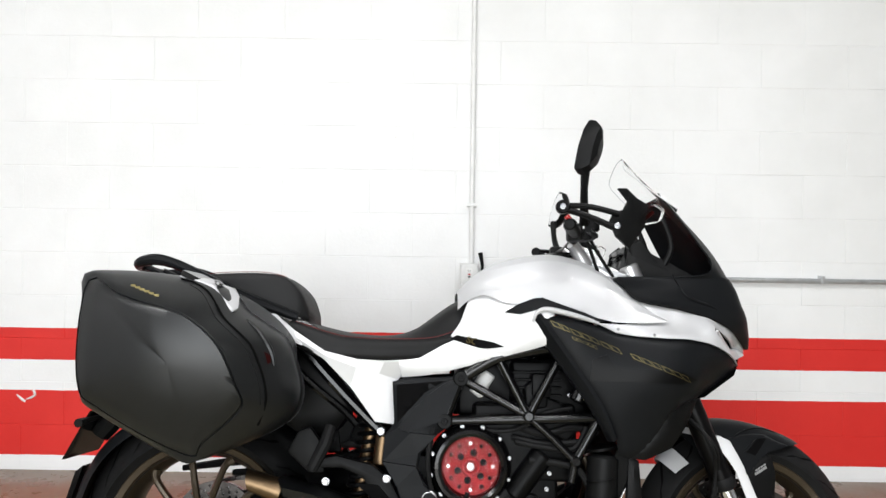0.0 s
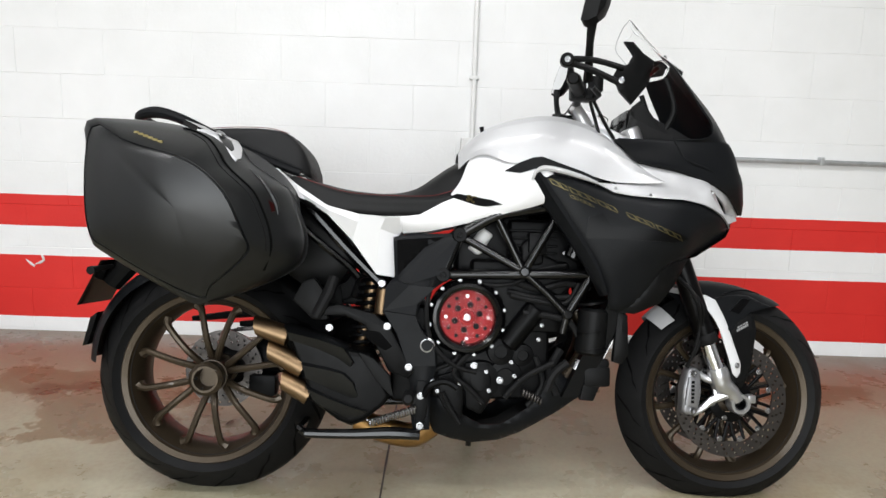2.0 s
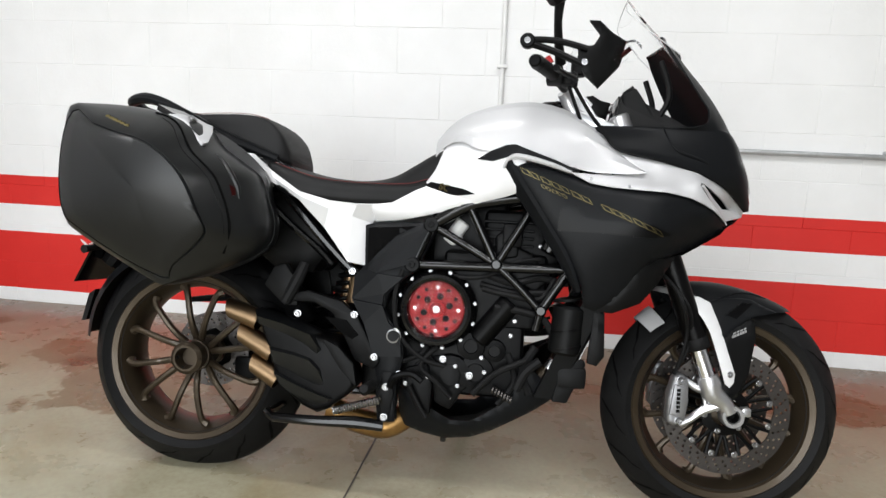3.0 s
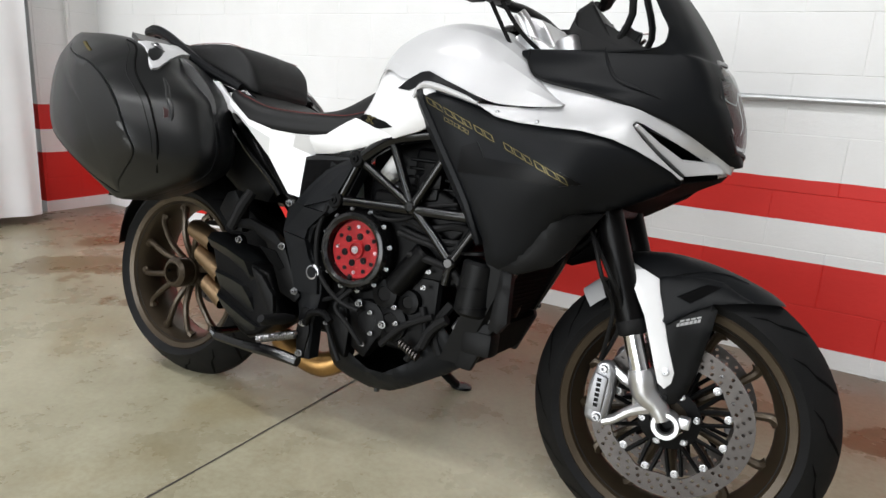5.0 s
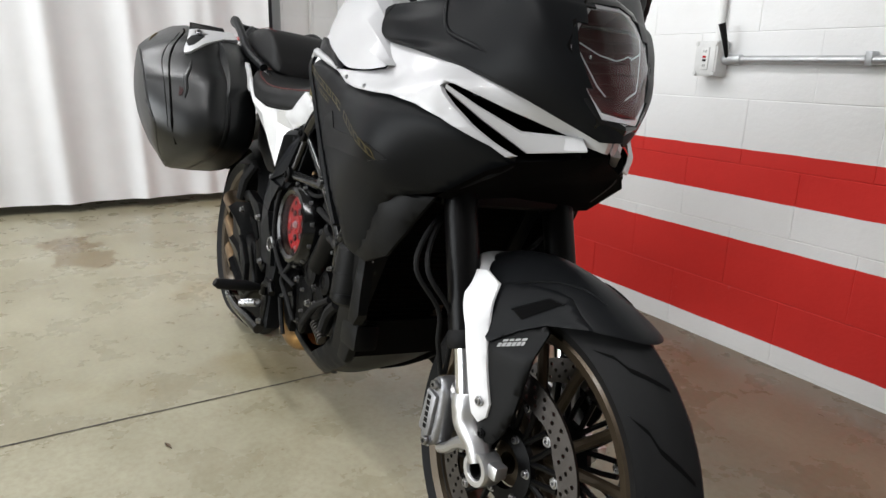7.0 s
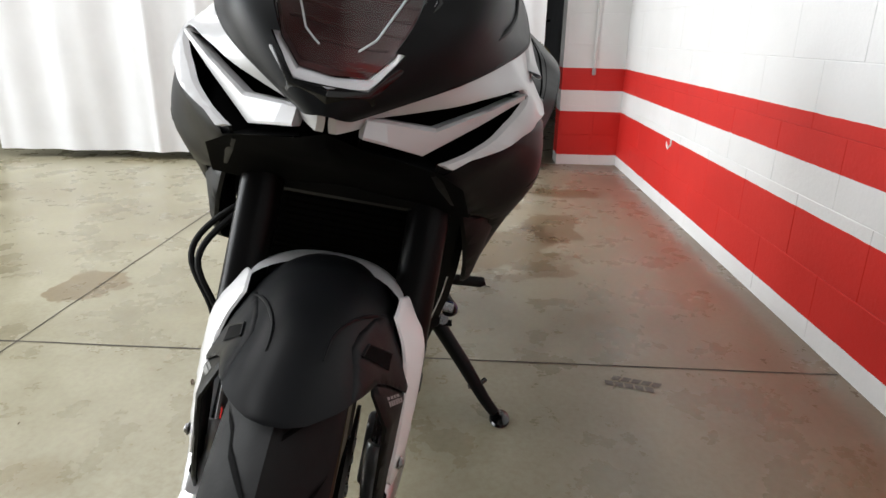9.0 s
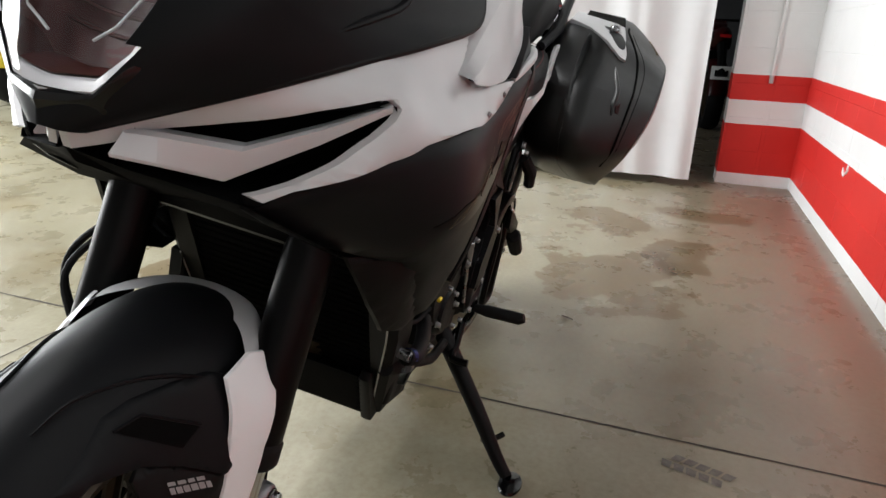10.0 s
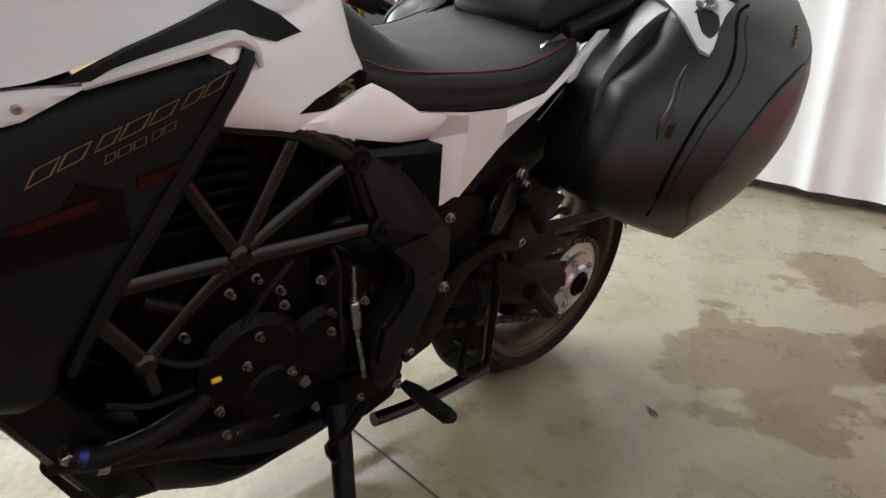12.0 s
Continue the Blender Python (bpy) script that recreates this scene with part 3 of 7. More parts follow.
HOLES = [(0.128, 36, 0.0), (0.139, 36, 0.33), (0.150, 36, 0.66)]
for s in (1, -1):
    d = bp("brake_disc", ring_disc(FA, s * 0.066, s * 0.071, 0.160, 0.119, HOLES), "steel", front, "drilled steel front brake disc", True, 30)
    car = bp("disc_carrier", turned([(0.038, s * 0.056), (0.062, s * 0.058), (0.062, s * 0.068), (0.038, s * 0.072)], FA, 36), "engine", d, "black openwork disc carrier", True)
    for k in range(12):
        a = 2 * math.pi * k / 12
        for da in (-0.16, 0.16):
            bp("carrier_arm", tube([(FA[0] + 0.05 * math.cos(a), s * 0.062, FA[2] + 0.05 * math.sin(a)), (FA[0] + 0.09 * math.cos(a + da * 0.7), s * 0.063, FA[2] + 0.09 * math.sin(a + da * 0.7)), (FA[0] + 0.118 * math.cos(a + da), s * 0.0665, FA[2] + 0.118 * math.sin(a + da))], 0.005, 6), "engine", d, "", True)
    for k in range(12):
        a = 2 * math.pi * (k + 0.5) / 12
        p = (FA[0] + 0.113 * math.cos(a), s * 0.069, FA[2] + 0.113 * math.sin(a))
        bp("bobbin", bolt(p, (0, s, 0), 0.0062, 0.004), "bolt", d, "", True)
    for k in range(6):
        a = 2 * math.pi * (k + 0.2) / 6
        bp("disc_bolt", bolt((FA[0] + 0.052 * math.cos(a), s * 0.068, FA[2] + 0.052 * math.sin(a)), (0, s, 0), 0.006, 0.006), "bolt", d, "", True)
rd = bp("rear_brake_disc", ring_disc(RA, 0.062, 0.067, 0.112, 0.062, [(0.080, 24, 0), (0.090, 24, 0.33), (0.101, 24, 0.66)]), "steel", rear, "drilled rear brake disc", False, 30)
bp("rear_caliper", box(0.07, 0.15, 0.045, 0.10, 0.235, 0.30, 0.012), "engine", bike, "black rear brake caliper")

# front fork, guards and fender (all turn with the steering) ---------------
def along(z, y, off=0.0):
    """A place on a fork leg's axis at height z."""
    return Vector((1.399 - 0.377 * (z - 0.33) + off, y, z))


for s in (1, -1):
    leg = bp("fork_leg", tube([along(0.455, s * 0.113), along(0.50, s * 0.113), along(0.52, s * 0.113), along(0.96, s * 0.113)], [0.0295, 0.0295, 0.0285, 0.0285], 20), "forkblack", bike, "black upside-down front fork tube", True)
    bp("stanchion", rod(along(0.33, s * 0.113), along(0.47, s * 0.113), 0.0215, seg=20), "chrome", leg, "bright chromed lower fork tube", True)
    bp("fork_seal", tube([along(0.445, s * 0.113), along(0.45, s * 0.113), along(0.47, s * 0.113), along(0.475, s * 0.113)], [0.028, 0.0315, 0.0315, 0.028], 20), "rubber", leg, "", True)
    # cast bottom with two caliper arms
    foot = tube([along(0.378, s * 0.113), along(0.360, s * 0.113), along(0.335, s * 0.113), (1.425, s * 0.113, 0.312), (1.440, s * 0.113, 0.288)], [0.0255, 0.0290, 0.0270, 0.0215, 0.0190], 16, 4)
    add(foot, tube([along(0.346, s * 0.113, -0.012), (1.360, s * 0.108, 0.345), (1.335, s * 0.104, 0.358), (1.316, s * 0.102, 0.366)], [0.017, 0.0105, 0.0095, 0.0105], 10, 4))
    add(foot, tube([(1.418, s * 0.113, 0.312), (1.375, s * 0.108, 0.288), (1.345, s * 0.104, 0.262), (1.322, s * 0.102, 0.250)], [0.018, 0.0105, 0.0095, 0.0105], 10, 4))
    add(foot, tube([(1.372, s * 0.108, 0.342), (1.380, s * 0.109, 0.318), (1.384, s * 0.110, 0.296)], [0.008, 0.0065, 0.008], 8, 3))
    add(foot, turned([(0.0150, s * 0.092), (0.0270, s * 0.092), (0.0285, s * 0.098), (0.0285, s * 0.124), (0.0262, s * 0.129), (0.0185, s * 0.129), (0.0150, s * 0.124), (0.0150, s * 0.092)], FA, 28))
    add(foot, box(FA[0] + 0.022, FA[0] + 0.044, s * 0.112 - 0.012, s * 0.112 + 0.012, FA[2] + 0.002, FA[2] + 0.024, 0.004))
    cast = bp("fork_foot", foot, "alu", leg, "cast aluminium fork foot with caliper arms", True)
    bp("axle_end", turned([(0.0155, s * 0.120), (0.0150, s * 0.126), (0.0120, s * 0.126), (0.0105, s * 0.104), (0, s * 0.104)], FA, 18), "engine", cast, "hollow axle end", True)
    cal = bmesh.new()
    add(cal, plate([(1.285, 0.254), (1.307, 0.246), (1.330, 0.262), (1.337, 0.310), (1.335, 0.364), (1.319, 0.380), (1.297, 0.372), (1.285, 0.322)], s * 0.083, s * 0.126, 0.011, 3))
    add(cal, plate([(1.288, 0.277), (1.320, 0.272), (1.325, 0.347), (1.297, 0.354)], s * 0.124, s * 0.134, 0.005, 2))
    c_ob = bp("brake_caliper", cal, "caliper", leg, "silver four-piston radial brake caliper", True)
    for z in (0.262, 0.364):
        bp("caliper_bolt", bolt((1.313, s * 0.126, z), (0, s, 0), 0.008, 0.01), "bolt", c_ob, "", True)
    marks = bmesh.new()
    for k in range(6):
        add(marks, box(1.3035, 1.3125, s * 0.134 - 0.0006, s * 0.134 + 0.0006, 0.284 + k * 0.0105, 0.2915 + k * 0.0105, 0))
    bp("caliper_mark", marks, "engine", c_ob, "row of small dark bars", True, 0)
    for gap in (0, 0.014) if s < 0 else ():
        bp("brake_hose", tube([(1.300, s * (0.105 + gap * 0.6), 0.377), (1.325 - gap, s * (0.125 + gap), 0.44), (1.328 - gap, s * (0.138 + gap), 0.497), (1.304 - gap, s * (0.178 + gap), 0.558), (1.262, s * (0.150 + gap), 0.612), (1.21, s * 0.08, 0.67)], 0.0045, 8, 6), "rubber", leg, "black brake hose", True)
    # white boomerang guard
    gf = field([(1.336, 0.568, 0.108), (1.384, 0.558, 0.096), (1.357, 0.523, 0.134), (1.402, 0.508, 0.116), (1.395, 0.44, 0.136), (1.420, 0.45, 0.124), (1.418, 0.375, 0.132), (1.444, 0.388, 0.122), (1.432, 0.358, 0.126)])
    g_out = [(1.330, 0.572), (1.352, 0.576), (1.384, 0.562), (1.392, 0.535), (1.403, 0.507), (1.425, 0.440), (1.445, 0.388), (1.443, 0.366), (1.432, 0.354), (1.419, 0.364), (1.396, 0.430), (1.374, 0.490), (1.355, 0.522), (1.340, 0.545)]
    gd = bp("fork_guard", panel(g_out, gf, 0.004, s, 0.009, 0.003, 0.0015), "white", leg, "white boomerang-shaped fork guard", True)
    bp("guard_bolt", bolt((1.430, s * 0.131, 0.388), (0, s, 0), 0.006, 0.005), "bolt", gd, "", True)
FEND = [(121, 0.351, 0.100, 0.056), (116, 0.350, 0.099, 0.060), (109, 0.345, 0.096, 0.066), (100, 0.337, 0.092, 0.072), (91, 0.328, 0.087, 0.071), (83, 0.322, 0.082, 0.064), (75, 0.318, 0.076, 0.050), (69, 0.317, 0.069, 0.036), (64, 0.317, 0.058, 0.022), (60.5, 0.317, 0.043, 0.011), (58, 0.316, 0.026, 0.004), (57, 0.314, 0.008, 0.0)]


def fender_y(x, z):
    """How far out the fender's flank stands at a place in side view."""
    a, r = math.degrees(math.atan2(z - FA[2], x - FA[0])), math.hypot(x - FA[0], z - FA[2])
    R, wide, fall = (float(np.interp(a, [q[0] for q in FEND[::-1]], [q[k] for q in FEND[::-1]])) for k in (1, 2, 3))
    edge = R - fall
    if r > edge:
        return wide * (max(0.0, R - r) / max(fall, 0.001)) ** (1 / 2.3)
    return min(wide + 0.5 * (edge - r), 0.121 - 0.2 * max(0, x - 1.43))


def on_fender(x, z, s, lift):
    return (x, s * (fender_y(x, z) + lift), z)


for s in (1, -1):
    flank = bp("fender_side", panel([(1.376, 0.560), (1.392, 0.568), (1.430, 0.574), (1.470, 0.577), (1.500, 0.574), (1.530, 0.558), (1.560, 0.546), (1.525, 0.538), (1.490, 0.530), (1.455, 0.510), (1.417, 0.480), (1.405, 0.476), (1.392, 0.520)], fender_y, 0.004, s, 0.008, 0.003, 0.0012), "matt", bike, "matt black flank of the front fender", True, 50)
    A, B, C, D = Vector((1.424, 0, 0.534)), Vector((1.450, 0, 0.525)), Vector((1.500, 0, 0.565)), Vector((1.472, 0, 0.566))
    # no opening is cut: a dark patch paints the slot's shade on the flank
    bp("fender_slot_shade", loft([[on_fender(q.x, q.z, s, 0.0042) for q in [A.lerp(D, u / 8).lerp(B.lerp(C, u / 8), v / 3) for v in range(4)]] for u in range(9)]), "shade_black", flank, "dark slanted patch for the shade in the air slot", True, 60)
    bp("slot_lip", tube([on_fender(q.x, q.z, s, 0.004) for q in (A, A.lerp(D, 0.5), D, C)], 0.0016, 6), "matt", flank, "", True)
    bp("fender_crease", tube([on_fender(x, z, s, 0.0016) for x, z in ((1.398, 0.566), (1.430, 0.580), (1.470, 0.589), (1.510, 0.588), (1.545, 0.578))], [0.001, 0.0024, 0.0024, 0.0020, 0.0008], 6, 4), "matt", flank, "raised crease along the fender", True)
    plate_f = panel([(1.404, 0.478), (1.417, 0.481), (1.455, 0.511), (1.487, 0.530), (1.500, 0.520), (1.497, 0.480), (1.491, 0.440), (1.484, 0.390), (1.472, 0.350), (1.455, 0.325), (1.432, 0.322), (1.420, 0.340), (1.412, 0.380), (1.404, 0.430)], fender_y, 0.004, s, 0.012, 0.0, 0.003)
    lower = bp("fender_plate", plate_f, "plastic", flank, "black lower fender plate with a small grey print", True, 50)
    for x0, x1, z0, tall, cuts in ((1.438, 1.474, 0.487, 0.0036, (0, 0.22, 0.28, 0.46, 0.52, 0.74, 0.80, 1)), (1.434, 1.474, 0.4775, 0.0062, (0, 0.12, 0.15, 0.30, 0.33, 0.50, 0.53, 0.68, 0.71, 0.85, 0.88, 1))):
        pr = bmesh.new()
        for u0, u1 in zip(cuts[::2], cuts[1::2]):
            xa, xb = x0 + (x1 - x0) * u0, x0 + (x1 - x0) * u1
            za, zb = z0 + 0.40 * (xa - x0), z0 + 0.40 * (xb - x0)
            add(pr, loft([[on_fender(xa, za, s, 0.0012), on_fender(xb, zb, s, 0.0012)], [on_fender(xa, za + tall, s, 0.0012), on_fender(xb, zb + tall, s, 0.0012)]]))
        bp("fender_print", pr, "decal_grey", lower, "line of small grey marks", True, 0)
    bp("plate_bolt", bolt(on_fender(1.436, 0.336, s, 0.0), (0, s, 0), 0.006, 0.004), "engine", lower, "", True)

rows = []
for a, R, wide, fall in FEND:
    a = radians(a)
    row = []
    for j in range(17):
        f = j / 8 - 1
        r = R - fall * abs(f) ** 2.3
        row.append((FA[0] + r * math.cos(a), wide * f, FA[2] + r * math.sin(a)))
    rows.append(row)
fb = loft([list(r) for r in zip(*[spline(c, 3) for c in zip(*rows)])])
bmesh.ops.solidify(fb, geom=fb.faces[:], thickness=0.004)
bp("front_fender", fb, "matt", bike, "matt black front fender", True, 50)
rows = []
for k in range(9):
    a = radians(136 - 9 * k / 8)
    rows.append([(FA[0] + (0.320 - 0.045 * abs(j / 6 - 1) ** 2.2) * math.cos(a), 0.070 * (j / 6 - 1) * (0.8 + 0.2 * k / 8), FA[2] + (0.320 - 0.045 * abs(j / 6 - 1) ** 2.2) * math.sin(a)) for j in range(13)])
fb = loft(rows)
bmesh.ops.solidify(fb, geom=fb.faces[:], thickness=0.004)
bp("fender_tail", fb, "silver_paint", bike, "silver tail piece of the front fender", True, 50)
hoop = [(1.340, -0.106, 0.556), (1.318, -0.092, 0.578), (1.285, -0.055, 0.588), (1.272, 0, 0.590), (1.285, 0.055, 0.588), (1.318, 0.092, 0.578), (1.340, 0.106, 0.556)]
rows = [[q + Vector((dx, 0, dz)) for dx, dz in ((-0.010, -0.010), (-0.004, 0.0), (0.012, 0.002), (0.032, -0.003))] for q in spline(hoop, 4)]
fb = loft(rows)
bmesh.ops.solidify(fb, geom=fb.faces[:], thickness=0.004)
bp("guard_bridge", fb, "silver_paint", bike, "white arch that joins the two fork guards", True, 50)

# upper body ----------------------------------------------------------------
# tank: cross-sections from the seat to the steering head
def tank_row(x, top, low, w, wl, flat):
    h = top - low
    half = [(0, top), (flat * w * 0.6, top - 0.001), (flat * w, top - 0.006), (w * 0.74, top - 0.11 * h), (w * 0.84, top - 0.22 * h), (w * 0.93, top - 0.42 * h), (w * 0.99, top - 0.66 * h), (w * 1.005, top - 0.78 * h), (wl, low)]
    pts = [Vector((0, y, z)) for y, z in half]
    right = [(x, -q.y, q.z) for q in reversed(pts)]
    return right + [(x, q.y, q.z) for q in pts[1:]]


TANK = [(0.660, 0.955, 0.90, 0.100, 0.105, 0.42), (0.69, 0.988, 0.925, 0.128, 0.138, 0.45), (0.73, 1.018, 0.935, 0.152, 0.166, 0.48), (0.79, 1.044, 0.912, 0.180, 0.193, 0.5), (0.866, 1.058, 0.912, 0.204, 0.216, 0.5),
        (0.93, 1.058, 0.900, 0.214, 0.229, 0.5), (0.99, 1.042, 0.880, 0.222, 0.236, 0.5), (1.04, 1.012, 0.866, 0.228, 0.240, 0.5), (1.085, 0.974, 0.863, 0.231, 0.240, 0.52), (1.125, 0.935, 0.863, 0.233, 0.240, 0.55), (1.155, 0.903, 0.865, 0.235, 0.239, 0.6), (1.180, 0.878, 0.868, 0.234, 0.237, 0.65)]
cols = list(zip(*[tank_row(*t) for t in TANK]))
tb = loft([spline(c, 4) for c in cols])
bmesh.ops.solidify(tb, geom=tb.faces[:], thickness=-0.006)
tank = bp("fuel_tank", tb, "silver_paint", bike, "pearl silver and white fuel tank", False, 16)
bp("tank_cap", turned([(0, 0.012), (0.036, 0.012), (0.042, 0.006), (0.042, -0.004)], (0, 0, 0), 32), "gloss", tank, "black filler cap").matrix_local = pose(0.965, 0, 1.061, 90)

body = field([(0.60, 0.80, 0.125), (0.64, 0.82, 0.135), (0.70, 0.93, 0.140), (0.735, 0.945, 0.152), (0.79, 0.92, 0.184), (0.85, 0.918, 0.206), (0.70, 0.79, 0.165), (0.78, 0.89, 0.190), (0.77, 0.78, 0.190), (0.85, 0.80, 0.212), (0.87, 0.875, 0.236), (0.95, 0.80, 0.243), (1.01, 0.853, 0.236),
              (1.05, 0.836, 0.236), (1.18, 0.75, 0.258), (1.24, 0.714, 0.236), (1.26, 0.820, 0.229), (1.313, 0.850, 0.206), (1.355, 0.789, 0.184), (1.325, 0.803, 0.203), (1.19, 0.657, 0.222), (1.28, 0.680, 0.170), (1.400, 0.762, 0.126), (1.07, 0.535, 0.205), (1.0, 0.68, 0.235),
              (1.176, 0.90, 0.222), (1.10, 0.86, 0.233), (1.345, 0.735, 0.155)])

# white knee panels below the tank, with a gold-lettered badge
for s in (1, -1):
    kp = bp("knee_panel", panel([(0.684, 0.915), (0.705, 0.945), (0.735, 0.948), (0.79, 0.922), (0.85, 0.920), (0.89, 0.900), (0.90, 0.868), (0.905, 0.848), (0.915, 0.830), (0.872, 0.805), (0.80, 0.785), (0.765, 0.778), (0.70, 0.794), (0.648, 0.812), (0.640, 0.828), (0.665, 0.865)], body, 0.006, s, 0.016, 0.0, 0.008, 3), "white", bike, "white painted knee panel")
    bg = [(0.642, 0.825), (0.657, 0.832), (0.747, 0.814), (0.775, 0.802), (0.733, 0.797), (0.65, 0.803)]
    bd = bp("badge", panel(bg, body, 0.001, s, 0.02, 0.0015, 0.0), "decal_dark", kp, "black badge with gold letters")
    tx = lettering("SCS", 0.024, 0.0006, True)
    tx.transform(pose(0.700, s * (body(0.700, 0.815) + 0.003), 0.815, 90, 0, 180 if s > 0 else 0) @ pose(0, 0, 0, 0, 0, 15 if s > 0 else -15))
    bp("badge_letter", tx, "goldfilm", bd, "gold letters SCS")
    FLASH = [(0.776, 0.890), (0.810, 0.910), (0.846, 0.924), (0.869, 0.926), (0.915, 0.908), (0.97, 0.888), (1.018, 0.866), (0.985, 0.866), (0.92, 0.884), (0.882, 0.894), (0.85, 0.894), (0.815, 0.884)]
    bp("tank_flash", panel(FLASH, lambda x, z: max(body(x, z), float(np.interp(x, [0.77, 0.79, 0.866, 0.93, 0.99, 1.03], [0.188, 0.195, 0.219, 0.233, 0.242, 0.245]))) + 0.004, 0.010, s, 0.012, 0.0, 0.001), "matt", bike, "matt grey flash on the tank side")

# side fairing: matt black with a hooked blade along its rear edge
FAIR = [(0.842, 0.872), (0.862, 0.884), (0.91, 0.879), (0.96, 0.868), (1.01, 0.854), (1.06, 0.840), (1.12, 0.831), (1.17, 0.827), (1.226, 0.826), (1.283, 0.817), (1.325, 0.803), (1.355, 0.789), (1.385, 0.774), (1.402, 0.762), (1.398, 0.748), (1.373, 0.730), (1.32, 0.700), (1.265, 0.678), (1.215, 0.664), (1.19, 0.640), (1.155, 0.580), (1.12, 0.545), (1.085, 0.530), (1.056, 0.540), (1.045, 0.59), (1.00, 0.665), (0.94, 0.745), (0.89, 0.81)]
for s in (1, -1):
    fr = bp("side_fairing", panel(FAIR, body, 0.004, s, 0.014, 0.004, 0.010), "matt", bike, "matt graphite side fairing with gold marks")
    rows = []
    EDGE_R, EDGE_F = [(0.836, 0.874), (0.868, 0.818), (0.92, 0.746), (0.988, 0.648), (1.032, 0.572)], [(0.862, 0.886), (0.900, 0.828), (0.952, 0.752), (1.012, 0.660), (1.045, 0.580)]
    for (ax, az), (bx, bz) in zip([(q.x, q.y) for q in spline([(x, z, 0) for x, z in EDGE_R], 5)], [(q.x, q.y) for q in spline([(x, z, 0) for x, z in EDGE_F], 5)]):
        ya, yb = body(ax, az), body(bx, bz)
        rows.append([(ax, s * (ya - 0.030), az), (ax, s * (ya - 0.008), az), ((ax * 2 + bx) / 3, s * (ya + 0.006), (az * 2 + bz) / 3), ((ax + 2 * bx) / 3, s * (yb + 0.008), (az + 2 * bz) / 3), (bx, s * (yb + 0.006), bz), (bx, s * (yb - 0.020), bz)])
    bp("fairing_blade", loft(rows, True, True), "matt", fr, "dark hooked blade along the rear edge", False, 30)
    bp("fairing_patch", panel([(0.98, 0.72), (0.985, 0.772), (1.02, 0.785), (1.04, 0.755), (1.10, 0.75), (1.20, 0.745), (1.245, 0.725), (1.20, 0.715), (1.08, 0.72)], body, 0.0012, s, 0.02, 0.0052, 0), "decal_dark", fr, "gloss black graphic patch")
    if s > 0:
        for streak in ([(1.150, 0.747), (1.088, 0.771), (1.094, 0.760), (1.142, 0.741)], [(1.076, 0.757), (1.006, 0.769), (1.008, 0.759), (1.068, 0.750)], [(0.972, 0.781), (0.932, 0.788), (0.934, 0.778), (0.972, 0.771)]):
            bp("fairing_stripe", panel(streak, body, 0.0012, s, 0.02, 0.0064, 0), "decal_red", fr, "thin dark red graphic streak")
    for count, gap, x0, x1, z0, z1, size in ((14, 7, 0.885, 1.225, 0.862, 0.724, 0.0108), (5, 9, 0.935, 1.000, 0.826, 0.800, 0.0068)):
        for k in range(count):
            if k == gap:
                continue
            wide = 0.94 - 0.20 * (k % 3 == 1)
            u0, u1 = (k + 0.06) / count, (k + wide) / count
            ring = []
            for grow, side_grow in ((1.0, 1.0), (0.80, 0.80)):
                quad = []
                for su, sz in ((-1, -1), (1, -1), (1, 1), (-1, 1)):
                    u = (u0 + u1) / 2 + su * (u1 - u0) / 2 * side_grow - sz * 0.013
                    x, z = x0 + (x1 - x0) * u, z0 + (z1 - z0) * u + sz * size / 2 * grow
                    quad.append((x, s * (body(x, z) + 0.0060), z))
                ring.append(quad)
            bp("gold_bar", loft(ring, True), "goldfilm", fr, "", False, 0)

for s in (1, -1):
    hook = [(0.843, 0.866), (0.852, 0.884), (0.872, 0.895), (0.91, 0.889), (0.96, 0.876), (1.005, 0.862)]
    bp("hook_band", tube([(x, s * (body(x, z) + 0.006), z) for x, z in hook], [0.003, 0.006, 0.007, 0.007, 0.006, 0.004], 8, 4), "silver_paint", bike, "thin silver band round the fairing hook")

# inner lower fairing beside the radiator, radiator and its ducts
low = field([(1.19, 0.655, 0.221), (1.28, 0.672, 0.172), (1.09, 0.53, 0.208), (1.10, 0.40, 0.205), (1.07, 0.34, 0.20), (1.16, 0.50, 0.20)])
both("lower_fairing", lambda: panel([(1.18, 0.665), (1.275, 0.676), (1.232, 0.605), (1.192, 0.556), (1.125, 0.528), (1.085, 0.532), (1.15, 0.60)], low, 0.006, 1, 0.02, -0.006, 0.006), "plastic", bike, "black inner fairing beside the radiator")


def rad_x(z):
    """The radiator's leaning front face."""
    return 1.165 - 0.42 * (0.67 - z)


# water radiator: a leaning core between two side tanks, with fine fins, and a curved oil cooler below, their shade put
# into the black
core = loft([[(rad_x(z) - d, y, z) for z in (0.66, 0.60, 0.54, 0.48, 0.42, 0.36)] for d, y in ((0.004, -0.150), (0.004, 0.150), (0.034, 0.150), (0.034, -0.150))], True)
rad = bp("radiator", core, "shade_black", bike, "black water radiator behind the front wheel")
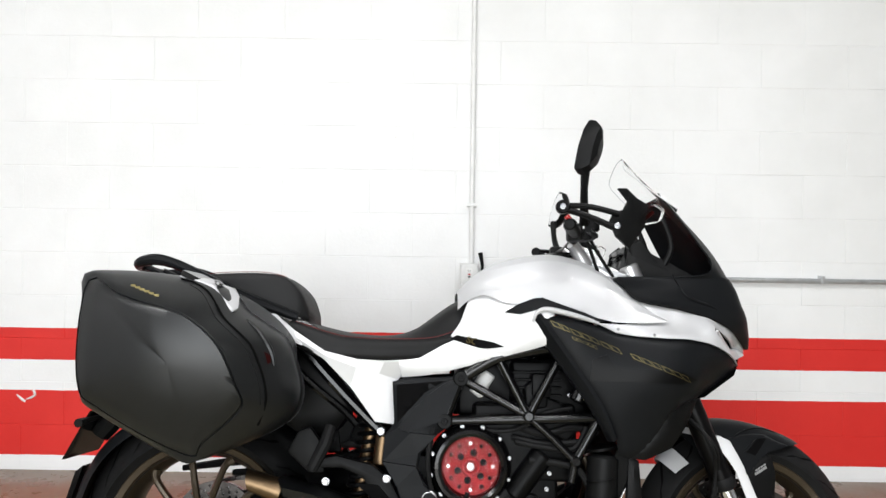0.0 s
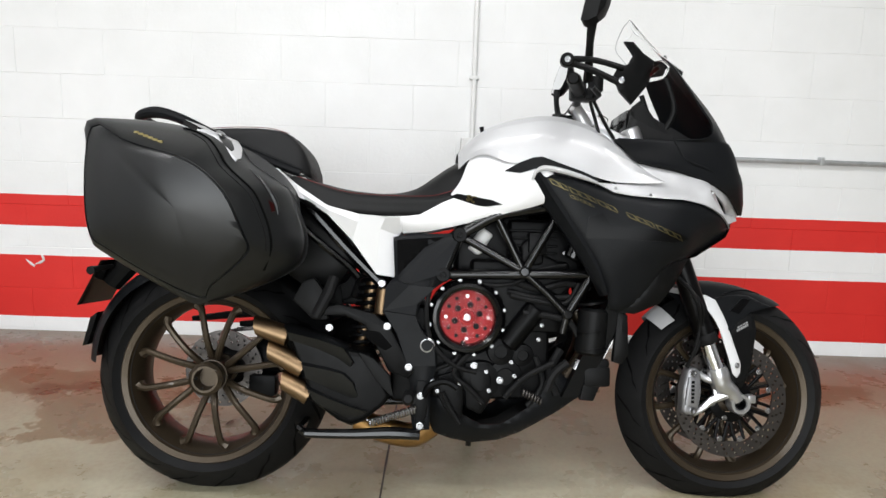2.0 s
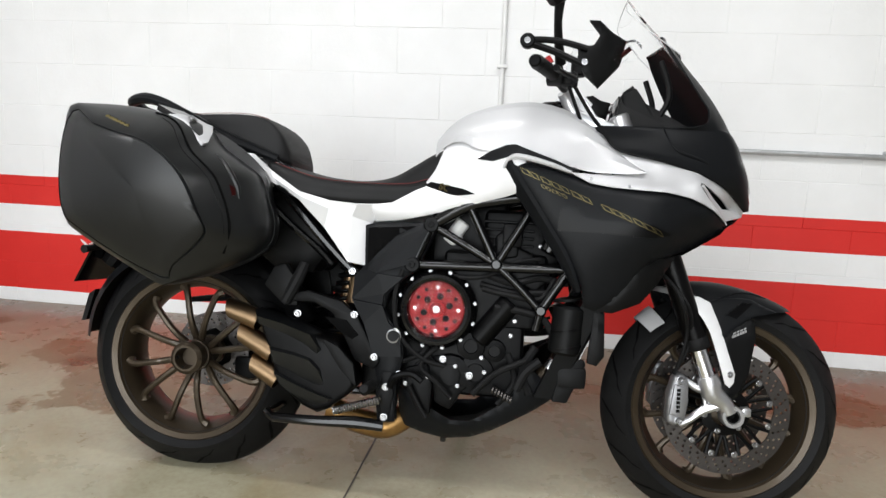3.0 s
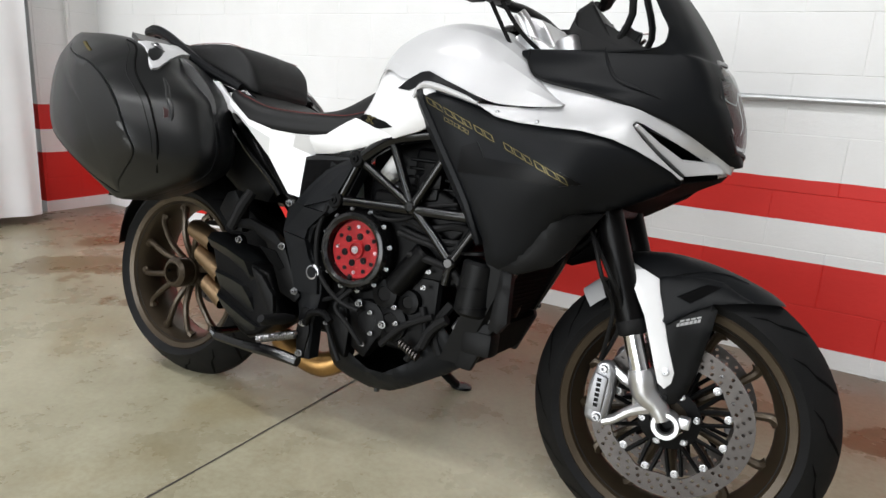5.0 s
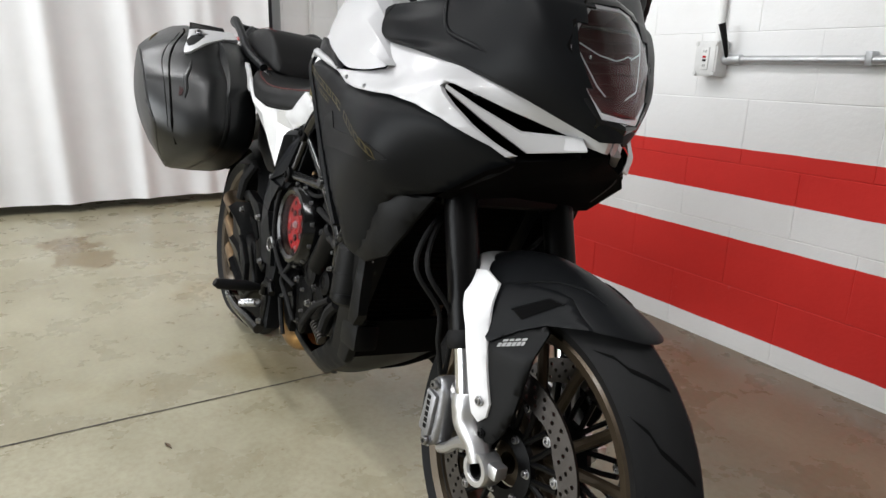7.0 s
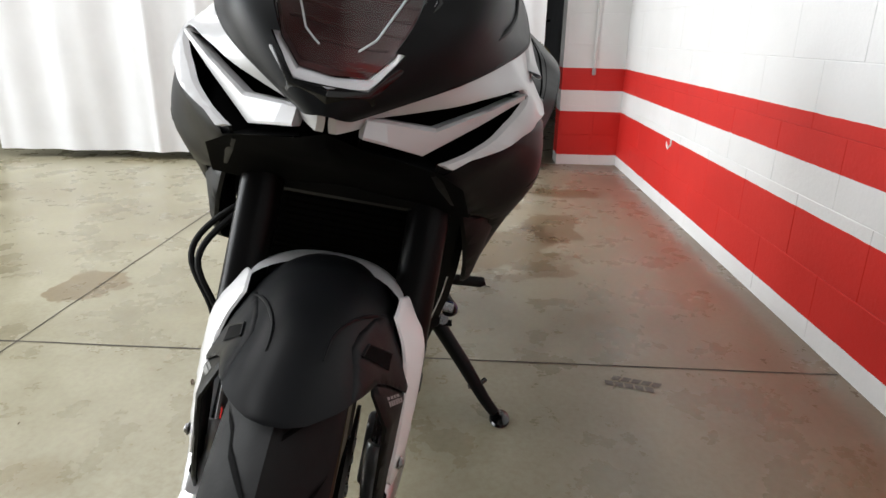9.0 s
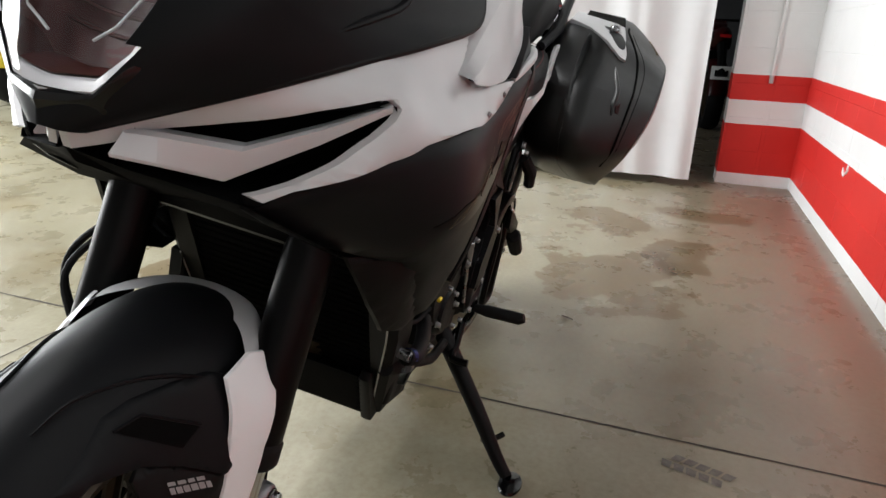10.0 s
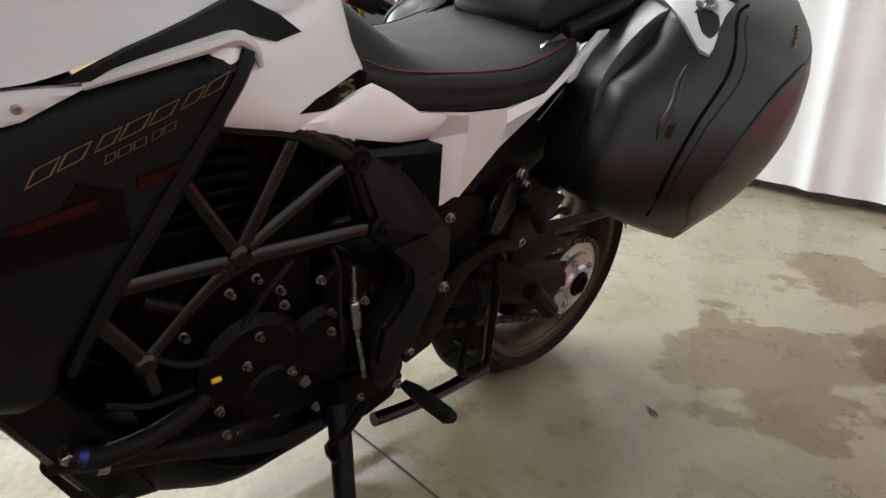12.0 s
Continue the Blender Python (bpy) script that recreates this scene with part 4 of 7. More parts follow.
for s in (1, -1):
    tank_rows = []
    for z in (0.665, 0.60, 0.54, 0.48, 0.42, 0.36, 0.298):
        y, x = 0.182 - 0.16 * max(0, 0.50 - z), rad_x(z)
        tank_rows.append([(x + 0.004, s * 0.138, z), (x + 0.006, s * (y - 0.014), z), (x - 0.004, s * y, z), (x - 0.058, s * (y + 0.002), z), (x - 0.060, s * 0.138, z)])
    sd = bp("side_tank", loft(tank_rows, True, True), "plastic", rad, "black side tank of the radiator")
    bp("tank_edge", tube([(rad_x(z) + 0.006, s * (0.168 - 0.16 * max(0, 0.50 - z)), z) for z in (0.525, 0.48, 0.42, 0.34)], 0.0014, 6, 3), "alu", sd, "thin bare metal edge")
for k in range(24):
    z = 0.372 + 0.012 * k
    bp("fin", box(rad_x(z) - 0.006, rad_x(z) - 0.001, -0.148, 0.148, z, z + 0.0035, 0), "shade_black", rad, "", False, 0)
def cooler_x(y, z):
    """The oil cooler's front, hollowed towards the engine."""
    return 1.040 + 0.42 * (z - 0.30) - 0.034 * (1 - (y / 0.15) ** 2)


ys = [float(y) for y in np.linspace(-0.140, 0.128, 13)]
oil = bp("oil_cooler", loft([[(cooler_x(y, z) - d, y, z) for y in ys] for d, z in ((0.004, 0.392), (0.004, 0.302), (0.036, 0.302), (0.036, 0.392))], True, True), "shade_black", bike, "black curved oil cooler with fine fins")
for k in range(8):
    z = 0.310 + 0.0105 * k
    bp("fin", loft([[(cooler_x(y, z) - 0.004, y, z), (cooler_x(y, z) + 0.001, y, z + 0.001), (cooler_x(y, z) + 0.001, y, z + 0.0035), (cooler_x(y, z) - 0.004, y, z + 0.0045)] for y in ys], True, True), "shade_black", oil, "", False, 30)
for y in (-0.150, 0.134):
    x = cooler_x(y, 0.30)
    bp("cooler_end", plate([(x - 0.045, 0.292), (x - 0.006, 0.290), (x + 0.036, 0.390), (x + 0.030, 0.404), (x - 0.020, 0.402)], y - 0.010, y + 0.010, 0.006), "plastic", oil)

# white nose panels round the intakes
NOSE = [(1.000, 0.862), (1.06, 0.860), (1.12, 0.862), (1.160, 0.868), (1.148, 0.885), (1.118, 0.918), (1.143, 0.919), (1.223, 0.910), (1.286, 0.897), (1.333, 0.885), (1.375, 0.869), (1.408, 0.851), (1.434, 0.841), (1.462, 0.820), (1.478, 0.806), (1.474, 0.788), (1.452, 0.794), (1.431, 0.804), (1.400, 0.820), (1.360, 0.838), (1.325, 0.853), (1.315, 0.855), (1.311, 0.848), (1.318, 0.838), (1.333, 0.822), (1.357, 0.800), (1.383, 0.778), (1.397, 0.768), (1.404, 0.764),
        (1.400, 0.760), (1.385, 0.772), (1.355, 0.788), (1.325, 0.802), (1.283, 0.816), (1.226, 0.825), (1.17, 0.826), (1.10, 0.830), (1.05, 0.838)]
EDGE = [(1.0, 0.862), (1.05, 0.838), (1.10, 0.830), (1.17, 0.826), (1.226, 0.825), (1.283, 0.816), (1.325, 0.802), (1.355, 0.788), (1.400, 0.761)]
nosef = field([(x, z, body(x, z) + 0.008) for x, z in EDGE] + [(1.06, 0.860, 0.238), (1.12, 0.862, 0.230), (1.16, 0.868, 0.222), (1.118, 0.918, 0.203), (1.143, 0.912, 0.202), (1.223, 0.903, 0.193), (1.286, 0.889, 0.178), (1.333, 0.877, 0.155), (1.375, 0.861, 0.130), (1.408, 0.843, 0.098), (1.434, 0.833, 0.069), (1.464, 0.812, 0.028), (1.478, 0.80, 0.008), (1.26, 0.86, 0.208), (1.20, 0.86, 0.217),
               (1.313, 0.853, 0.206), (1.431, 0.804, 0.040), (1.40, 0.82, 0.098), (1.36, 0.838, 0.152), (1.452, 0.794, 0.030), (1.333, 0.822, 0.198), (1.357, 0.80, 0.180), (1.383, 0.778, 0.152)])
for s in (1, -1):
    un = bp("nose_panel", panel(NOSE, nosef, 0.008, s, 0.008, 0.002, 0.0025), "silver_paint", bike, "pearl silver white nose panel with the intake lip", False, 28)
    for x, z in ((1.140, 0.834), (1.052, 0.848)):
        bp("nose_screw", bolt((x, s * (nosef(x, z) + 0.002), z), (0, s, 0), 0.003, 0.003), "bolt", un)
    TOP = [(1.446, 0.034, 0.806), (1.430, 0.052, 0.805), (1.393, 0.106, 0.801), (1.352, 0.158, 0.826), (1.318, 0.202, 0.851)]
    LOW = [(1.464, 0.036, 0.786), (1.440, 0.060, 0.780), (1.404, 0.097, 0.770), (1.356, 0.156, 0.809), (1.320, 0.204, 0.845)]
    rows = []
    for a, b in zip(TOP, LOW):
        a, b = Vector(a), Vector(b)
        inn = Vector((-0.012, -0.006, 0))
        rows.append([(q.x, s * q.y, q.z) for q in (a, a.lerp(b, 0.12) + Vector((0.003, 0.002, 0)), b + Vector((0.001, 0, 0.003)), b, b + inn, a + inn)])
    bp("intake_blade", loft(rows, True, True), "silver_paint", un, "pearl folded blade across the intake", False, 14)
    # duct behind the opening, its shade put into the black
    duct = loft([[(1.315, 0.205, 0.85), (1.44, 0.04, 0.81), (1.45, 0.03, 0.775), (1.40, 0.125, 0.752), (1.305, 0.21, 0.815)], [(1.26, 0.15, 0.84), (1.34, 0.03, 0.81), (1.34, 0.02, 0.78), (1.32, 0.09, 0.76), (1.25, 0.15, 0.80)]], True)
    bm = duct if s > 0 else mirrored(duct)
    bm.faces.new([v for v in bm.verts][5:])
    bp("intake_duct", bm, "shade_black", un, "intake duct, its shade in the black", False, 20)
# nose underside: the black carries the shade below the nose
bp("nose_bottom", loft([[(1.47, 0.0, 0.786), (1.445, 0.035, 0.772), (1.405, 0.115, 0.755), (1.38, 0.15, 0.735), (1.29, 0.17, 0.68)], [(1.46, 0.0, 0.772), (1.42, 0.02, 0.752), (1.38, 0.06, 0.735), (1.33, 0.08, 0.715), (1.25, 0.09, 0.665)], [(1.45, 0.0, 0.768), (1.41, 0.0, 0.748), (1.37, 0.0, 0.730), (1.31, 0.0, 0.712), (1.24, 0.0, 0.665)], [(1.46, 0.0, 0.772), (1.42, -0.02, 0.752), (1.38, -0.06, 0.735), (1.33, -0.08, 0.715), (1.25, -0.09, 0.665)], [(1.47, 0.0, 0.786), (1.445, -0.035, 0.772), (1.405, -0.115, 0.755), (1.38, -0.15, 0.735), (1.29, -0.17, 0.68)]]), "shade_black", bike, "underside of the nose, its shade in the black", False, 50)

# matt black nose cowl: rows of rising height, each from the spine to the edge
COWL = [
    (0.806, [(1.490, 0), (1.488, 0.008), (1.482, 0.016), (1.474, 0.022)]),
    (0.828, [(1.488, 0), (1.480, 0.030), (1.464, 0.052), (1.438, 0.069)]),
    (0.855, [(1.482, 0), (1.470, 0.050), (1.442, 0.088), (1.390, 0.124)]),
    (0.880, [(1.476, 0), (1.460, 0.068), (1.420, 0.115), (1.322, 0.166)]),
    (0.903, [(1.469, 0), (1.449, 0.080), (1.396, 0.132), (1.222, 0.200)]),
    (0.922, [(1.461, 0), (1.438, 0.085), (1.376, 0.142), (1.120, 0.210)]),
    (0.955, [(1.450, 0), (1.427, 0.088), (1.362, 0.145), (1.085, 0.200)]),
    (0.985, [(1.437, 0), (1.412, 0.085), (1.348, 0.146), (1.075, 0.178)]),
    (0.996, [(1.430, 0), (1.404, 0.085), (1.358, 0.140), (1.300, 0.162)]),
    (1.030, [(1.410, 0), (1.386, 0.084), (1.360, 0.122), (1.335, 0.148)]),
    (1.070, [(1.384, 0), (1.362, 0.080), (1.340, 0.116), (1.315, 0.142)]),
    (1.110, [(1.354, 0), (1.334, 0.074), (1.314, 0.108), (1.291, 0.134)]),
    (1.150, [(1.320, 0), (1.302, 0.068), (1.286, 0.100), (1.268, 0.124)]),
    (1.192, [(1.284, 0), (1.270, 0.060), (1.258, 0.090), (1.244, 0.110)]),
    (1.232, [(1.248, 0), (1.240, 0.045), (1.232, 0.068), (1.222, 0.085)]),
]
rows = []
for z, half in COWL:
    h = spline([(x, y, z) for x, y in half], 6)
    rows.append([Vector((q.x, -q.y, q.z)) for q in reversed(h)] + h[1:])
cols = [spline(c, 4) for c in zip(*rows)]
cb = loft(cols)
HLY = {0.832: 0.040, 0.86: 0.063, 0.928: 0.090, 0.96: 0.078, 0.998: 0.048}
def lamp_half(z):
    return float(np.interp(z, list(HLY), list(HLY.values()), -1, -1))
gone = [f for f in cb.faces if abs(f.calc_center_median().y) < 0.94 * lamp_half(f.calc_center_median().z) - 0.006]
bmesh.ops.delete(cb, geom=gone, context="FACES")
bmesh.ops.solidify(cb, geom=cb.faces[:], thickness=0.004)
cowl = bp("nose_cowl", cb, "matt", bike, "matt black nose cowl round the headlamp", False, 50)
for s in (1, -1):
    rim = [(half[-1][0] + 0.001, s * (half[-1][1] + 0.001), z) for z, half in COWL[:8]]
    bp("cowl_rim", tube(rim, 0.0035, 8, 4), "plastic", cowl, "black rolled edge of the cowl")
    fold = [(half[2][0] * 0.55 + half[3][0] * 0.45, s * (half[2][1] * 0.55 + half[3][1] * 0.45 + 0.004), z + 0.012) for z, half in COWL[3:8]]
    bp("cowl_fold", tube(fold, [0.001, 0.0035, 0.004, 0.0035, 0.001], 8, 4), "matt", cowl)


def cowl_x(y, z):
    zs = [c[0] for c in COWL]
    vals = []
    for _, half in COWL:
        ys = [h[1] for h in half]
        vals.append(np.interp(abs(y), ys, [h[0] for h in half]))
    return float(np.interp(z, zs, vals))


SHIELD = [(0.0, 0.828), (0.038, 0.832), (0.063, 0.860), (0.090, 0.928), (0.078, 0.962), (0.048, 1.0), (0.0, 1.004), (-0.048, 1.0), (-0.078, 0.962), (-0.090, 0.928), (-0.063, 0.860), (-0.038, 0.832)]
def shield(scale, back):
    cz = 0.918
    return [(cowl_x(y * scale, cz + (z - cz) * scale) + back, y * scale, cz + (z - cz) * scale) for y, z in SHIELD]
lamp = bp("headlamp", loft([shield(1.15, -0.004), shield(1.12, 0.004), shield(1.03, 0.008), shield(0.97, 0.007), shield(0.95, 0.0), shield(0.95, -0.02)], True), "gloss", bike, "shield-shaped headlamp with pale light guide and red inside")
bp("light_guide", loft([shield(0.965, 0.004), shield(0.945, 0.005), shield(0.875, 0.000), shield(0.845, -0.006), shield(0.835, -0.03)], True), "rimlens", lamp, "pale frosted light guide round the lamp")
lb = bmesh.new()
grid = [shield(sc, bk) for sc, bk in ((0.98, 0.004), (0.75, 0.010), (0.4, 0.014), (0.02, 0.015))]
lens_bm = loft(grid, True)
bmesh.ops.solidify(lens_bm, geom=lens_bm.faces[:], thickness=0.002)
lo = bp("lens", lens_bm, "lens", lamp, "clear curved lens", False, 60)
lo.visible_shadow = False
inner = loft([shield(0.82, -0.012), shield(0.78, -0.05), shield(0.5, -0.075), shield(0.03, -0.08)], True)
bp("reflector", inner, "lampred", lamp, "dark red reflector bowl")
for k in range(6):
    z = 0.872 + 0.014 * k
    w = 0.80 * lamp_half(z) - 0.012
    bp("reflector_ridge", tube([(cowl_x(w, z) - 0.060, -w, z), (cowl_x(0, z) - 0.068, 0, z - 0.004), (cowl_x(w, z) - 0.060, w, z)], 0.0016, 6, 4), "lampred", lamp)
for s in (1, -1):
    bp("lamp_rib", tube([(cowl_x(0.05, 0.955) - 0.03, s * 0.056, 0.960), (cowl_x(0.05, 0.94) - 0.026, s * 0.050, 0.925), (cowl_x(0.03, 0.88) - 0.022, s * 0.030, 0.880), (cowl_x(0.02, 0.868) - 0.022, s * 0.016, 0.868)], 0.0011, 8), "rimlens", lamp)
    bp("lamp_rib", tube([(cowl_x(0.05, 0.93) - 0.03, s * 0.050, 0.935), (cowl_x(0.02, 0.93) - 0.024, s * 0.022, 0.922), (cowl_x(0, 0.92) - 0.022, 0, 0.918)], 0.0011, 8), "rimlens", lamp)
bp("lamp_divider", box(1.385, 1.410, -0.05, 0.05, 0.955, 0.960, 0.002), "gloss", lamp)

# clear screen and cockpit
rows = []
for k in range(9):
    u = k / 8
    z, x, w = 1.185 + 0.17 * u, 1.288 - 0.143 * u - 0.006 * math.sin(u * 3.1), 0.118 - 0.03 * u - 0.05 * max(0, u - 0.7) ** 1.5
    rows.append([(x - 1.6 * (w * f) ** 2, w * f, z - 0.05 * abs(f) ** 3 * u) for f in (j / 8 - 1 for j in range(17))])
wb = loft(rows)
bmesh.ops.solidify(wb, geom=wb.faces[:], thickness=0.003)
ws = bp("windscreen", wb, "glass", bike, "small clear curved windscreen", False, 60)
# pale tube that paints the bright line where the clear edge catches light
bp("screen_edge_glint", tube([rows[0][0], rows[2][0], rows[4][0], rows[6][0], rows[8][0], rows[8][4], rows[8][8], rows[8][12], rows[8][16], rows[6][16], rows[4][16], rows[2][16], rows[0][16]], 0.0013, 6, 3), "rimlens", ws, "pale tube for the light caught along the screen's edge")
ws.visible_shadow = False
bp("screen_trim", tube([(1.224, -0.088, 1.232), (1.236, -0.062, 1.236), (1.249, 0, 1.238), (1.236, 0.062, 1.236), (1.224, 0.088, 1.232)], 0.005, 8, 5), "gloss", ws)
bp("dashboard", plate([(1.13, 1.085), (1.165, 1.105), (1.21, 1.04), (1.30, 0.99), (1.30, 0.95), (1.14, 0.965), (1.135, 1.02)], -0.105, 0.105, 0.012, 3), "plastic", bike, "black instrument housing")
bp("dash_screen", box(1.126, 1.134, -0.075, 0.075, 1.02, 1.085, 0.003), "gloss", bike, "dark glossy display")
both("cockpit_side", lambda: panel([(1.11, 0.99), (1.135, 1.09), (1.16, 1.11), (1.18, 1.07), (1.24, 1.04), (1.31, 1.0), (1.34, 0.985), (1.20, 0.975)], field([(1.11, 0.99, 0.120), (1.15, 1.10, 0.095), (1.25, 1.03, 0.100), (1.34, 0.985, 0.105), (1.2, 0.98, 0.115)]), 0.006, 1, 0.02, 0, 0.004), "plastic", bike, "black inner cockpit panel")
both("screen_strut", lambda: tube([(1.21, 0.09, 1.0), (1.25, 0.10, 1.08), (1.225, 0.10, 1.17)], 0.008, 8, 4), "plastic", bike)

# seats and tail -----------------------------------------------------------
def cushion(rows_in, n=4):
    """Rows of (x, top, low, half width, shoulder height): a padded seat with rounded shoulders."""
    out = []
    for x, top, low_z, w, *edge in rows_in:
        sh = edge[0] if edge else top - 0.003
        half = [(0, top + 0.003), (w * 0.55, top - 0.25 * (top - sh) + 0.002), (w * 0.90, sh), (w * 0.985, sh - 0.011), (w, sh - 0.5 * (sh - low_z)), (w * 0.97, low_z), (w * 0.5, low_z - 0.004)]
        pts = spline([(0, y, z) for y, z in half], 4)
        out.append([(x, -q.y, q.z) for q in reversed(pts)] + [(x, q.y, q.z) for q in pts[1:]])
    cols = [spline(c, n) for c in zip(*out)]
    bm = loft([list(r) for r in zip(*cols)])
    ends = [list(r) for r in zip(*cols)]
    for r in (ends[0], ends[-1]):
        bm.faces.new([bm.verts.new(q) for q in r])
    return bm


SEAT = [(0.205, 0.868, 0.850, 0.125, 0.862), (0.225, 0.872, 0.815, 0.160, 0.866), (0.28, 0.856, 0.782, 0.178, 0.848), (0.36, 0.838, 0.772, 0.178, 0.826), (0.44, 0.830, 0.768, 0.170, 0.820), (0.50, 0.834, 0.768, 0.162, 0.820), (0.55, 0.852, 0.770, 0.152, 0.821), (0.60, 0.888, 0.776, 0.142, 0.826), (0.65, 0.922, 0.800, 0.130, 0.842), (0.70, 0.940, 0.850, 0.115, 0.880), (0.722, 0.938, 0.900, 0.100, 0.912)]
seat = bp("rider_seat", cushion(SEAT), "seat", bike, "black vinyl rider seat with red stitching", False, 70)
for s in (1, -1):
    bp("stitching", tube([(x, s * 0.90 * w, sh + 0.0010) for x, top, low_z, w, sh in SEAT[1:-2]], 0.0010, 6, 6), "thread", seat, "line of red stitching")
bp("stitching", tube([(0.226, -0.135, 0.8732), (0.222, 0, 0.8760), (0.226, 0.135, 0.8732)], 0.0010, 6, 6), "thread", seat)
PILLION = [(-0.075, 0.976, 0.965, 0.095), (-0.055, 0.982, 0.950, 0.115), (0.0, 0.990, 0.940, 0.126), (0.08, 0.994, 0.924, 0.132), (0.15, 0.993, 0.905, 0.132), (0.20, 0.982, 0.885, 0.126), (0.24, 0.945, 0.870, 0.118), (0.262, 0.895, 0.866, 0.10)]
pil = bp("pillion_seat", cushion(PILLION), "seat", bike, "black vinyl pillion seat", False, 70)
both("stitching", lambda: tube([(x, 0.84 * w, top + 0.0012) for x, top, low_z, w in PILLION[1:-2]], 0.0010, 6, 6), "thread", pil)
tailf = field([(-0.25, 1.01, 0.03), (-0.1, 0.97, 0.12), (0.05, 0.93, 0.145), (0.2, 0.88, 0.15), (0.27, 0.83, 0.15), (-0.15, 1.02, 0.07)])
for s in (1, -1):
    bar = tube([(0.24, s * 0.142, 0.872), (0.12, s * 0.155, 0.915), (0.04, s * 0.150, 0.952), (-0.03, s * 0.146, 0.986), (-0.09, s * 0.142, 1.011), (-0.14, s * 0.136, 1.022), (-0.185, s * 0.122, 1.017), (-0.205, s * 0.085, 1.011), (-0.212, 0, 1.010)], [0.012, 0.015, 0.014, 0.013, 0.014, 0.016, 0.014, 0.012, 0.012], 10, 5)
    bp("grab_rail", bar, "matt", bike, "matt black passenger grab rail")
    bp("grab_rail_arm", tube([(-0.04, s * 0.13, 0.955), (-0.10, s * 0.115, 0.965), (-0.16, s * 0.085, 0.995), (-0.20, s * 0.06, 1.015)], 0.010, 8, 4), "matt", bike)
    bp("tail_panel", panel([(-0.14, 0.955), (-0.05, 0.960), (0.10, 0.925), (0.22, 0.885), (0.30, 0.845), (0.22, 0.850), (0.08, 0.885), (-0.06, 0.925)], tailf, 0.006, s, 0.02, 0, 0.004), "gloss", bike, "gloss black tail panel")
    bp("tail_flash", panel([(0.13, 0.885), (0.19, 0.880), (0.245, 0.835), (0.262, 0.800), (0.235, 0.812), (0.20, 0.845)], tailf, 0.006, s, 0.012, 0.026, 0.002), "silver_paint", bike, "silver pannier mount cover")
    bp("tail_lamp", box(-0.155, -0.085, s * 0.118 - 0.012, s * 0.118 + 0.012, 0.958, 0.974, 0.005), "redplastic", bike, "red tail lamp lens")
bp("tail_tray", box(-0.16, 0.22, -0.11, 0.11, 0.885, 0.93, 0.012), "plastic", bike, "black under-seat tray")

# white side panels and the rear subframe
wf = field([(0.20, 0.865, 0.165), (0.35, 0.79, 0.178), (0.50, 0.735, 0.150), (0.49, 0.70, 0.122), (0.51, 0.62, 0.120), (0.48, 0.605, 0.122), (0.65, 0.79, 0.165), (0.77, 0.78, 0.190), (0.62, 0.73, 0.160), (0.40, 0.68, 0.150)])
for s in (1, -1):
    top_edge = [(0.535, 0.148, 0.768), (0.470, 0.163, 0.765), (0.400, 0.173, 0.768), (0.320, 0.178, 0.786), (0.240, 0.172, 0.838), (0.186, 0.165, 0.876)]
    fold = [(0.503, 0.120, 0.717), (0.455, 0.152, 0.733), (0.400, 0.177, 0.748), (0.325, 0.182, 0.776), (0.240, 0.174, 0.826), (0.190, 0.166, 0.868)]
    low_edge = [(0.494, 0.131, 0.604), (0.447, 0.141, 0.612), (0.385, 0.157, 0.700), (0.322, 0.176, 0.768), (0.238, 0.170, 0.820), (0.188, 0.163, 0.866)]
    fp = loft([[(x, s * y, z) for x, y, z in line] for line in (top_edge, fold, low_edge)])
    bmesh.ops.recalc_face_normals(fp, faces=fp.faces[:])
    bmesh.ops.solidify(fp, geom=fp.faces[:], thickness=0.006)
    bp("rear_side_panel", fp, "white", bike, "white angular side panel below the seat", False, 12)
    bp("front_side_panel", panel([(0.50, 0.764), (0.56, 0.772), (0.62, 0.806), (0.648, 0.818), (0.70, 0.802), (0.772, 0.783), (0.74, 0.768), (0.66, 0.746), (0.58, 0.728), (0.515, 0.722), (0.512, 0.74)], wf, 0.008, s, 0.016, 0.0, 0.006), "white", bike, "white panel between seat and frame")
    bp("subframe_tube", tube([(0.20, s * 0.118, 0.850), (0.28, s * 0.126, 0.768), (0.37, s * 0.128, 0.674), (0.44, s * 0.126, 0.606), (0.470, s * 0.128, 0.580)], 0.014, 10, 4), "gloss", bike, "gloss black subframe tube")
    bp("subframe_tube", tube([(0.05, s * 0.12, 0.90), (0.14, s * 0.125, 0.835), (0.26, s * 0.125, 0.72), (0.36, s * 0.12, 0.64), (0.40, s * 0.12, 0.60)], 0.010, 8, 4), "gloss", bike)
    bp("under_seat_box", panel([(0.24, 0.80), (0.33, 0.745), (0.40, 0.66), (0.34, 0.575), (0.24, 0.58), (0.16, 0.64), (0.15, 0.76)], field([(0.2, 0.7, 0.12), (0.35, 0.7, 0.12), (0.25, 0.6, 0.11), (0.25, 0.78, 0.11)]), 0.09, s, 0.03, 0, 0.012), "plastic", bike, "black inner tail moulding")

# panniers: domed lid and deep inner shell ---------------------------------
LID = [(-0.232, 0.962), (-0.15, 0.972), (-0.05, 0.966), (0.05, 0.950), (0.105, 0.928), (0.140, 0.885), (0.195, 0.848), (0.240, 0.815), (0.262, 0.765), (0.283, 0.700), (0.272, 0.640), (0.22, 0.600), (0.14, 0.565), (0.065, 0.540), (0.03, 0.545), (-0.15, 0.650), (-0.182, 0.682), (-0.200, 0.75), (-0.212, 0.88)]
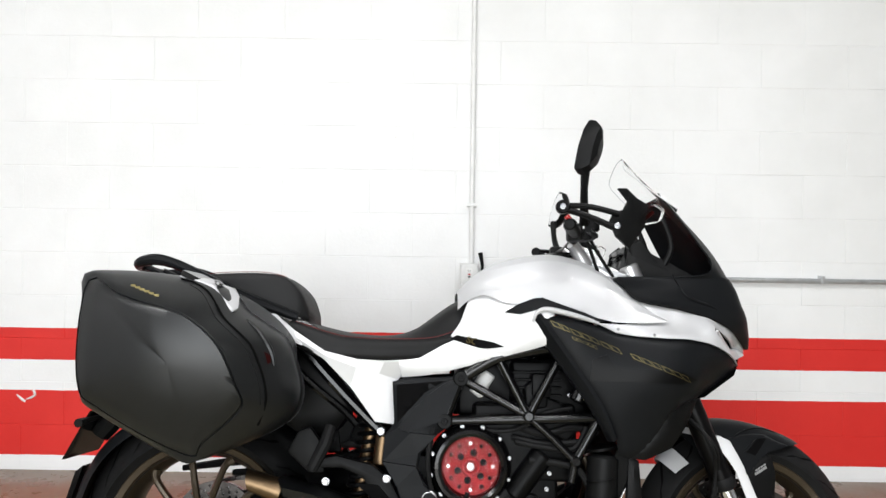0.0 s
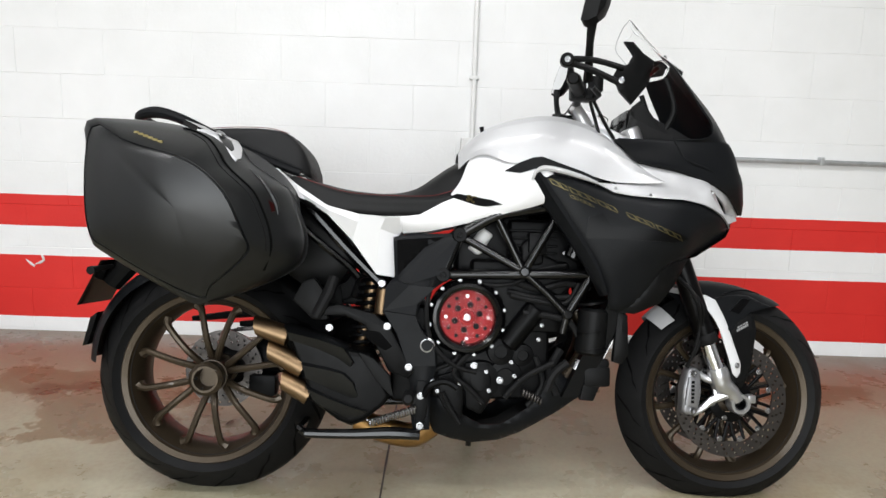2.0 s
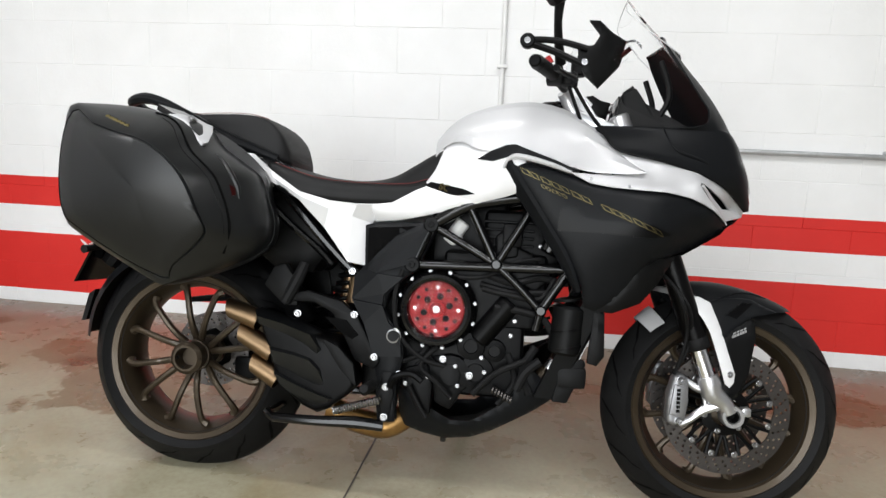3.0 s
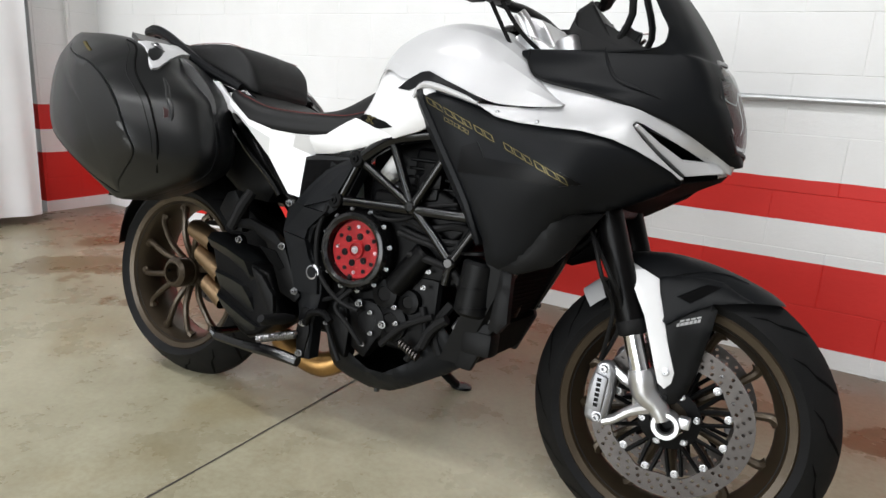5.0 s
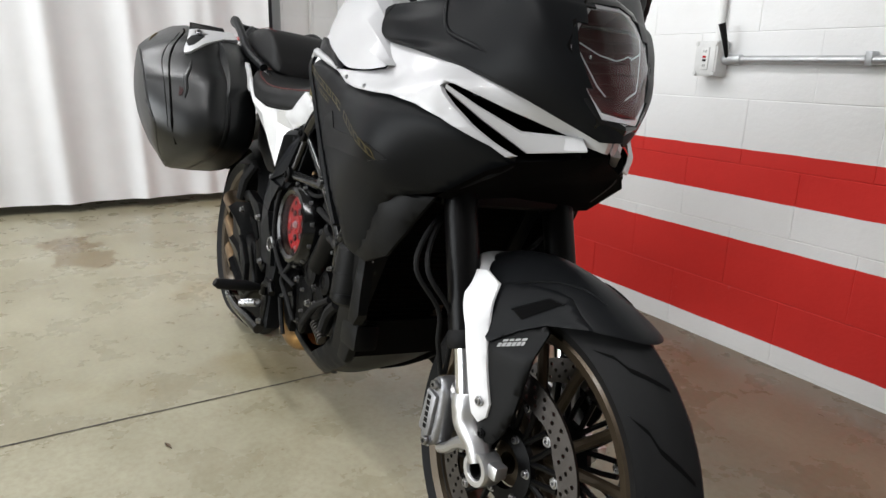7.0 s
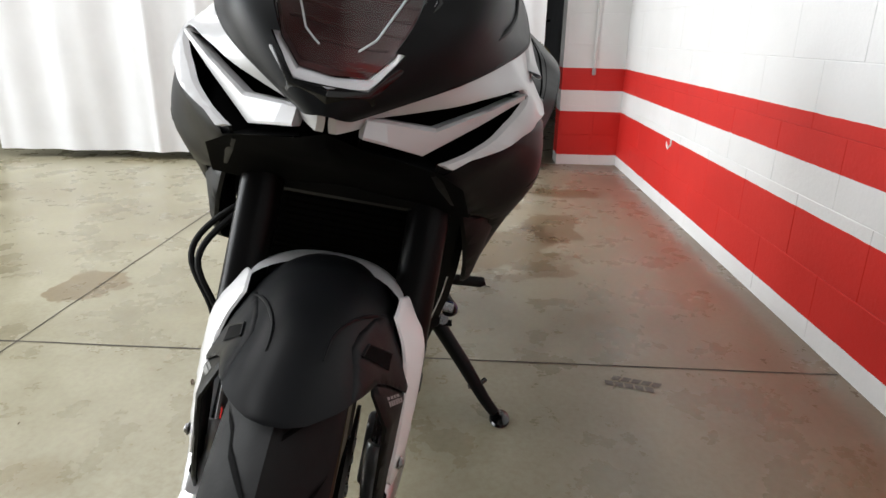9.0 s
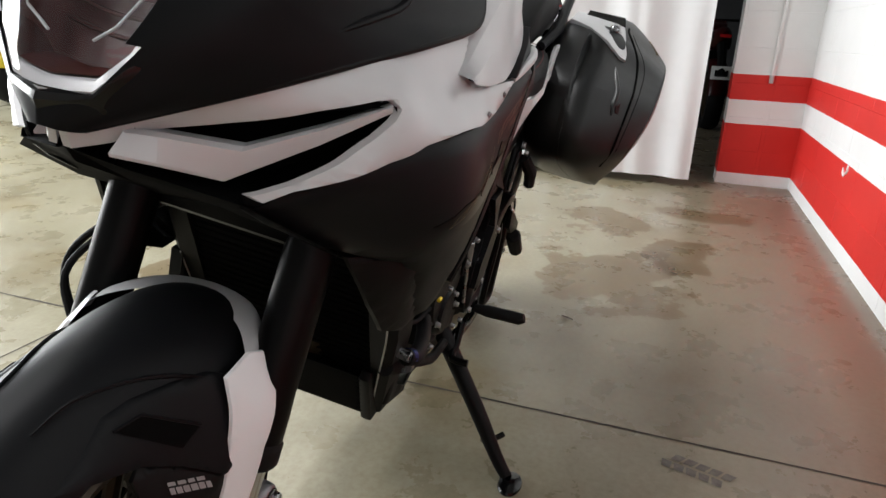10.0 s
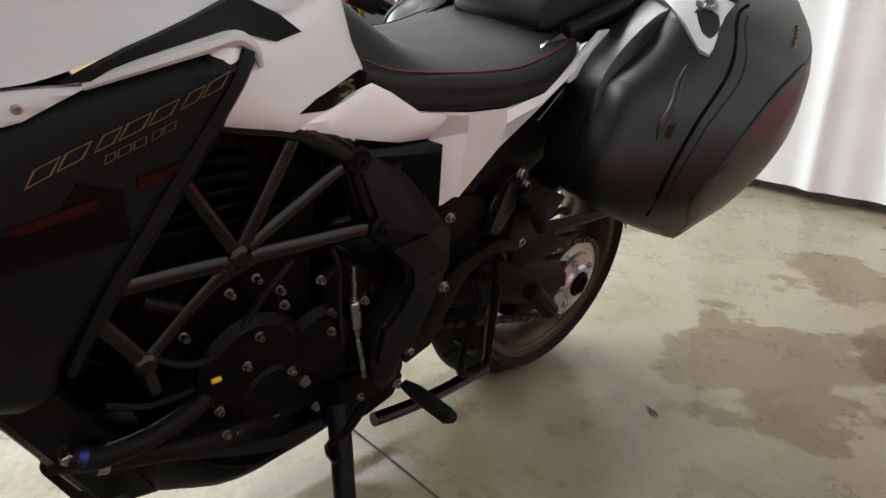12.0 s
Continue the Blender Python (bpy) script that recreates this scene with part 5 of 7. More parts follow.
case_rim = field([(-0.232, 0.962, 0.314), (-0.05, 0.97, 0.305), (0.105, 0.928, 0.295), (0.262, 0.765, 0.298), (0.283, 0.70, 0.298), (0.22, 0.60, 0.315), (0.065, 0.54, 0.345), (-0.15, 0.65, 0.372), (-0.20, 0.75, 0.365), (-0.212, 0.88, 0.338), (0.03, 0.75, 0.325)])


def case_face(x, z):
    """The flat, leaning outer face."""
    return 0.445 - 1.45 * max(0, 0.80 - z) ** 2 - 13 * max(0, z - 0.80) ** 3 - 0.10 * max(0, -0.02 - x) ** 1.2 - 0.55 * (x - 0.03) ** 2 - 0.6 * max(0, -0.02 - x) * max(0, z - 0.72)


def reach(poly, a, cx=0.03, cz=0.755):
    """How far the outline lies from its middle in the direction a."""
    d, best = (math.cos(a), math.sin(a)), 0.0
    for (ax, az), (bx, bz) in zip(poly, poly[1:] + poly[:1]):
        ex, ez = bx - ax, bz - az
        det = d[0] * -ez + ex * d[1]
        if abs(det) < 1e-12:
            continue
        t = ((ax - cx) * -ez + ex * (az - cz)) / det
        u = (d[0] * (az - cz) - d[1] * (ax - cx)) / det
        if t > 0 and -1e-6 <= u <= 1 + 1e-6:
            best = max(best, t)
    return best


def case_ring(kind, n=112):
    out = []
    lid_s = [(q.x, q.y) for q in spline([(x, z, 0) for x, z in LID], 3, True)]
    pan_s = [(q.x, q.y) for q in spline([(x, z, 0) for x, z in PANEL_EDGE], 4, True)]
    for k in range(n):
        a = 2 * math.pi * k / n
        rl = reach(lid_s, a)
        rp = min(reach(pan_s, a), rl - 0.012)
        def at(r):
            return 0.03 + r * math.cos(a), 0.755 + r * math.sin(a)
        xl, zl = at(rl)
        xp, zp = at(rp)
        yl, yp = case_rim(xl, zl), case_face(xp, zp)
        if kind[0] == "rim":
            out.append((*at(rl - kind[1]), yl - kind[2]))
        elif kind[0] == "mid":
            x, z = at(rl + (rp - rl) * kind[1])
            out.append((x, z, yl + (yp - yl) * kind[1] + kind[2] * (rl - rp)))
        else:
            x, z = at(rp * kind[1])
            out.append((x, z, case_face(x, z) + kind[2]))
    return [(x, y, z) for x, z, y in out]


LID_S, PAN_S = [], []


def case_f(x, z):
    """The lid's outer skin at a side-view place."""
    if not LID_S:
        LID_S.extend((q.x, q.y) for q in spline([(u, w, 0) for u, w in LID], 3, True))
        PAN_S.extend((q.x, q.y) for q in spline([(u, w, 0) for u, w in PANEL_EDGE], 4, True))
    a, r = math.atan2(z - 0.755, x - 0.03), math.hypot(x - 0.03, z - 0.755)
    rl = reach(LID_S, a)
    rp = min(reach(PAN_S, a), rl - 0.012)
    if r <= rp:
        return case_face(x, z)
    u = max(0.0, (rl - r) / (rl - rp))
    yl = case_rim(0.03 + rl * math.cos(a), 0.755 + rl * math.sin(a))
    yp = case_face(0.03 + rp * math.cos(a), 0.755 + rp * math.sin(a))
    return yl + (yp - yl) * u + float(np.interp(u, [0, 0.1, 0.3, 0.6, 0.85, 1], [0, 0.03, 0.07, 0.08, 0.05, 0])) * (rl - rp)


PANEL_EDGE = [(-0.206, 0.945), (-0.165, 0.942), (-0.121, 0.914), (-0.053, 0.890), (0.054, 0.860), (0.131, 0.796), (0.170, 0.710), (0.178, 0.660), (0.092, 0.585), (0.055, 0.556), (-0.145, 0.668), (-0.176, 0.70), (-0.196, 0.88)]
for s in (1, -1):
    rings = [case_ring(q) for q in (("rim", 0.004, 0.07), ("rim", 0.0, 0.066), ("rim", 0.0, 0.012), ("rim", 0.003, 0.003), ("mid", 0.10, 0.03), ("mid", 0.3, 0.07), ("mid", 0.6, 0.08), ("mid", 0.85, 0.05), ("mid", 0.97, 0.01), ("pan", 0.995, -0.004), ("pan", 0.96, -0.006))]
    lm = loft(rings, True)
    lid = bp("pannier", lm if s > 0 else mirrored(lm), "case", bike, "satin black hard pannier with a gold mark", False, 50)
    # the flat outer panel sits in a fine groove
    rings = [case_ring(q) for q in (("pan", 0.985, -0.006), ("pan", 0.985, -0.001), ("pan", 0.972, 0.001), ("pan", 0.8, 0.001), ("pan", 0.55, 0.001), ("pan", 0.3, 0.001), ("pan", 0.02, 0.001))]
    lm = loft(rings, True, True)
    bp("pannier_panel", lm if s > 0 else mirrored(lm), "case", lid, "smooth outer panel of the pannier", False, 50)
    def shell():
        rows = []
        edge = [(q.x, q.y) for q in spline([(x, z, 0) for x, z in LID], 3, True)]
        rows.append([(x, case_rim(x, z) - 0.054, z) for x, z in edge])
        full = LID[:4] + [(0.118, 0.922), (0.172, 0.892), (0.222, 0.852), (0.255, 0.808)] + LID[8:]
        inner = [(q.x, q.y) for q in spline([(x, z, 0) for x, z in full], 3, True)]
        for y, k in ((0.285, 1.0), (0.250, 0.998), (0.212, 0.985), (0.182, 0.955), (0.160, 0.90), (0.148, 0.82)):
            rows.append([(0.035 + (x - 0.035) * k, min(y, case_rim(x, z) - 0.06), 0.755 + (z - 0.755) * k) for x, z in inner])
        rows[0] = [(0.035 + (x - 0.035) * 1.003, y, 0.755 + (z - 0.755) * 1.003) for x, y, z in rows[0]]
        return loft(rows, True, True)
    bp("pannier_shell", shell() if s > 0 else mirrored(shell()), "case", lid, "inner shell of the pannier", False, 40)
    # wavy parting line between shell and lid, with a second fine groove beside it, both dark tubes painting the gaps'
    # shade
    PART = [(0.000, 0.950), (0.035, 0.940), (0.070, 0.920), (0.100, 0.886), (0.124, 0.854), (0.168, 0.816), (0.190, 0.791), (0.210, 0.746), (0.221, 0.710), (0.224, 0.672), (0.205, 0.622)]
    bp("pannier_seam", tube([(x, s * (case_f(x, z) + 0.0006), z) for x, z in PART], 0.0030, 6, 4), "shade_black", lid, "dark line for the shade in the lid's wavy parting gap")
    bp("lid_groove", tube([(x - 0.009, s * (case_f(x - 0.009, z - 0.004) + 0.0002), z - 0.004) for x, z in PART[1:-1]], 0.0013, 6, 4), "rubber", lid, "thin dark line for the shade of a groove along the lid's edge")
    bp("shell_ridge", tube([(x, s * (case_f(x, z) - 0.001), z) for x, z in ((0.158, 0.858), (0.186, 0.834), (0.210, 0.806), (0.226, 0.776), (0.232, 0.752))], [0.002, 0.006, 0.007, 0.006, 0.002], 8, 4), "case", lid, "raised ridge beside the latch")
    nl = Vector((0.77, 0.55, 0.34)).normalized()
    tab = [Vector((x, case_f(x, z) + 0.001, z)) for x, z in ((0.212, 0.783), (0.217, 0.770), (0.221, 0.757), (0.226, 0.760), (0.222, 0.776))]
    cl = loft([[q - nl * 0.004 for q in tab], [q + nl * 0.0012 for q in tab]], True, True)
    bp("pannier_latch", cl if s > 0 else mirrored(cl), "decal_red", lid, "small dark red latch tab")
    wedge = [Vector(q) for q in ((0.066, 0.196, 0.944), (0.030, 0.200, 0.961), (0.004, 0.298, 0.960), (0.036, 0.306, 0.948), (0.072, 0.314, 0.933), (0.108, 0.328, 0.897), (0.118, 0.329, 0.888), (0.123, 0.317, 0.892), (0.115, 0.284, 0.917), (0.094, 0.240, 0.936))]
    nrm, mid = Vector((0.55, 0.15, 0.82)).normalized(), Vector((0.066, 0.285, 0.944))
    wedge = [mid + (q - mid) * 1.22 for q in wedge]
    ins = loft([[q - nrm * 0.014 for q in wedge], [q + nrm * 0.003 for q in wedge], [q + nrm * 0.0045 + (mid - q) * 0.05 for q in wedge], [q + nrm * 0.0045 + (mid - q) * 0.6 for q in wedge]], True, True)
    hb = bp("pannier_handle", ins if s > 0 else mirrored(ins), "silver_paint", lid, "silver carrying handle insert with a key lock", False, 50)
    hole = [Vector(q) for q in ((0.044, 0.208, 0.956), (0.010, 0.210, 0.974), (-0.006, 0.304, 0.973), (0.036, 0.312, 0.952))]
    up = Vector((0.3, 0.1, 0.95))
    slot = loft([[q - up * 0.012 for q in hole], [q + up * 0.002 for q in hole]], True, True)
    bp("handle_slot", slot if s > 0 else mirrored(slot), "gloss", hb, "dark handle opening")
    lk = bolt(Vector((0.076, 0.291, 0.941)) + nrm * 0.003, nrm, 0.010, 0.006)
    bp("key_lock", lk if s > 0 else mirrored(lk), "bolt", hb, "round key lock")
    # gold print on the lid's top shoulder
    tx = bmesh.new()
    for k in range(6):
        x = -0.088 + 0.0128 * k
        z = 0.926 - 0.37 * (x + 0.088)
        y = case_f(x + 0.005, z) + 0.0012
        add(tx, box(x, x + 0.0105, y - 0.004, y + 0.0005, z - 0.005 * (1 if k % 3 else 1.5), z + 0.004, 0))
    bp("pannier_print", tx if s > 0 else mirrored(tx), "goldfilm", lid, "gold print", False, 0)
    both("pannier_bracket", lambda: tube([(0.19, 0.13, 0.86), (0.22, 0.15, 0.845), (0.24, 0.16, 0.80)], 0.009, 8, 3), "silver_paint") if s > 0 else None

# frame, engine -----------------------------------------------------------
def node(p, r, s, h=0.012):
    return rod((p[0], s * (p[1] - h), p[2]), (p[0], s * (p[1] + h), p[2]), r, seg=18, bev=0.003)


A1, A2 = (0.625, 0.160, 0.616), (0.667, 0.150, 0.721)
B1, B2, C1, C2, D1 = (0.838, 0.165, 0.629), (0.918, 0.165, 0.770), (1.020, 0.165, 0.627), (0.955, 0.165, 0.520), (0.760, 0.165, 0.780)
for s in (1, -1):
    def t(a, b, r):
        return tube([(a[0], s * a[1], a[2]), (b[0], s * b[1], b[2])], r, 12)
    fr = bp("frame", tube([(A2[0], s * A2[1], A2[2]), (D1[0], s * 0.165, 0.775), (0.85, s * 0.168, 0.795), (1.02, s * 0.15, 0.83), (1.08, s * 0.06, 0.92)], 0.017, 14, 5), "gloss", bike, "gloss black tubular trellis frame")
    for a, b, r in ((A1, C1, 0.0135), (A2, A1, 0.0125), (A2, B1, 0.011), (D1, B1, 0.0115), (B2, B1, 0.0115), (B1, (0.90, 0.165, 0.575), 0.011), ((0.90, 0.165, 0.575), C2, 0.011), (C1, C2, 0.013), (C2, (0.945, 0.16, 0.47), 0.012), (B2, (1.03, 0.16, 0.64), 0.012), (C1, (1.06, 0.13, 0.75), 0.013)):
        bp("frame_tube", t(a, b, r), "gloss", fr)
    for p in (A1, A2):
        nd = bp("frame_boss", node(p, 0.020, s, 0.020), "engine", fr, "round frame mounting boss")
        bp("boss_bolt", bolt((p[0], s * (p[1] + 0.018), p[2]), (0, s, 0), 0.0085, 0.006), "engine", nd)
    for p in (B1, C2):
        bp("frame_weld", rod((p[0], s * (p[1] - 0.016), p[2]), (p[0], s * (p[1] + 0.016), p[2]), 0.015, seg=10, bev=0.005), "gloss", fr)
    # swingarm pivot plates: facetted dark cover
    pf = field([(0.49, 0.71, 0.150), (0.65, 0.72, 0.155), (0.62, 0.62, 0.165), (0.50, 0.54, 0.170), (0.50, 0.45, 0.175), (0.57, 0.33, 0.178), (0.60, 0.55, 0.180), (0.55, 0.62, 0.172)])
    LEG = [(0.600, 0.305), (0.601, 0.211), (0.557, 0.206), (0.549, 0.258), (0.549, 0.318)] if s < 0 else [(0.604, 0.325), (0.585, 0.305), (0.558, 0.312)]
    pp = bp("pivot_plate", panel([(0.491, 0.711), (0.526, 0.720), (0.669, 0.726), (0.676, 0.707), (0.635, 0.602), (0.599, 0.575), (0.567, 0.537), (0.559, 0.495), (0.579, 0.464), (0.609, 0.439), (0.615, 0.38)] + LEG + [(0.535, 0.376), (0.508, 0.461), (0.47, 0.513), (0.476, 0.58), (0.499, 0.608)], pf, 0.035, s, 0.018, 0, 0.008), "matt", bike, "facetted graphite frame side plate")
    # recess shade painted as a thin dark patch on the plate
    bp("plate_recess_shade", panel([(0.502, 0.704), (0.627, 0.715), (0.575, 0.685), (0.507, 0.611)], pf, 0.004, s, 0.02, 0.003, 0.003), "shade_black", pp, "dark triangular patch for the shade in a recess")
    def facet(pts, lifts, name="plate_facet"):
        top = [(x, s * (pf(x, z) + h), z) for (x, z), h in zip(pts, lifts)]
        return bp(name, loft([top, [(x, y - s * 0.02, z) for x, y, z in top]], True, True), "matt", pp, "", False, 10)
    facet([(0.633, 0.714), (0.668, 0.719), (0.625, 0.619), (0.535, 0.589), (0.508, 0.599), (0.581, 0.679)], (0.004, 0.010, 0.016, 0.012, 0.004, 0.003))
    facet([(0.476, 0.580), (0.508, 0.597), (0.54, 0.588), (0.606, 0.582), (0.558, 0.537), (0.556, 0.510), (0.473, 0.519)], (0.003, 0.005, 0.011, 0.012, 0.006, 0.010, 0.008))
    facet([(0.473, 0.517), (0.556, 0.508), (0.574, 0.464), (0.606, 0.437), (0.611, 0.38), (0.540, 0.376), (0.510, 0.461)], (0.008, 0.010, 0.006, 0.006, 0.005, 0.008, 0.012))
for p, s in (((0.465, 0.155, 0.588), -1), ((0.484, 0.186, 0.479), -1), ((0.542, 0.188, 0.375), -1), ((0.575, 0.184, 0.223), -1), ((0.715, 0.150, 0.376), -1), ((0.785, 0.145, 0.338), -1), ((0.335, 0.186, 0.472), -1), ((0.607, 0.178, 0.334), -1), ((0.575, 0.182, 0.300), -1),
             ((0.463, 0.152, 0.588), 1), ((0.486, 0.182, 0.481), 1), ((0.543, 0.180, 0.375), 1), ((0.316, 0.178, 0.630), 1), ((0.816, 0.180, 0.510), 1), ((0.834, 0.180, 0.470), 1), ((0.873, 0.180, 0.414), 1), ((0.78, 0.178, 0.545), 1), ((0.765, 0.178, 0.43), 1), ((0.745, 0.178, 0.40), 1), ((0.70, 0.175, 0.47), 1), ((0.72, 0.175, 0.34), 1), ((0.86, 0.172, 0.36), 1), ((0.63, 0.17, 0.31), 1), ((0.55, 0.17, 0.30), 1), ((0.72, 0.17, 0.56), 1), ((0.64, 0.17, 0.50), 1)):
    big = 0.007 if p[0] < 0.60 or s < 0 else 0.005
    bp("bolt", bolt((p[0], s * p[1], p[2]), (0, s, 0), big, 0.009), "bolt", bike, "bright steel bolt")
bp("pivot_ring", turned([(0.017, 0.168), (0.019, 0.178), (0.015, 0.18), (0.012, 0.165), (0, 0.165)], (0.586, 0, 0.430), 20), "bolt", bike, "hollow swingarm pivot end")
bp("pivot_ring", turned([(0.019, -0.168), (0.020, -0.186), (0.015, -0.188), (0.011, -0.178), (0, -0.178)], (0.588, 0, 0.432), 20), "alu", bike)

engine = bp("engine", box(0.60, 0.92, -0.125, 0.125, 0.28, 0.52, 0.02, 3), "engine", bike, "black three-cylinder engine block")
for b in (box(0.70, 0.97, -0.13, 0.13, 0.46, 0.66, 0.02, 3), box(0.80, 1.00, -0.12, 0.12, 0.62, 0.77, 0.02, 3), box(0.66, 0.86, -0.09, 0.09, 0.62, 0.80, 0.02, 3)):
    bp("cylinder_block", b, "engine", engine)
for k in range(5):
    z = 0.655 + 0.020 * k
    bp("rib", box(0.80, 0.93, -0.142, 0.142, z, z + 0.007, 0.002, 1), "engine", engine)
bp("gearbox_housing", box(0.49, 0.63, -0.10, 0.128, 0.262, 0.53, 0.02, 3), "engine", engine, "black gearbox housing ahead of the swingarm pivot")
CL = (0.692, 0, 0.505)
ring = bp("clutch_cover", turned([(0.104, -0.11), (0.104, -0.150), (0.098, -0.165), (0.090, -0.178), (0.082, -0.180), (0.074, -0.176), (0.072, -0.16)], CL, 48), "gloss", engine, "black clutch cover ring round a clear window")
bp("clutch_plate", turned([(0.0, -0.158), (0.014, -0.158), (0.016, -0.163), (0.022, -0.163), (0.024, -0.157), (0.070, -0.157), (0.073, -0.152)], CL, 40), "red", ring, "red anodised clutch pressure plate")
for k in range(6):
    a = 2 * math.pi * k / 6 + 0.3
    bp("clutch_spring_cup", rod((CL[0] + 0.034 * math.cos(a), -0.150, CL[2] + 0.034 * math.sin(a)), (CL[0] + 0.034 * math.cos(a), -0.161, CL[2] + 0.034 * math.sin(a)), 0.0085, seg=14, bev=0.001), "engine", ring)
for k in range(12):
    a = 2 * math.pi * k / 12
    bp("clutch_slot", rod((CL[0] + 0.056 * math.cos(a), -0.150, CL[2] + 0.056 * math.sin(a)), (CL[0] + 0.056 * math.cos(a), -0.1595, CL[2] + 0.056 * math.sin(a)), 0.0055 if k % 3 else 0.0045, seg=10), "engine" if k % 3 else "bolt", ring)
bp("clutch_centre", bolt((CL[0], -0.163, CL[2]), (0, -1, 0), 0.007, 0.006), "bolt", ring)
win = turned([(0.0, -0.172), (0.074, -0.172), (0.074, -0.175), (0.0, -0.175)], CL, 40)
wo = bp("clutch_window", win, "thinglass", ring, "clear clutch window", False, 60)
wo.visible_shadow = False
for k in range(12):
    a = 2 * math.pi * (k + 0.4) / 12
    bp("cover_bolt", bolt((CL[0] + 0.099 * math.cos(a), -0.160, CL[2] + 0.099 * math.sin(a)), (0, -1, 0), 0.0042, 0.007), "bolt", ring)
# right crankcase covers, starter and hoses
for c, r, y0, y1 in (((0.785, 0.415), 0.034, -0.10, -0.152), ((0.845, 0.405), 0.028, -0.10, -0.140), ((0.735, 0.335), 0.05, -0.10, -0.138), ((0.80, 0.345), 0.045, -0.10, -0.135), ((0.66, 0.345), 0.04, -0.10, -0.135)):
    bp("engine_cover", turned([(r * 1.08, y0), (r * 1.08, y1 + 0.012), (r, y1 + 0.008), (r, y1), (r * 0.55, y1 - 0.003), (r * 0.5, y1), (0, y1)], (c[0], 0, c[1]), 28), "engine", engine)
bp("starter", rod((0.80, -0.135, 0.43), (0.88, -0.14, 0.535), 0.030, seg=20, bev=0.006), "engine", engine, "black starter housing")
bp("cylinder_head_cover", plate([(0.80, 0.66), (0.86, 0.69), (0.93, 0.66), (0.98, 0.60), (0.94, 0.56), (0.85, 0.60)], -0.145, -0.10, 0.010, 3), "engine", engine)
bp("throttle_actuator", box(0.85, 0.90, -0.16, -0.11, 0.675, 0.735, 0.010), "engine", engine)
bp("intake_stub", rod((0.715, -0.10, 0.69), (0.745, -0.10, 0.735), 0.020, seg=18, bev=0.004), "whiteplastic", engine, "pale plastic hose stub")
bp("coil_cap", rod((0.965, -0.15, 0.665), (0.985, -0.155, 0.705), 0.026, seg=18, bev=0.006), "gloss", engine)
bp("red_connector", box(1.0, 1.014, -0.165, -0.15, 0.675, 0.69, 0.003), "redplastic", engine, "small red connector")
for pts, r in (([(0.82, -0.145, 0.60), (0.88, -0.155, 0.585), (0.95, -0.15, 0.60), (1.02, -0.14, 0.59)], 0.009), ([(0.80, -0.14, 0.575), (0.88, -0.15, 0.56), (0.97, -0.15, 0.565)], 0.008), ([(0.70, -0.165, 0.41), (0.66, -0.17, 0.36), (0.70, -0.165, 0.32), (0.74, -0.16, 0.28)], 0.006), ([(0.60, -0.17, 0.60), (0.585, -0.178, 0.53), (0.60, -0.178, 0.44), (0.66, -0.172, 0.38), (0.72, -0.16, 0.36)], 0.006), ([(0.95, -0.12, 0.42), (0.92, -0.13, 0.36), (0.94, -0.13, 0.30)], 0.012), ([(0.88, -0.13, 0.40), (0.90, -0.14, 0.33), (0.86, -0.14, 0.27)], 0.008)):
    bp("hose", tube(pts, r, 8, 6), "rubber", engine, "black rubber hose")
bp("exhaust_header", tube([(1.00, -0.07, 0.52), (1.03, -0.08, 0.44), (0.99, -0.09, 0.36), (0.92, -0.10, 0.30)], 0.020, 12, 5), "bronze", engine, "heat-stained exhaust header pipe")
bp("exhaust_header", tube([(1.00, 0.04, 0.52), (1.04, 0.04, 0.44), (1.00, 0.03, 0.34), (0.92, 0.02, 0.27)], 0.020, 12, 5), "bronze", engine)
bp("oil_filter", rod((1.028, -0.160, 0.538), (1.018, -0.160, 0.415), 0.040, seg=28, bev=0.008), "plastic", bike, "black ribbed canister beside the radiator")
bp("horn", box(1.005, 1.078, -0.165, -0.11, 0.328, 0.384, 0.012), "plastic", bike, "black rubber-cased horn")
bp("shroud", panel([(1.085, 0.53), (1.11, 0.525), (1.115, 0.42), (1.098, 0.395), (1.075, 0.40)], field([(1.08, 0.5, 0.19), (1.11, 0.5, 0.19), (1.1, 0.4, 0.19), (1.09, 0.45, 0.192)]), 0.02, -1, 0.02, 0, 0.005), "plastic", bike, "black side duct")
# small fittings along the right of the engine
for x, z in ((0.748, 0.36), (0.756, 0.31), (0.678, 0.328), (0.62, 0.306), (0.781, 0.482), (0.823, 0.35), (0.893, 0.487), (0.885, 0.449), (0.737, 0.279), (0.814, 0.387)):
    bp("case_bolt", bolt((x, -0.147, z), (0, -1, 0), 0.0042, 0.008), "bolt", engine)
for x, z in ((0.992, 0.669), (0.948, 0.681), (0.779, 0.667)):
    bp("case_bolt", bolt((x, -0.15, z), (0, -1, 0), 0.004, 0.010), "bolt", engine)
bp("crank_cover", plate([(0.617, 0.345), (0.674, 0.363), (0.691, 0.304), (0.687, 0.229), (0.649, 0.242), (0.624, 0.286)], -0.146, -0.10, 0.008, 2), "engine", engine, "black ribbed crankcase cover")
bp("crank_cover", plate([(0.69, 0.382), (0.762, 0.385), (0.768, 0.294), (0.738, 0.241), (0.695, 0.261)], -0.140, -0.10, 0.010, 2), "engine", engine)
bp("throttle_cover", plate([(0.83, 0.699), (0.873, 0.737), (0.894, 0.709), (0.892, 0.649), (0.833, 0.639)], -0.150, -0.10, 0.010, 3), "engine", engine, "black throttle body cover")
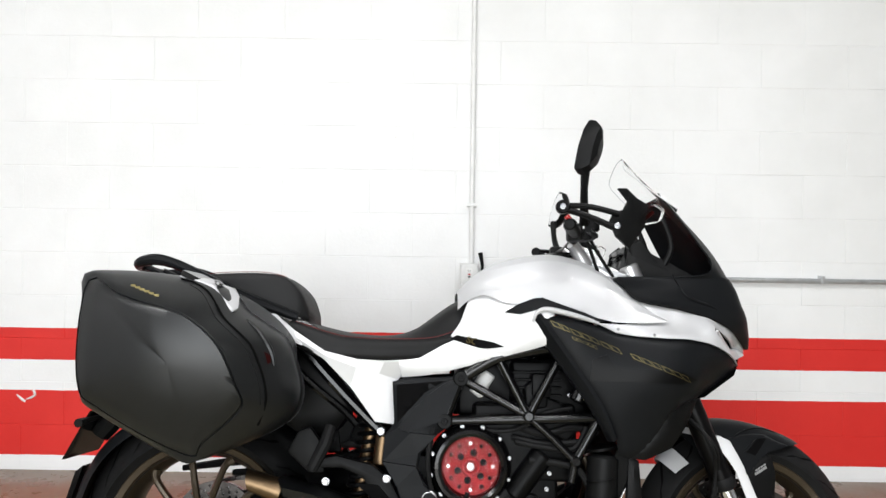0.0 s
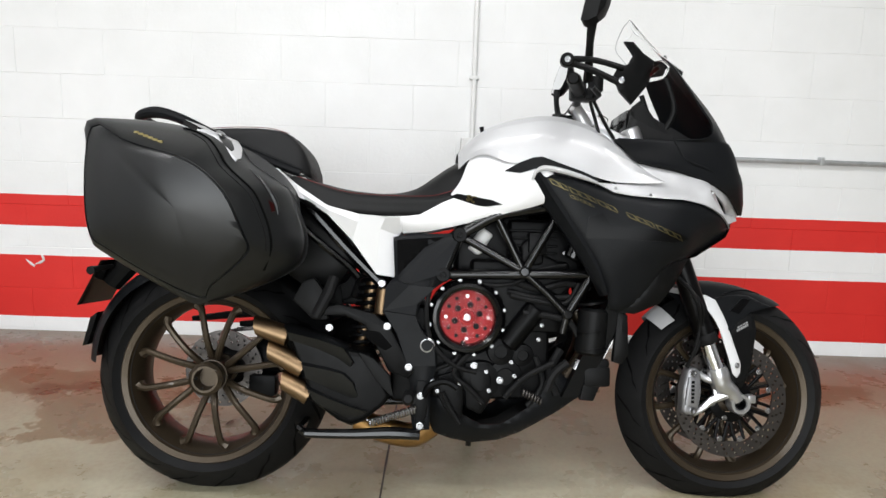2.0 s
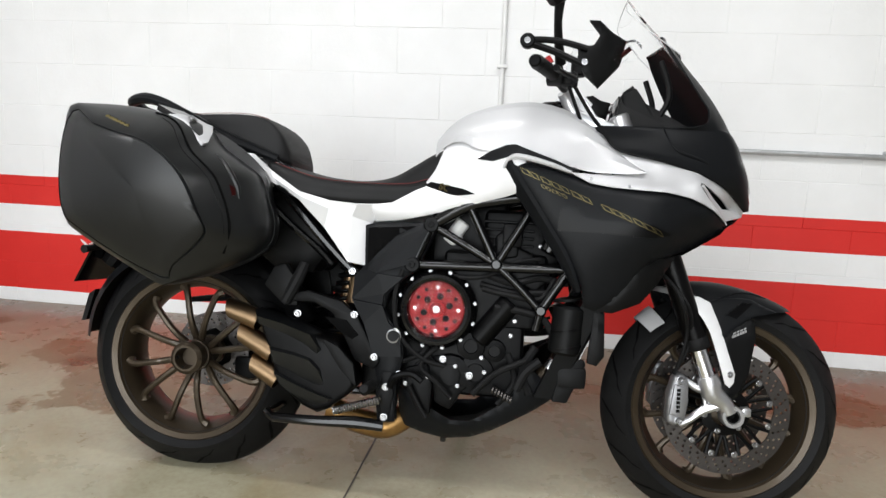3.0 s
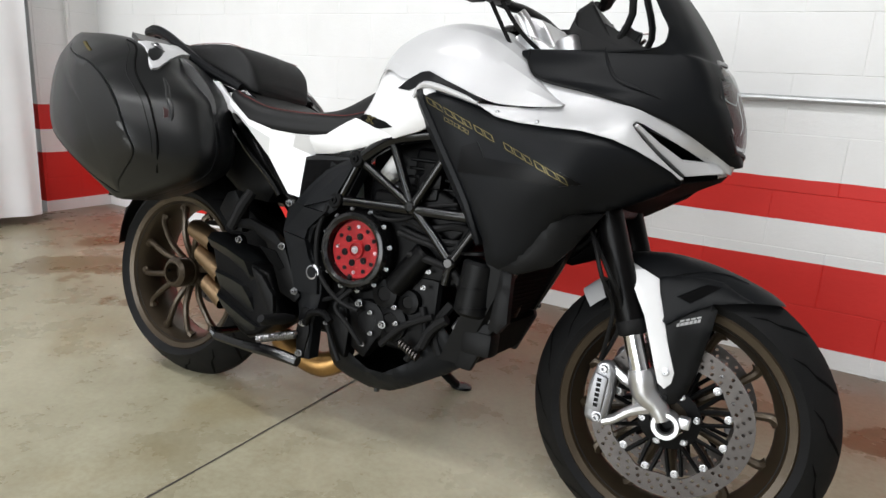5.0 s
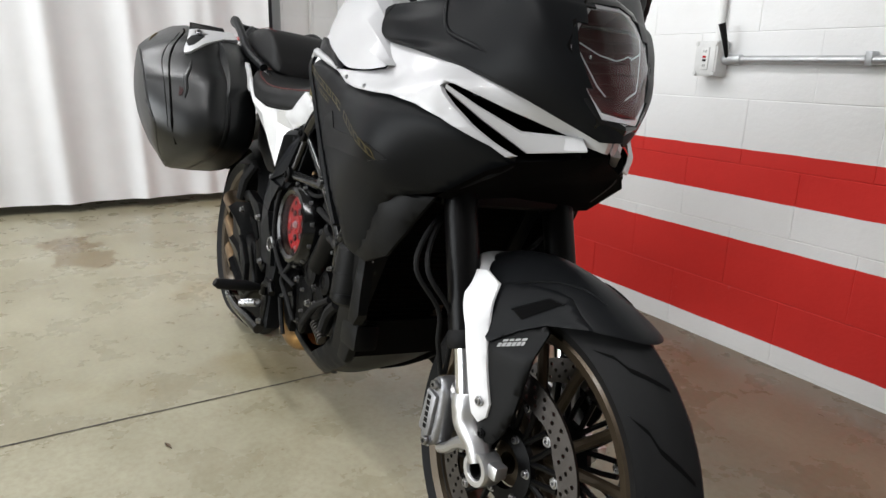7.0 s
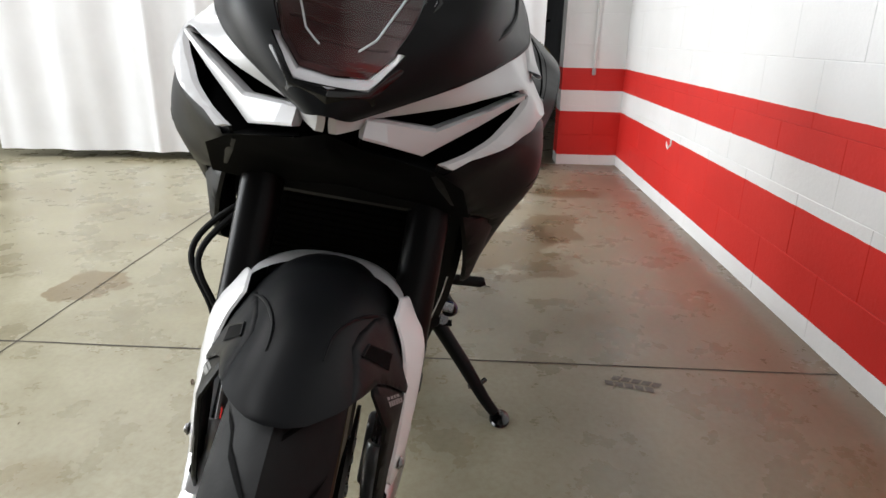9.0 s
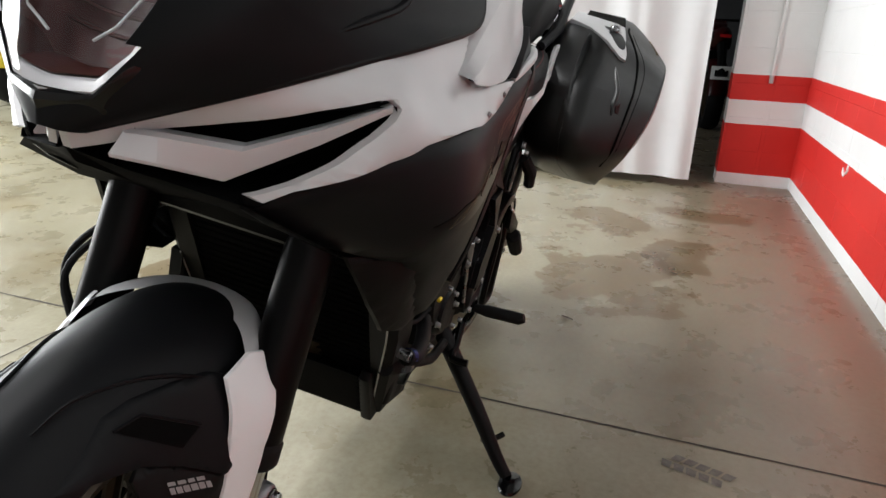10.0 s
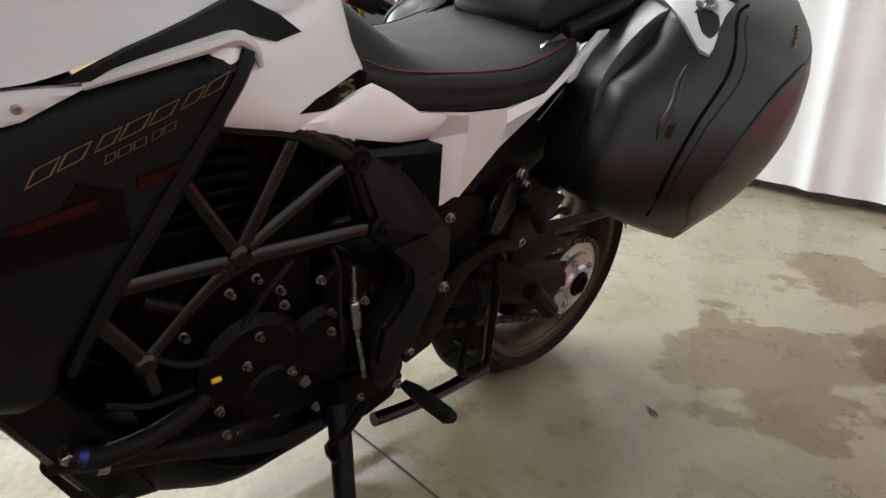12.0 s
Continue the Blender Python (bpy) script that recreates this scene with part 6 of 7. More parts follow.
bp("breather_stub", plate([(0.69, 0.690), (0.735, 0.708), (0.748, 0.685), (0.718, 0.668)], -0.118, -0.08, 0.010, 3), "whiteplastic", engine, "pale plastic breather box")
for pts, r in (([(0.586, 0.355), (0.629, 0.372), (0.665, 0.393), (0.685, 0.442)], 0.006), ([(0.806, 0.565), (0.872, 0.553), (0.953, 0.549), (0.987, 0.602)], 0.007), ([(0.632, 0.304), (0.656, 0.26), (0.68, 0.224)], 0.006), ([(0.796, 0.294), (0.824, 0.326), (0.86, 0.357), (0.925, 0.39)], 0.008), ([(0.962, 0.392), (0.927, 0.361), (0.906, 0.315)], 0.012), ([(0.70, 0.60), (0.76, 0.59), (0.82, 0.60), (0.88, 0.635), (0.95, 0.65)], 0.005), ([(0.84, 0.52), (0.90, 0.515), (0.96, 0.50), (0.99, 0.46)], 0.009)):
    bp("hose", tube([(x, -0.158, z) for x, z in pts], r, 8, 5), "rubber", engine, "black rubber hose")
for k in range(7):
    u = k / 6
    bp("hose_rib", tube([(0.847 + 0.046 * u - 0.002, -0.150, 0.309 - 0.022 * u), (0.847 + 0.046 * u + 0.002, -0.150, 0.308 - 0.022 * u)], 0.0105, 12), "steel", engine)
bp("hose_band", tube([(0.984, -0.150, 0.373), (0.997, -0.150, 0.396)], 0.013, 14), "bolt", engine, "bright hose band")
for z in (0.55, 0.475, 0.43):
    bp("canister_band", tube([(1.022, -0.16, z), (1.021, -0.16, z + 0.006)], 0.0415, 28), "engine", bike)
# left crankcase
bp("generator_cover", plate([(0.849, 0.524), (0.79, 0.526), (0.734, 0.464), (0.732, 0.367), (0.78, 0.312), (0.845, 0.340), (0.877, 0.423)], 0.10, 0.158, 0.014, 3), "engine", engine, "black generator cover")
for x, z in ((0.846, 0.574), (0.905, 0.532), (0.81, 0.585), (0.776, 0.557), (0.867, 0.407), (0.841, 0.351), (0.73, 0.386), (0.692, 0.492)):
    bp("case_bolt", bolt((x, 0.160, z), (0, 1, 0), 0.0045, 0.012), "bolt", engine)
for pts, r in (([(0.965, 0.533), (0.90, 0.49), (0.85, 0.50), (0.80, 0.56), (0.76, 0.60)], 0.005), ([(0.70, 0.60), (0.685, 0.56), (0.68, 0.50), (0.67, 0.43)], 0.004), ([(0.95, 0.60), (0.90, 0.575), (0.86, 0.60), (0.80, 0.62)], 0.007), ([(0.93, 0.36), (0.86, 0.325), (0.78, 0.29), (0.70, 0.285)], 0.010)):
    bp("hose", tube([(x, 0.165, z) for x, z in pts], r, 8, 5), "rubber", engine, "black rubber hose")
bp("hose", tube([(1.046, 0.186, 0.440), (1.020, 0.192, 0.430), (0.965, 0.184, 0.420), (0.905, 0.168, 0.420), (0.865, 0.150, 0.425)], 0.013, 12, 5), "rubber", engine, "black radiator hose")
bp("hose_union", rod((1.048, 0.166, 0.446), (1.050, 0.194, 0.444), 0.0085, seg=6, bev=0.001), "bolt", engine, "bright hexagon hose union")
bp("union_collar", tube([(1.040, 0.187, 0.438), (1.032, 0.190, 0.435)], 0.0138, 14), "blue_anodised", engine, "blue anodised collar")
bp("hose_band", tube([(1.022, 0.181, 0.408), (1.010, 0.182, 0.404)], 0.0105, 14), "bolt", engine, "bright hose band")
bp("frame_strut", tube([(1.009, 0.165, 0.603), (0.965, 0.165, 0.533), (0.945, 0.16, 0.47)], 0.011, 10), "gloss", bike, "black frame strut")
for c, r, y1 in (((0.815, 0.455), 0.070, 0.172), ((0.70, 0.44), 0.055, 0.160), ((0.79, 0.40), 0.045, 0.178), ((0.66, 0.52), 0.04, 0.150)):
    bp("engine_cover", turned([(r * 1.08, 0.10), (r * 1.08, y1 - 0.012), (r, y1 - 0.006), (r * 0.9, y1), (0, y1)], (c[0], 0, c[1]), 32), "engine", engine)
bp("water_pipe", tube([(0.76, 0.150, 0.355), (0.86, 0.160, 0.345), (0.98, 0.165, 0.385), (1.06, 0.160, 0.42)], 0.014, 12, 5), "rubber", engine, "black water hose")
bp("hose_clip", tube([(0.775, 0.155, 0.353), (0.785, 0.155, 0.356)], 0.0155, 14), "bolt", engine, "bright hose clip")
bp("cable_tag", tube([(0.868, 0.178, 0.463), (0.880, 0.178, 0.463)], 0.0035, 8), "yellow", engine, "small yellow cable tag")
bp("cable", tube([(0.90, 0.17, 0.455), (0.95, 0.165, 0.45), (1.0, 0.16, 0.47)], 0.004, 8, 3), "rubber", engine)
bp("quickshifter", rod((0.655, 0.165, 0.50), (0.645, 0.165, 0.45), 0.009, seg=14, bev=0.002), "bolt", bike, "bright gearshift sensor")
bp("shift_rod", tube([(0.66, 0.163, 0.56), (0.65, 0.165, 0.47), (0.625, 0.172, 0.35)], 0.004, 8), "bolt", bike, "thin gearshift rod")

# lower left duct behind the side fairing
bp("lower_duct", panel([(1.015, 0.322), (0.99, 0.296), (0.94, 0.262), (0.93, 0.330), (0.965, 0.380), (1.005, 0.405)], field([(1.01, 0.33, 0.168), (0.99, 0.34, 0.165), (0.94, 0.27, 0.14), (0.97, 0.38, 0.16), (1.0, 0.40, 0.17)]), 0.03, 1, 0.02, -0.004, 0.008), "plastic", bike, "black lower duct")
# belly pan
bf = field([(0.60, 0.29, 0.120), (0.61, 0.18, 0.085), (0.72, 0.15, 0.075), (0.80, 0.17, 0.095), (1.0, 0.30, 0.125), (0.94, 0.37, 0.145), (0.80, 0.22, 0.135), (0.66, 0.24, 0.130), (0.87, 0.30, 0.140)])
for s in (1, -1):
    bp("belly_pan", panel([(0.595, 0.292), (0.60, 0.215), (0.612, 0.178), (0.66, 0.160), (0.72, 0.148), (0.79, 0.160), (0.85, 0.190), (0.95, 0.250), (1.012, 0.298), (1.005, 0.315), (0.96, 0.35), (0.938, 0.375), (0.925, 0.355), (0.90, 0.305), (0.86, 0.26), (0.79, 0.215), (0.74, 0.212), (0.69, 0.24), (0.64, 0.28)], bf, 0.005, s, 0.018, 0, 0.008), "matt", bike, "matt black belly pan")
bp("belly_floor", loft([[(x, y, z + 0.02 * (abs(y) / w) ** 2) for y in np.linspace(-w, w, 9)] for x, z, w in ((0.60, 0.182, 0.085), (0.66, 0.160, 0.08), (0.72, 0.147, 0.078), (0.80, 0.160, 0.09), (0.90, 0.215, 0.11), (1.01, 0.295, 0.125))]), "matt", bike, "", False, 60)
bp("drain_stub", rod((0.715, -0.02, 0.15), (0.715, -0.02, 0.125), 0.008, seg=10), "gloss", bike)

# exhaust: three stacked tips with angular covers
sil = bp("silencer", plate([(0.222, 0.470), (0.383, 0.415), (0.445, 0.405), (0.471, 0.355), (0.499, 0.298), (0.481, 0.272), (0.432, 0.234), (0.396, 0.220), (0.361, 0.232), (0.294, 0.282), (0.262, 0.366)], -0.186, -0.06, 0.014, 3), "engine", bike, "black silencer body with three stacked outlets")
TIPS = (((0.142, 0.470), (0.225, 0.443)), ((0.178, 0.408), (0.268, 0.361)), ((0.215, 0.331), (0.285, 0.292)))
COVERS = ([(0.216, 0.474), (0.300, 0.452), (0.382, 0.420), (0.409, 0.375), (0.402, 0.345), (0.362, 0.379), (0.300, 0.412), (0.219, 0.440)],
          [(0.259, 0.389), (0.330, 0.376), (0.379, 0.361), (0.408, 0.329), (0.424, 0.271), (0.403, 0.267), (0.340, 0.297), (0.266, 0.338)],
          [(0.273, 0.330), (0.340, 0.296), (0.405, 0.267), (0.446, 0.254), (0.433, 0.232), (0.397, 0.217), (0.363, 0.230), (0.289, 0.282)])
for k in range(3):
    (x0, z0), (x1, z1) = TIPS[k]
    ax = Vector((x1 - x0, 0, z1 - z0)).normalized()
    up = Vector((-ax.z, 0, ax.x))
    rows = []
    for u, r in ((0.0, 0.0235), (0.5, 0.0255), (1.0, 0.027)):
        c = Vector((x0, -0.158, z0)).lerp(Vector((x1, -0.158, z1)), u)
        slant = 0.012 if u == 0 else 0
        rows.append([c + Vector((0, 0.034 * math.cos(a), 0)) + up * r * math.sin(a) * (1.0 + 0.12 * abs(math.cos(a))) - ax * slant * math.sin(a) for a in (2 * math.pi * j / 24 for j in range(24))])
    mid = Vector((x0, -0.158, z0))
    inside = [[q + (mid - q) * 0.10 + ax * 0.002 for q in rows[0]], [q + (mid - q) * 0.16 + ax * 0.06 for q in rows[0]]]
    bp("exhaust_tip", loft(inside[::-1] + rows, True), "gold", sil, "champagne metal exhaust outlet")
    bp("tip_inside", loft([[q + (mid - q) * 0.17 + ax * 0.058 for q in rows[0]], [q + (mid - q) * 0.95 + ax * 0.06 for q in rows[0]]], True, True), "shade_black", sil)
    shape = COVERS[k]
    n = len(shape)
    cx, cz = sum(q[0] for q in shape) / n, sum(q[1] for q in shape) / n
    # upper facet catches the light, the lower one leans in below a crisp ridge
    outer = [(x, -0.172, z) for x, z in shape]
    ridge = [(cx + (x - cx) * 0.86, -0.200 + (0.014 if i >= n // 2 else 0.0), cz + (z - cz) * 0.70 + (0.004 if i < n // 2 else 0.006)) for i, (x, z) in enumerate(shape)]
    back = [(x, -0.12, z) for x, z in shape]
    bp("exhaust_cover", loft([back, outer, ridge], True, True), "case", sil, "satin black angular exhaust cover", False, 22)
bp("collector", tube([(0.40, -0.05, 0.20), (0.48, -0.06, 0.175), (0.56, -0.06, 0.165), (0.62, -0.04, 0.20)], 0.034, 14, 4), "amber", bike, "heat-stained collector box under the engine")

# pegs, hangers, rear brake
hang = bp("peg_hanger", plate([(0.308, 0.503), (0.317, 0.524), (0.358, 0.533), (0.448, 0.511), (0.491, 0.478), (0.526, 0.414), (0.557, 0.364), (0.543, 0.343), (0.49, 0.361), (0.462, 0.415), (0.425, 0.480), (0.375, 0.503)], -0.184, -0.160, 0.006), "engine", bike, "black footpeg hanger")
# dark plate laid on the hanger for the shade in its hollow
bp("hanger_recess_shade", plate([(0.407, 0.469), (0.464, 0.464), (0.498, 0.427), (0.481, 0.416), (0.45, 0.432)], -0.187, -0.180, 0.002), "shade_black", hang)
lh = bp("peg_hanger", plate([(0.308, 0.503), (0.317, 0.524), (0.358, 0.533), (0.448, 0.511), (0.491, 0.478), (0.526, 0.414), (0.557, 0.364), (0.543, 0.343), (0.49, 0.361), (0.462, 0.415), (0.425, 0.480), (0.375, 0.503)], 0.158, 0.180, 0.006), "engine", bike, "black cast passenger peg hanger")
bp("hanger_loop", tube([(0.345, 0.172, 0.500), (0.329, 0.175, 0.478), (0.330, 0.175, 0.425), (0.323, 0.175, 0.318), (0.316, 0.174, 0.250), (0.352, 0.172, 0.238), (0.392, 0.172, 0.267), (0.374, 0.172, 0.403), (0.395, 0.170, 0.470)], 0.0095, 8, 4), "engine", lh, "black rod loop under the hanger")
bp("peg_arm", plate([(0.369, 0.500), (0.298, 0.470), (0.220, 0.428), (0.212, 0.402), (0.308, 0.420), (0.352, 0.447)], 0.176, 0.192, 0.006), "engine", lh, "black folding peg bracket")
bp("passenger_peg", rod((0.238, 0.188, 0.395), (0.160, 0.196, 0.325), 0.021, 0.019, seg=10, bev=0.006), "rubber", lh, "folded rubber passenger peg")
hp = bp("hanger_cover", plate([(0.346, 0.639), (0.311, 0.651), (0.277, 0.632), (0.233, 0.602), (0.152, 0.568), (0.231, 0.490), (0.279, 0.491), (0.380, 0.542)], 0.150, 0.164, 0.006), "plastic", bike, "black facetted frame cover")
bp("cover_ridge", plate([(0.348, 0.632), (0.318, 0.640), (0.318, 0.580), (0.352, 0.535), (0.376, 0.545)], 0.164, 0.171, 0.004), "case", hp, "raised facet of the cover")
for q in ((0.318, 0.168, 0.646), (0.282, 0.168, 0.506)):
    bp("cover_bolt", bolt(q, (0, 1, 0), 0.010, 0.008), "bolt", hp, "bright socket bolt")
bp("under_seat_panel", plate([(0.380, 0.732), (0.280, 0.733), (0.256, 0.719), (0.251, 0.678), (0.293, 0.647), (0.374, 0.629), (0.449, 0.629), (0.429, 0.668)], 0.128, 0.150, 0.010), "plastic", bike, "black panel below the seat cowl")
bp("frame_cover", plate([(0.511, 0.584), (0.451, 0.622), (0.377, 0.612), (0.350, 0.529), (0.431, 0.503), (0.480, 0.499)], 0.130, 0.150, 0.010), "engine", bike, "black cover before the swingarm")
bp("hugger_arm", tube([(0.170, 0.124, 0.482), (0.116, 0.122, 0.478), (0.002, 0.120, 0.467), (-0.119, 0.112, 0.452)], [0.011, 0.013, 0.012, 0.008], 8, 4), "plastic", bike, "black hugger arm over the chain")
bp("chain_cover", plate([(0.255, 0.480), (0.195, 0.492), (0.149, 0.489), (0.071, 0.434), (0.170, 0.414), (0.260, 0.430)], 0.136, 0.142, 0.003), "plastic", bike, "black chain cover plate")
for s in (1, -1):
    bp("footpeg", tube([(0.545, s * 0.185, 0.305), (0.545, s * 0.215, 0.308), (0.545, s * 0.29, 0.314), (0.545, s * 0.30, 0.319)], [0.009, 0.014, 0.014, 0.010], 12), "rubber", bike, "black rubber-topped footpeg")
    bp("pillion_peg", tube([(0.34, s * 0.165, 0.60), (0.33, s * 0.185, 0.56), (0.30, s * 0.185, 0.50)] if s < 0 else [(0.32, 0.18, 0.62), (0.29, 0.20, 0.58), (0.27, 0.20, 0.545)], [0.014, 0.016, 0.014], 10), "rubber", bike, "folded pillion footpeg")
    bp("pillion_bracket", plate([(0.235, 0.54), (0.26, 0.59), (0.29, 0.60), (0.32, 0.56), (0.33, 0.49), (0.29, 0.49)], s * 0.145, s * 0.175, 0.008), "plastic", bike, "black pillion peg bracket")
bp("brake_pedal", tube([(0.585, -0.185, 0.30), (0.60, -0.19, 0.33), (0.64, -0.19, 0.34), (0.67, -0.195, 0.325)], 0.009, 8, 4), "engine", bike, "black rear brake pedal")
bp("heel_guard", plate([(0.416, 0.416), (0.453, 0.400), (0.496, 0.357), (0.506, 0.300), (0.463, 0.340), (0.421, 0.400)], -0.215, -0.200, 0.004), "plastic", bike, "black heel plate")
bp("centre_stand", tube([(0.575, -0.185, 0.20), (0.50, -0.19, 0.205), (0.40, -0.19, 0.200), (0.28, -0.18, 0.197)], [0.014, 0.016, 0.013, 0.012], 10, 3), "gloss", bike, "folded black centre stand")
bp("centre_stand_foot", tube([(0.28, -0.18, 0.197), (0.265, -0.18, 0.21), (0.262, -0.12, 0.20), (0.262, 0.10, 0.20)], 0.010, 8, 3), "gloss", bike)
bp("centre_stand_leg", tube([(0.575, 0.15, 0.215), (0.45, 0.155, 0.205), (0.28, 0.15, 0.200)], 0.013, 10, 3), "gloss", bike)
coil = []
for k in range(220):
    a = 2 * math.pi * k / 12
    u = k / 219
    c = Vector((0.432, -0.196, 0.226)).lerp(Vector((0.575, -0.192, 0.272)), 0.08 + 0.84 * u)
    coil.append(c + Vector((-0.3 * math.cos(a), math.sin(a), math.cos(a))) * 0.0085)
bp("stand_spring", tube(coil, 0.0024, 6), "bolt", bike, "bright steel coil spring")
bp("stand_lug", plate([(0.565, 0.215), (0.585, 0.21), (0.597, 0.28), (0.59, 0.34), (0.565, 0.34), (0.555, 0.28)], -0.182, -0.168, 0.004), "engine", bike)
# side stand, out and resting on the floor
bp("stand_bracket", plate([(0.672, 0.318), (0.600, 0.322), (0.530, 0.318), (0.500, 0.270), (0.520, 0.232), (0.580, 0.214), (0.668, 0.236)], 0.098, 0.136, 0.008, 2), "engine", bike, "black cast side stand bracket")
bp("side_stand", tube([(0.655, 0.145, 0.285), (0.665, 0.17, 0.26), (0.715, 0.270, 0.165), (0.748, 0.335, 0.098), (0.765, 0.368, 0.072)], [0.020, 0.019, 0.017, 0.014, 0.012], 14, 4), "plastic", bike, "black side stand swung out")
bp("side_stand_foot", loft([[(0.775 + r * 1.25 * math.cos(a), 0.378 + r * math.sin(a) * 0.8, 0.0632 + h + 0.167 * (r * math.sin(a) * 0.8)) for a in (2 * math.pi * j / 20 for j in range(20))] for r, h in ((0.028, -0.0005), (0.030, 0.003), (0.028, 0.008), (0.012, 0.014))], True, True), "gloss", bike)
bp("stand_tang", tube([(0.735, 0.295, 0.115), (0.72, 0.32, 0.118), (0.705, 0.335, 0.125)], 0.006, 8, 3), "gloss", bike)
bp("gear_lever", tube([(0.62, 0.178, 0.30), (0.66, 0.185, 0.268), (0.70, 0.19, 0.255), (0.705, 0.225, 0.258)], 0.008, 8, 3), "engine", bike, "black gear lever")

# single-sided swingarm, chain and sprocket on the left
bp("swingarm", loft([[(x, y + w * math.cos(a), z + h * math.sin(a)) for a in (2 * math.pi * j / 16 for j in range(16))] for x, y, z, w, h in ((0.60, 0.05, 0.45, 0.085, 0.05), (0.50, 0.08, 0.44, 0.06, 0.055), (0.38, 0.10, 0.42, 0.045, 0.06), (0.25, 0.115, 0.385, 0.035, 0.055), (0.12, 0.115, 0.345, 0.032, 0.06), (0.0, 0.108, 0.314, 0.032, 0.066), (-0.05, 0.105, 0.315, 0.02, 0.045))], True, True), "engine", bike, "black single-sided swingarm")
spr = bp("sprocket", ring_disc(RA, 0.120, 0.128, 0.098, 0.062, [(0.080, 6, 0)]), "alu", rear, "silver chain sprocket", False, 30)
bp("sprocket_hub", turned([(0.075, 0.118), (0.070, 0.138), (0.045, 0.142), (0.040, 0.150), (0.030, 0.150), (0.026, 0.135), (0, 0.135)], RA, 30), "alu", spr, "silver sprocket carrier")
bp("sprocket_nut", turned([(0.030, 0.14), (0.030, 0.156), (0.022, 0.158), (0.018, 0.145), (0, 0.145)], RA, 6), "engine", spr)
for k in range(5):
    a = 2 * math.pi * k / 5
    bp("carrier_bolt", bolt((0.055 * math.cos(a), 0.141, 0.314 + 0.055 * math.sin(a)), (0, 1, 0), 0.007, 0.006), "bolt", spr)
links = bmesh.new()
path = []
for k in range(40):
    a = math.pi / 2 + math.pi * k / 39
    path.append(Vector((0.102 * math.cos(a), 0.124, 0.314 + 0.102 * math.sin(a))))
front_end = [Vector((0.60, 0.124, 0.485)), Vector((0.635, 0.124, 0.45)), Vector((0.60, 0.124, 0.40))]
loop = path + [Vector((0.0, 0.124, 0.216)).lerp(front_end[2], u / 40) for u in range(1, 41)] + [front_end[1]] + [front_end[0].lerp(Vector((0.0, 0.124, 0.42)), u / 40) for u in range(0, 40)]
for i, q in enumerate(loop):
    d = (loop[(i + 1) % len(loop)] - q)
    if d.length < 0.003:
        continue
    m = Matrix.Translation(q + d / 2) @ d.to_track_quat("X", "Z").to_matrix().to_4x4()
    b = box(-d.length * 0.45, d.length * 0.45, -0.008 if i % 2 else -0.006, 0.008 if i % 2 else 0.006, -0.006, 0.006, 0)
    b.transform(m)
    add(links, b)
tagged(bp("drive_chain", links, "steel", bike, "steel drive chain", False, 0), kind="stuff")
bp("chain_guard", tube([(0.48, 0.124, 0.50), (0.30, 0.126, 0.475), (0.12, 0.126, 0.445), (0.02, 0.126, 0.438)], [0.014, 0.016, 0.013, 0.008], 8, 4), "plastic", bike, "black chain guard")

# shock, hugger, number plate holder
spring = []
for k in range(160):
    a = 2 * math.pi * k / 16
    c = Vector((0.40, -0.02, 0.40)).lerp(Vector((0.44, -0.02, 0.62)), k / 159)
    spring.append(c + Vector((math.cos(a), math.sin(a), 0)) * 0.034)
bp("shock_spring", tube(spring, 0.006, 8), "engine", bike, "black shock absorber spring")
bp("shock_body", rod((0.40, -0.02, 0.38), (0.445, -0.02, 0.66), 0.020, seg=16), "gold", bike, "gold shock absorber body")
bp("shock_reservoir", rod((0.462, -0.11, 0.50), (0.470, -0.11, 0.575), 0.020, seg=18, bev=0.004), "gold", bike, "gold shock reservoir")
rows = []
for k in range(15):
    a = radians(20 + 92 * k / 14)
    rows.append([((0.345 - 0.035 * abs(f) ** 2.5) * math.cos(a), 0.098 * f, 0.314 + (0.345 - 0.035 * abs(f) ** 2.5) * math.sin(a)) for f in (j / 6 - 1 for j in range(13))])
hb = loft(rows)
bmesh.ops.solidify(hb, geom=hb.faces[:], thickness=0.004)
bp("rear_hugger", hb, "plastic", bike, "black rear wheel hugger", False, 50)
rows = []
for k in range(13):
    a = radians(122 + 52 * k / 12)
    R = 0.352 + 0.01 * math.sin(k / 12 * 3.14)
    rows.append([((R - 0.04 * abs(f) ** 2.5) * math.cos(a), 0.075 * f, 0.314 + (R - 0.04 * abs(f) ** 2.5) * math.sin(a)) for f in (j / 6 - 1 for j in range(13))])
hb = loft(rows)
bmesh.ops.solidify(hb, geom=hb.faces[:], thickness=0.005)
bp("rear_mudguard", hb, "matt", bike, "matt black rear mudguard", False, 50)
bp("plate_arm", tube([(-0.02, 0, 0.74), (-0.14, 0, 0.70), (-0.25, 0, 0.63), (-0.31, 0, 0.56)], [0.05, 0.045, 0.035, 0.03], 10, 4), "plastic", bike, "black number plate arm")
np_ob = bp("number_plate_holder", loft([[(-0.292 + dx, y, 0.628), (-0.352 + dx, y * 1.0, 0.505)] for dx, y in ((-0.004, -0.095), (0.0, -0.09), (0.0, 0.09), (-0.004, 0.095))]), "gloss", bike, "gloss black number plate holder")
bp("reflector", loft([[(-0.333, y, 0.48), (-0.352, y, 0.465), (-0.372, y, 0.385), (-0.358, y, 0.388)] for y in (-0.03, 0.03)], True, True), "gloss", bike, "dark rear reflector on the mudguard")
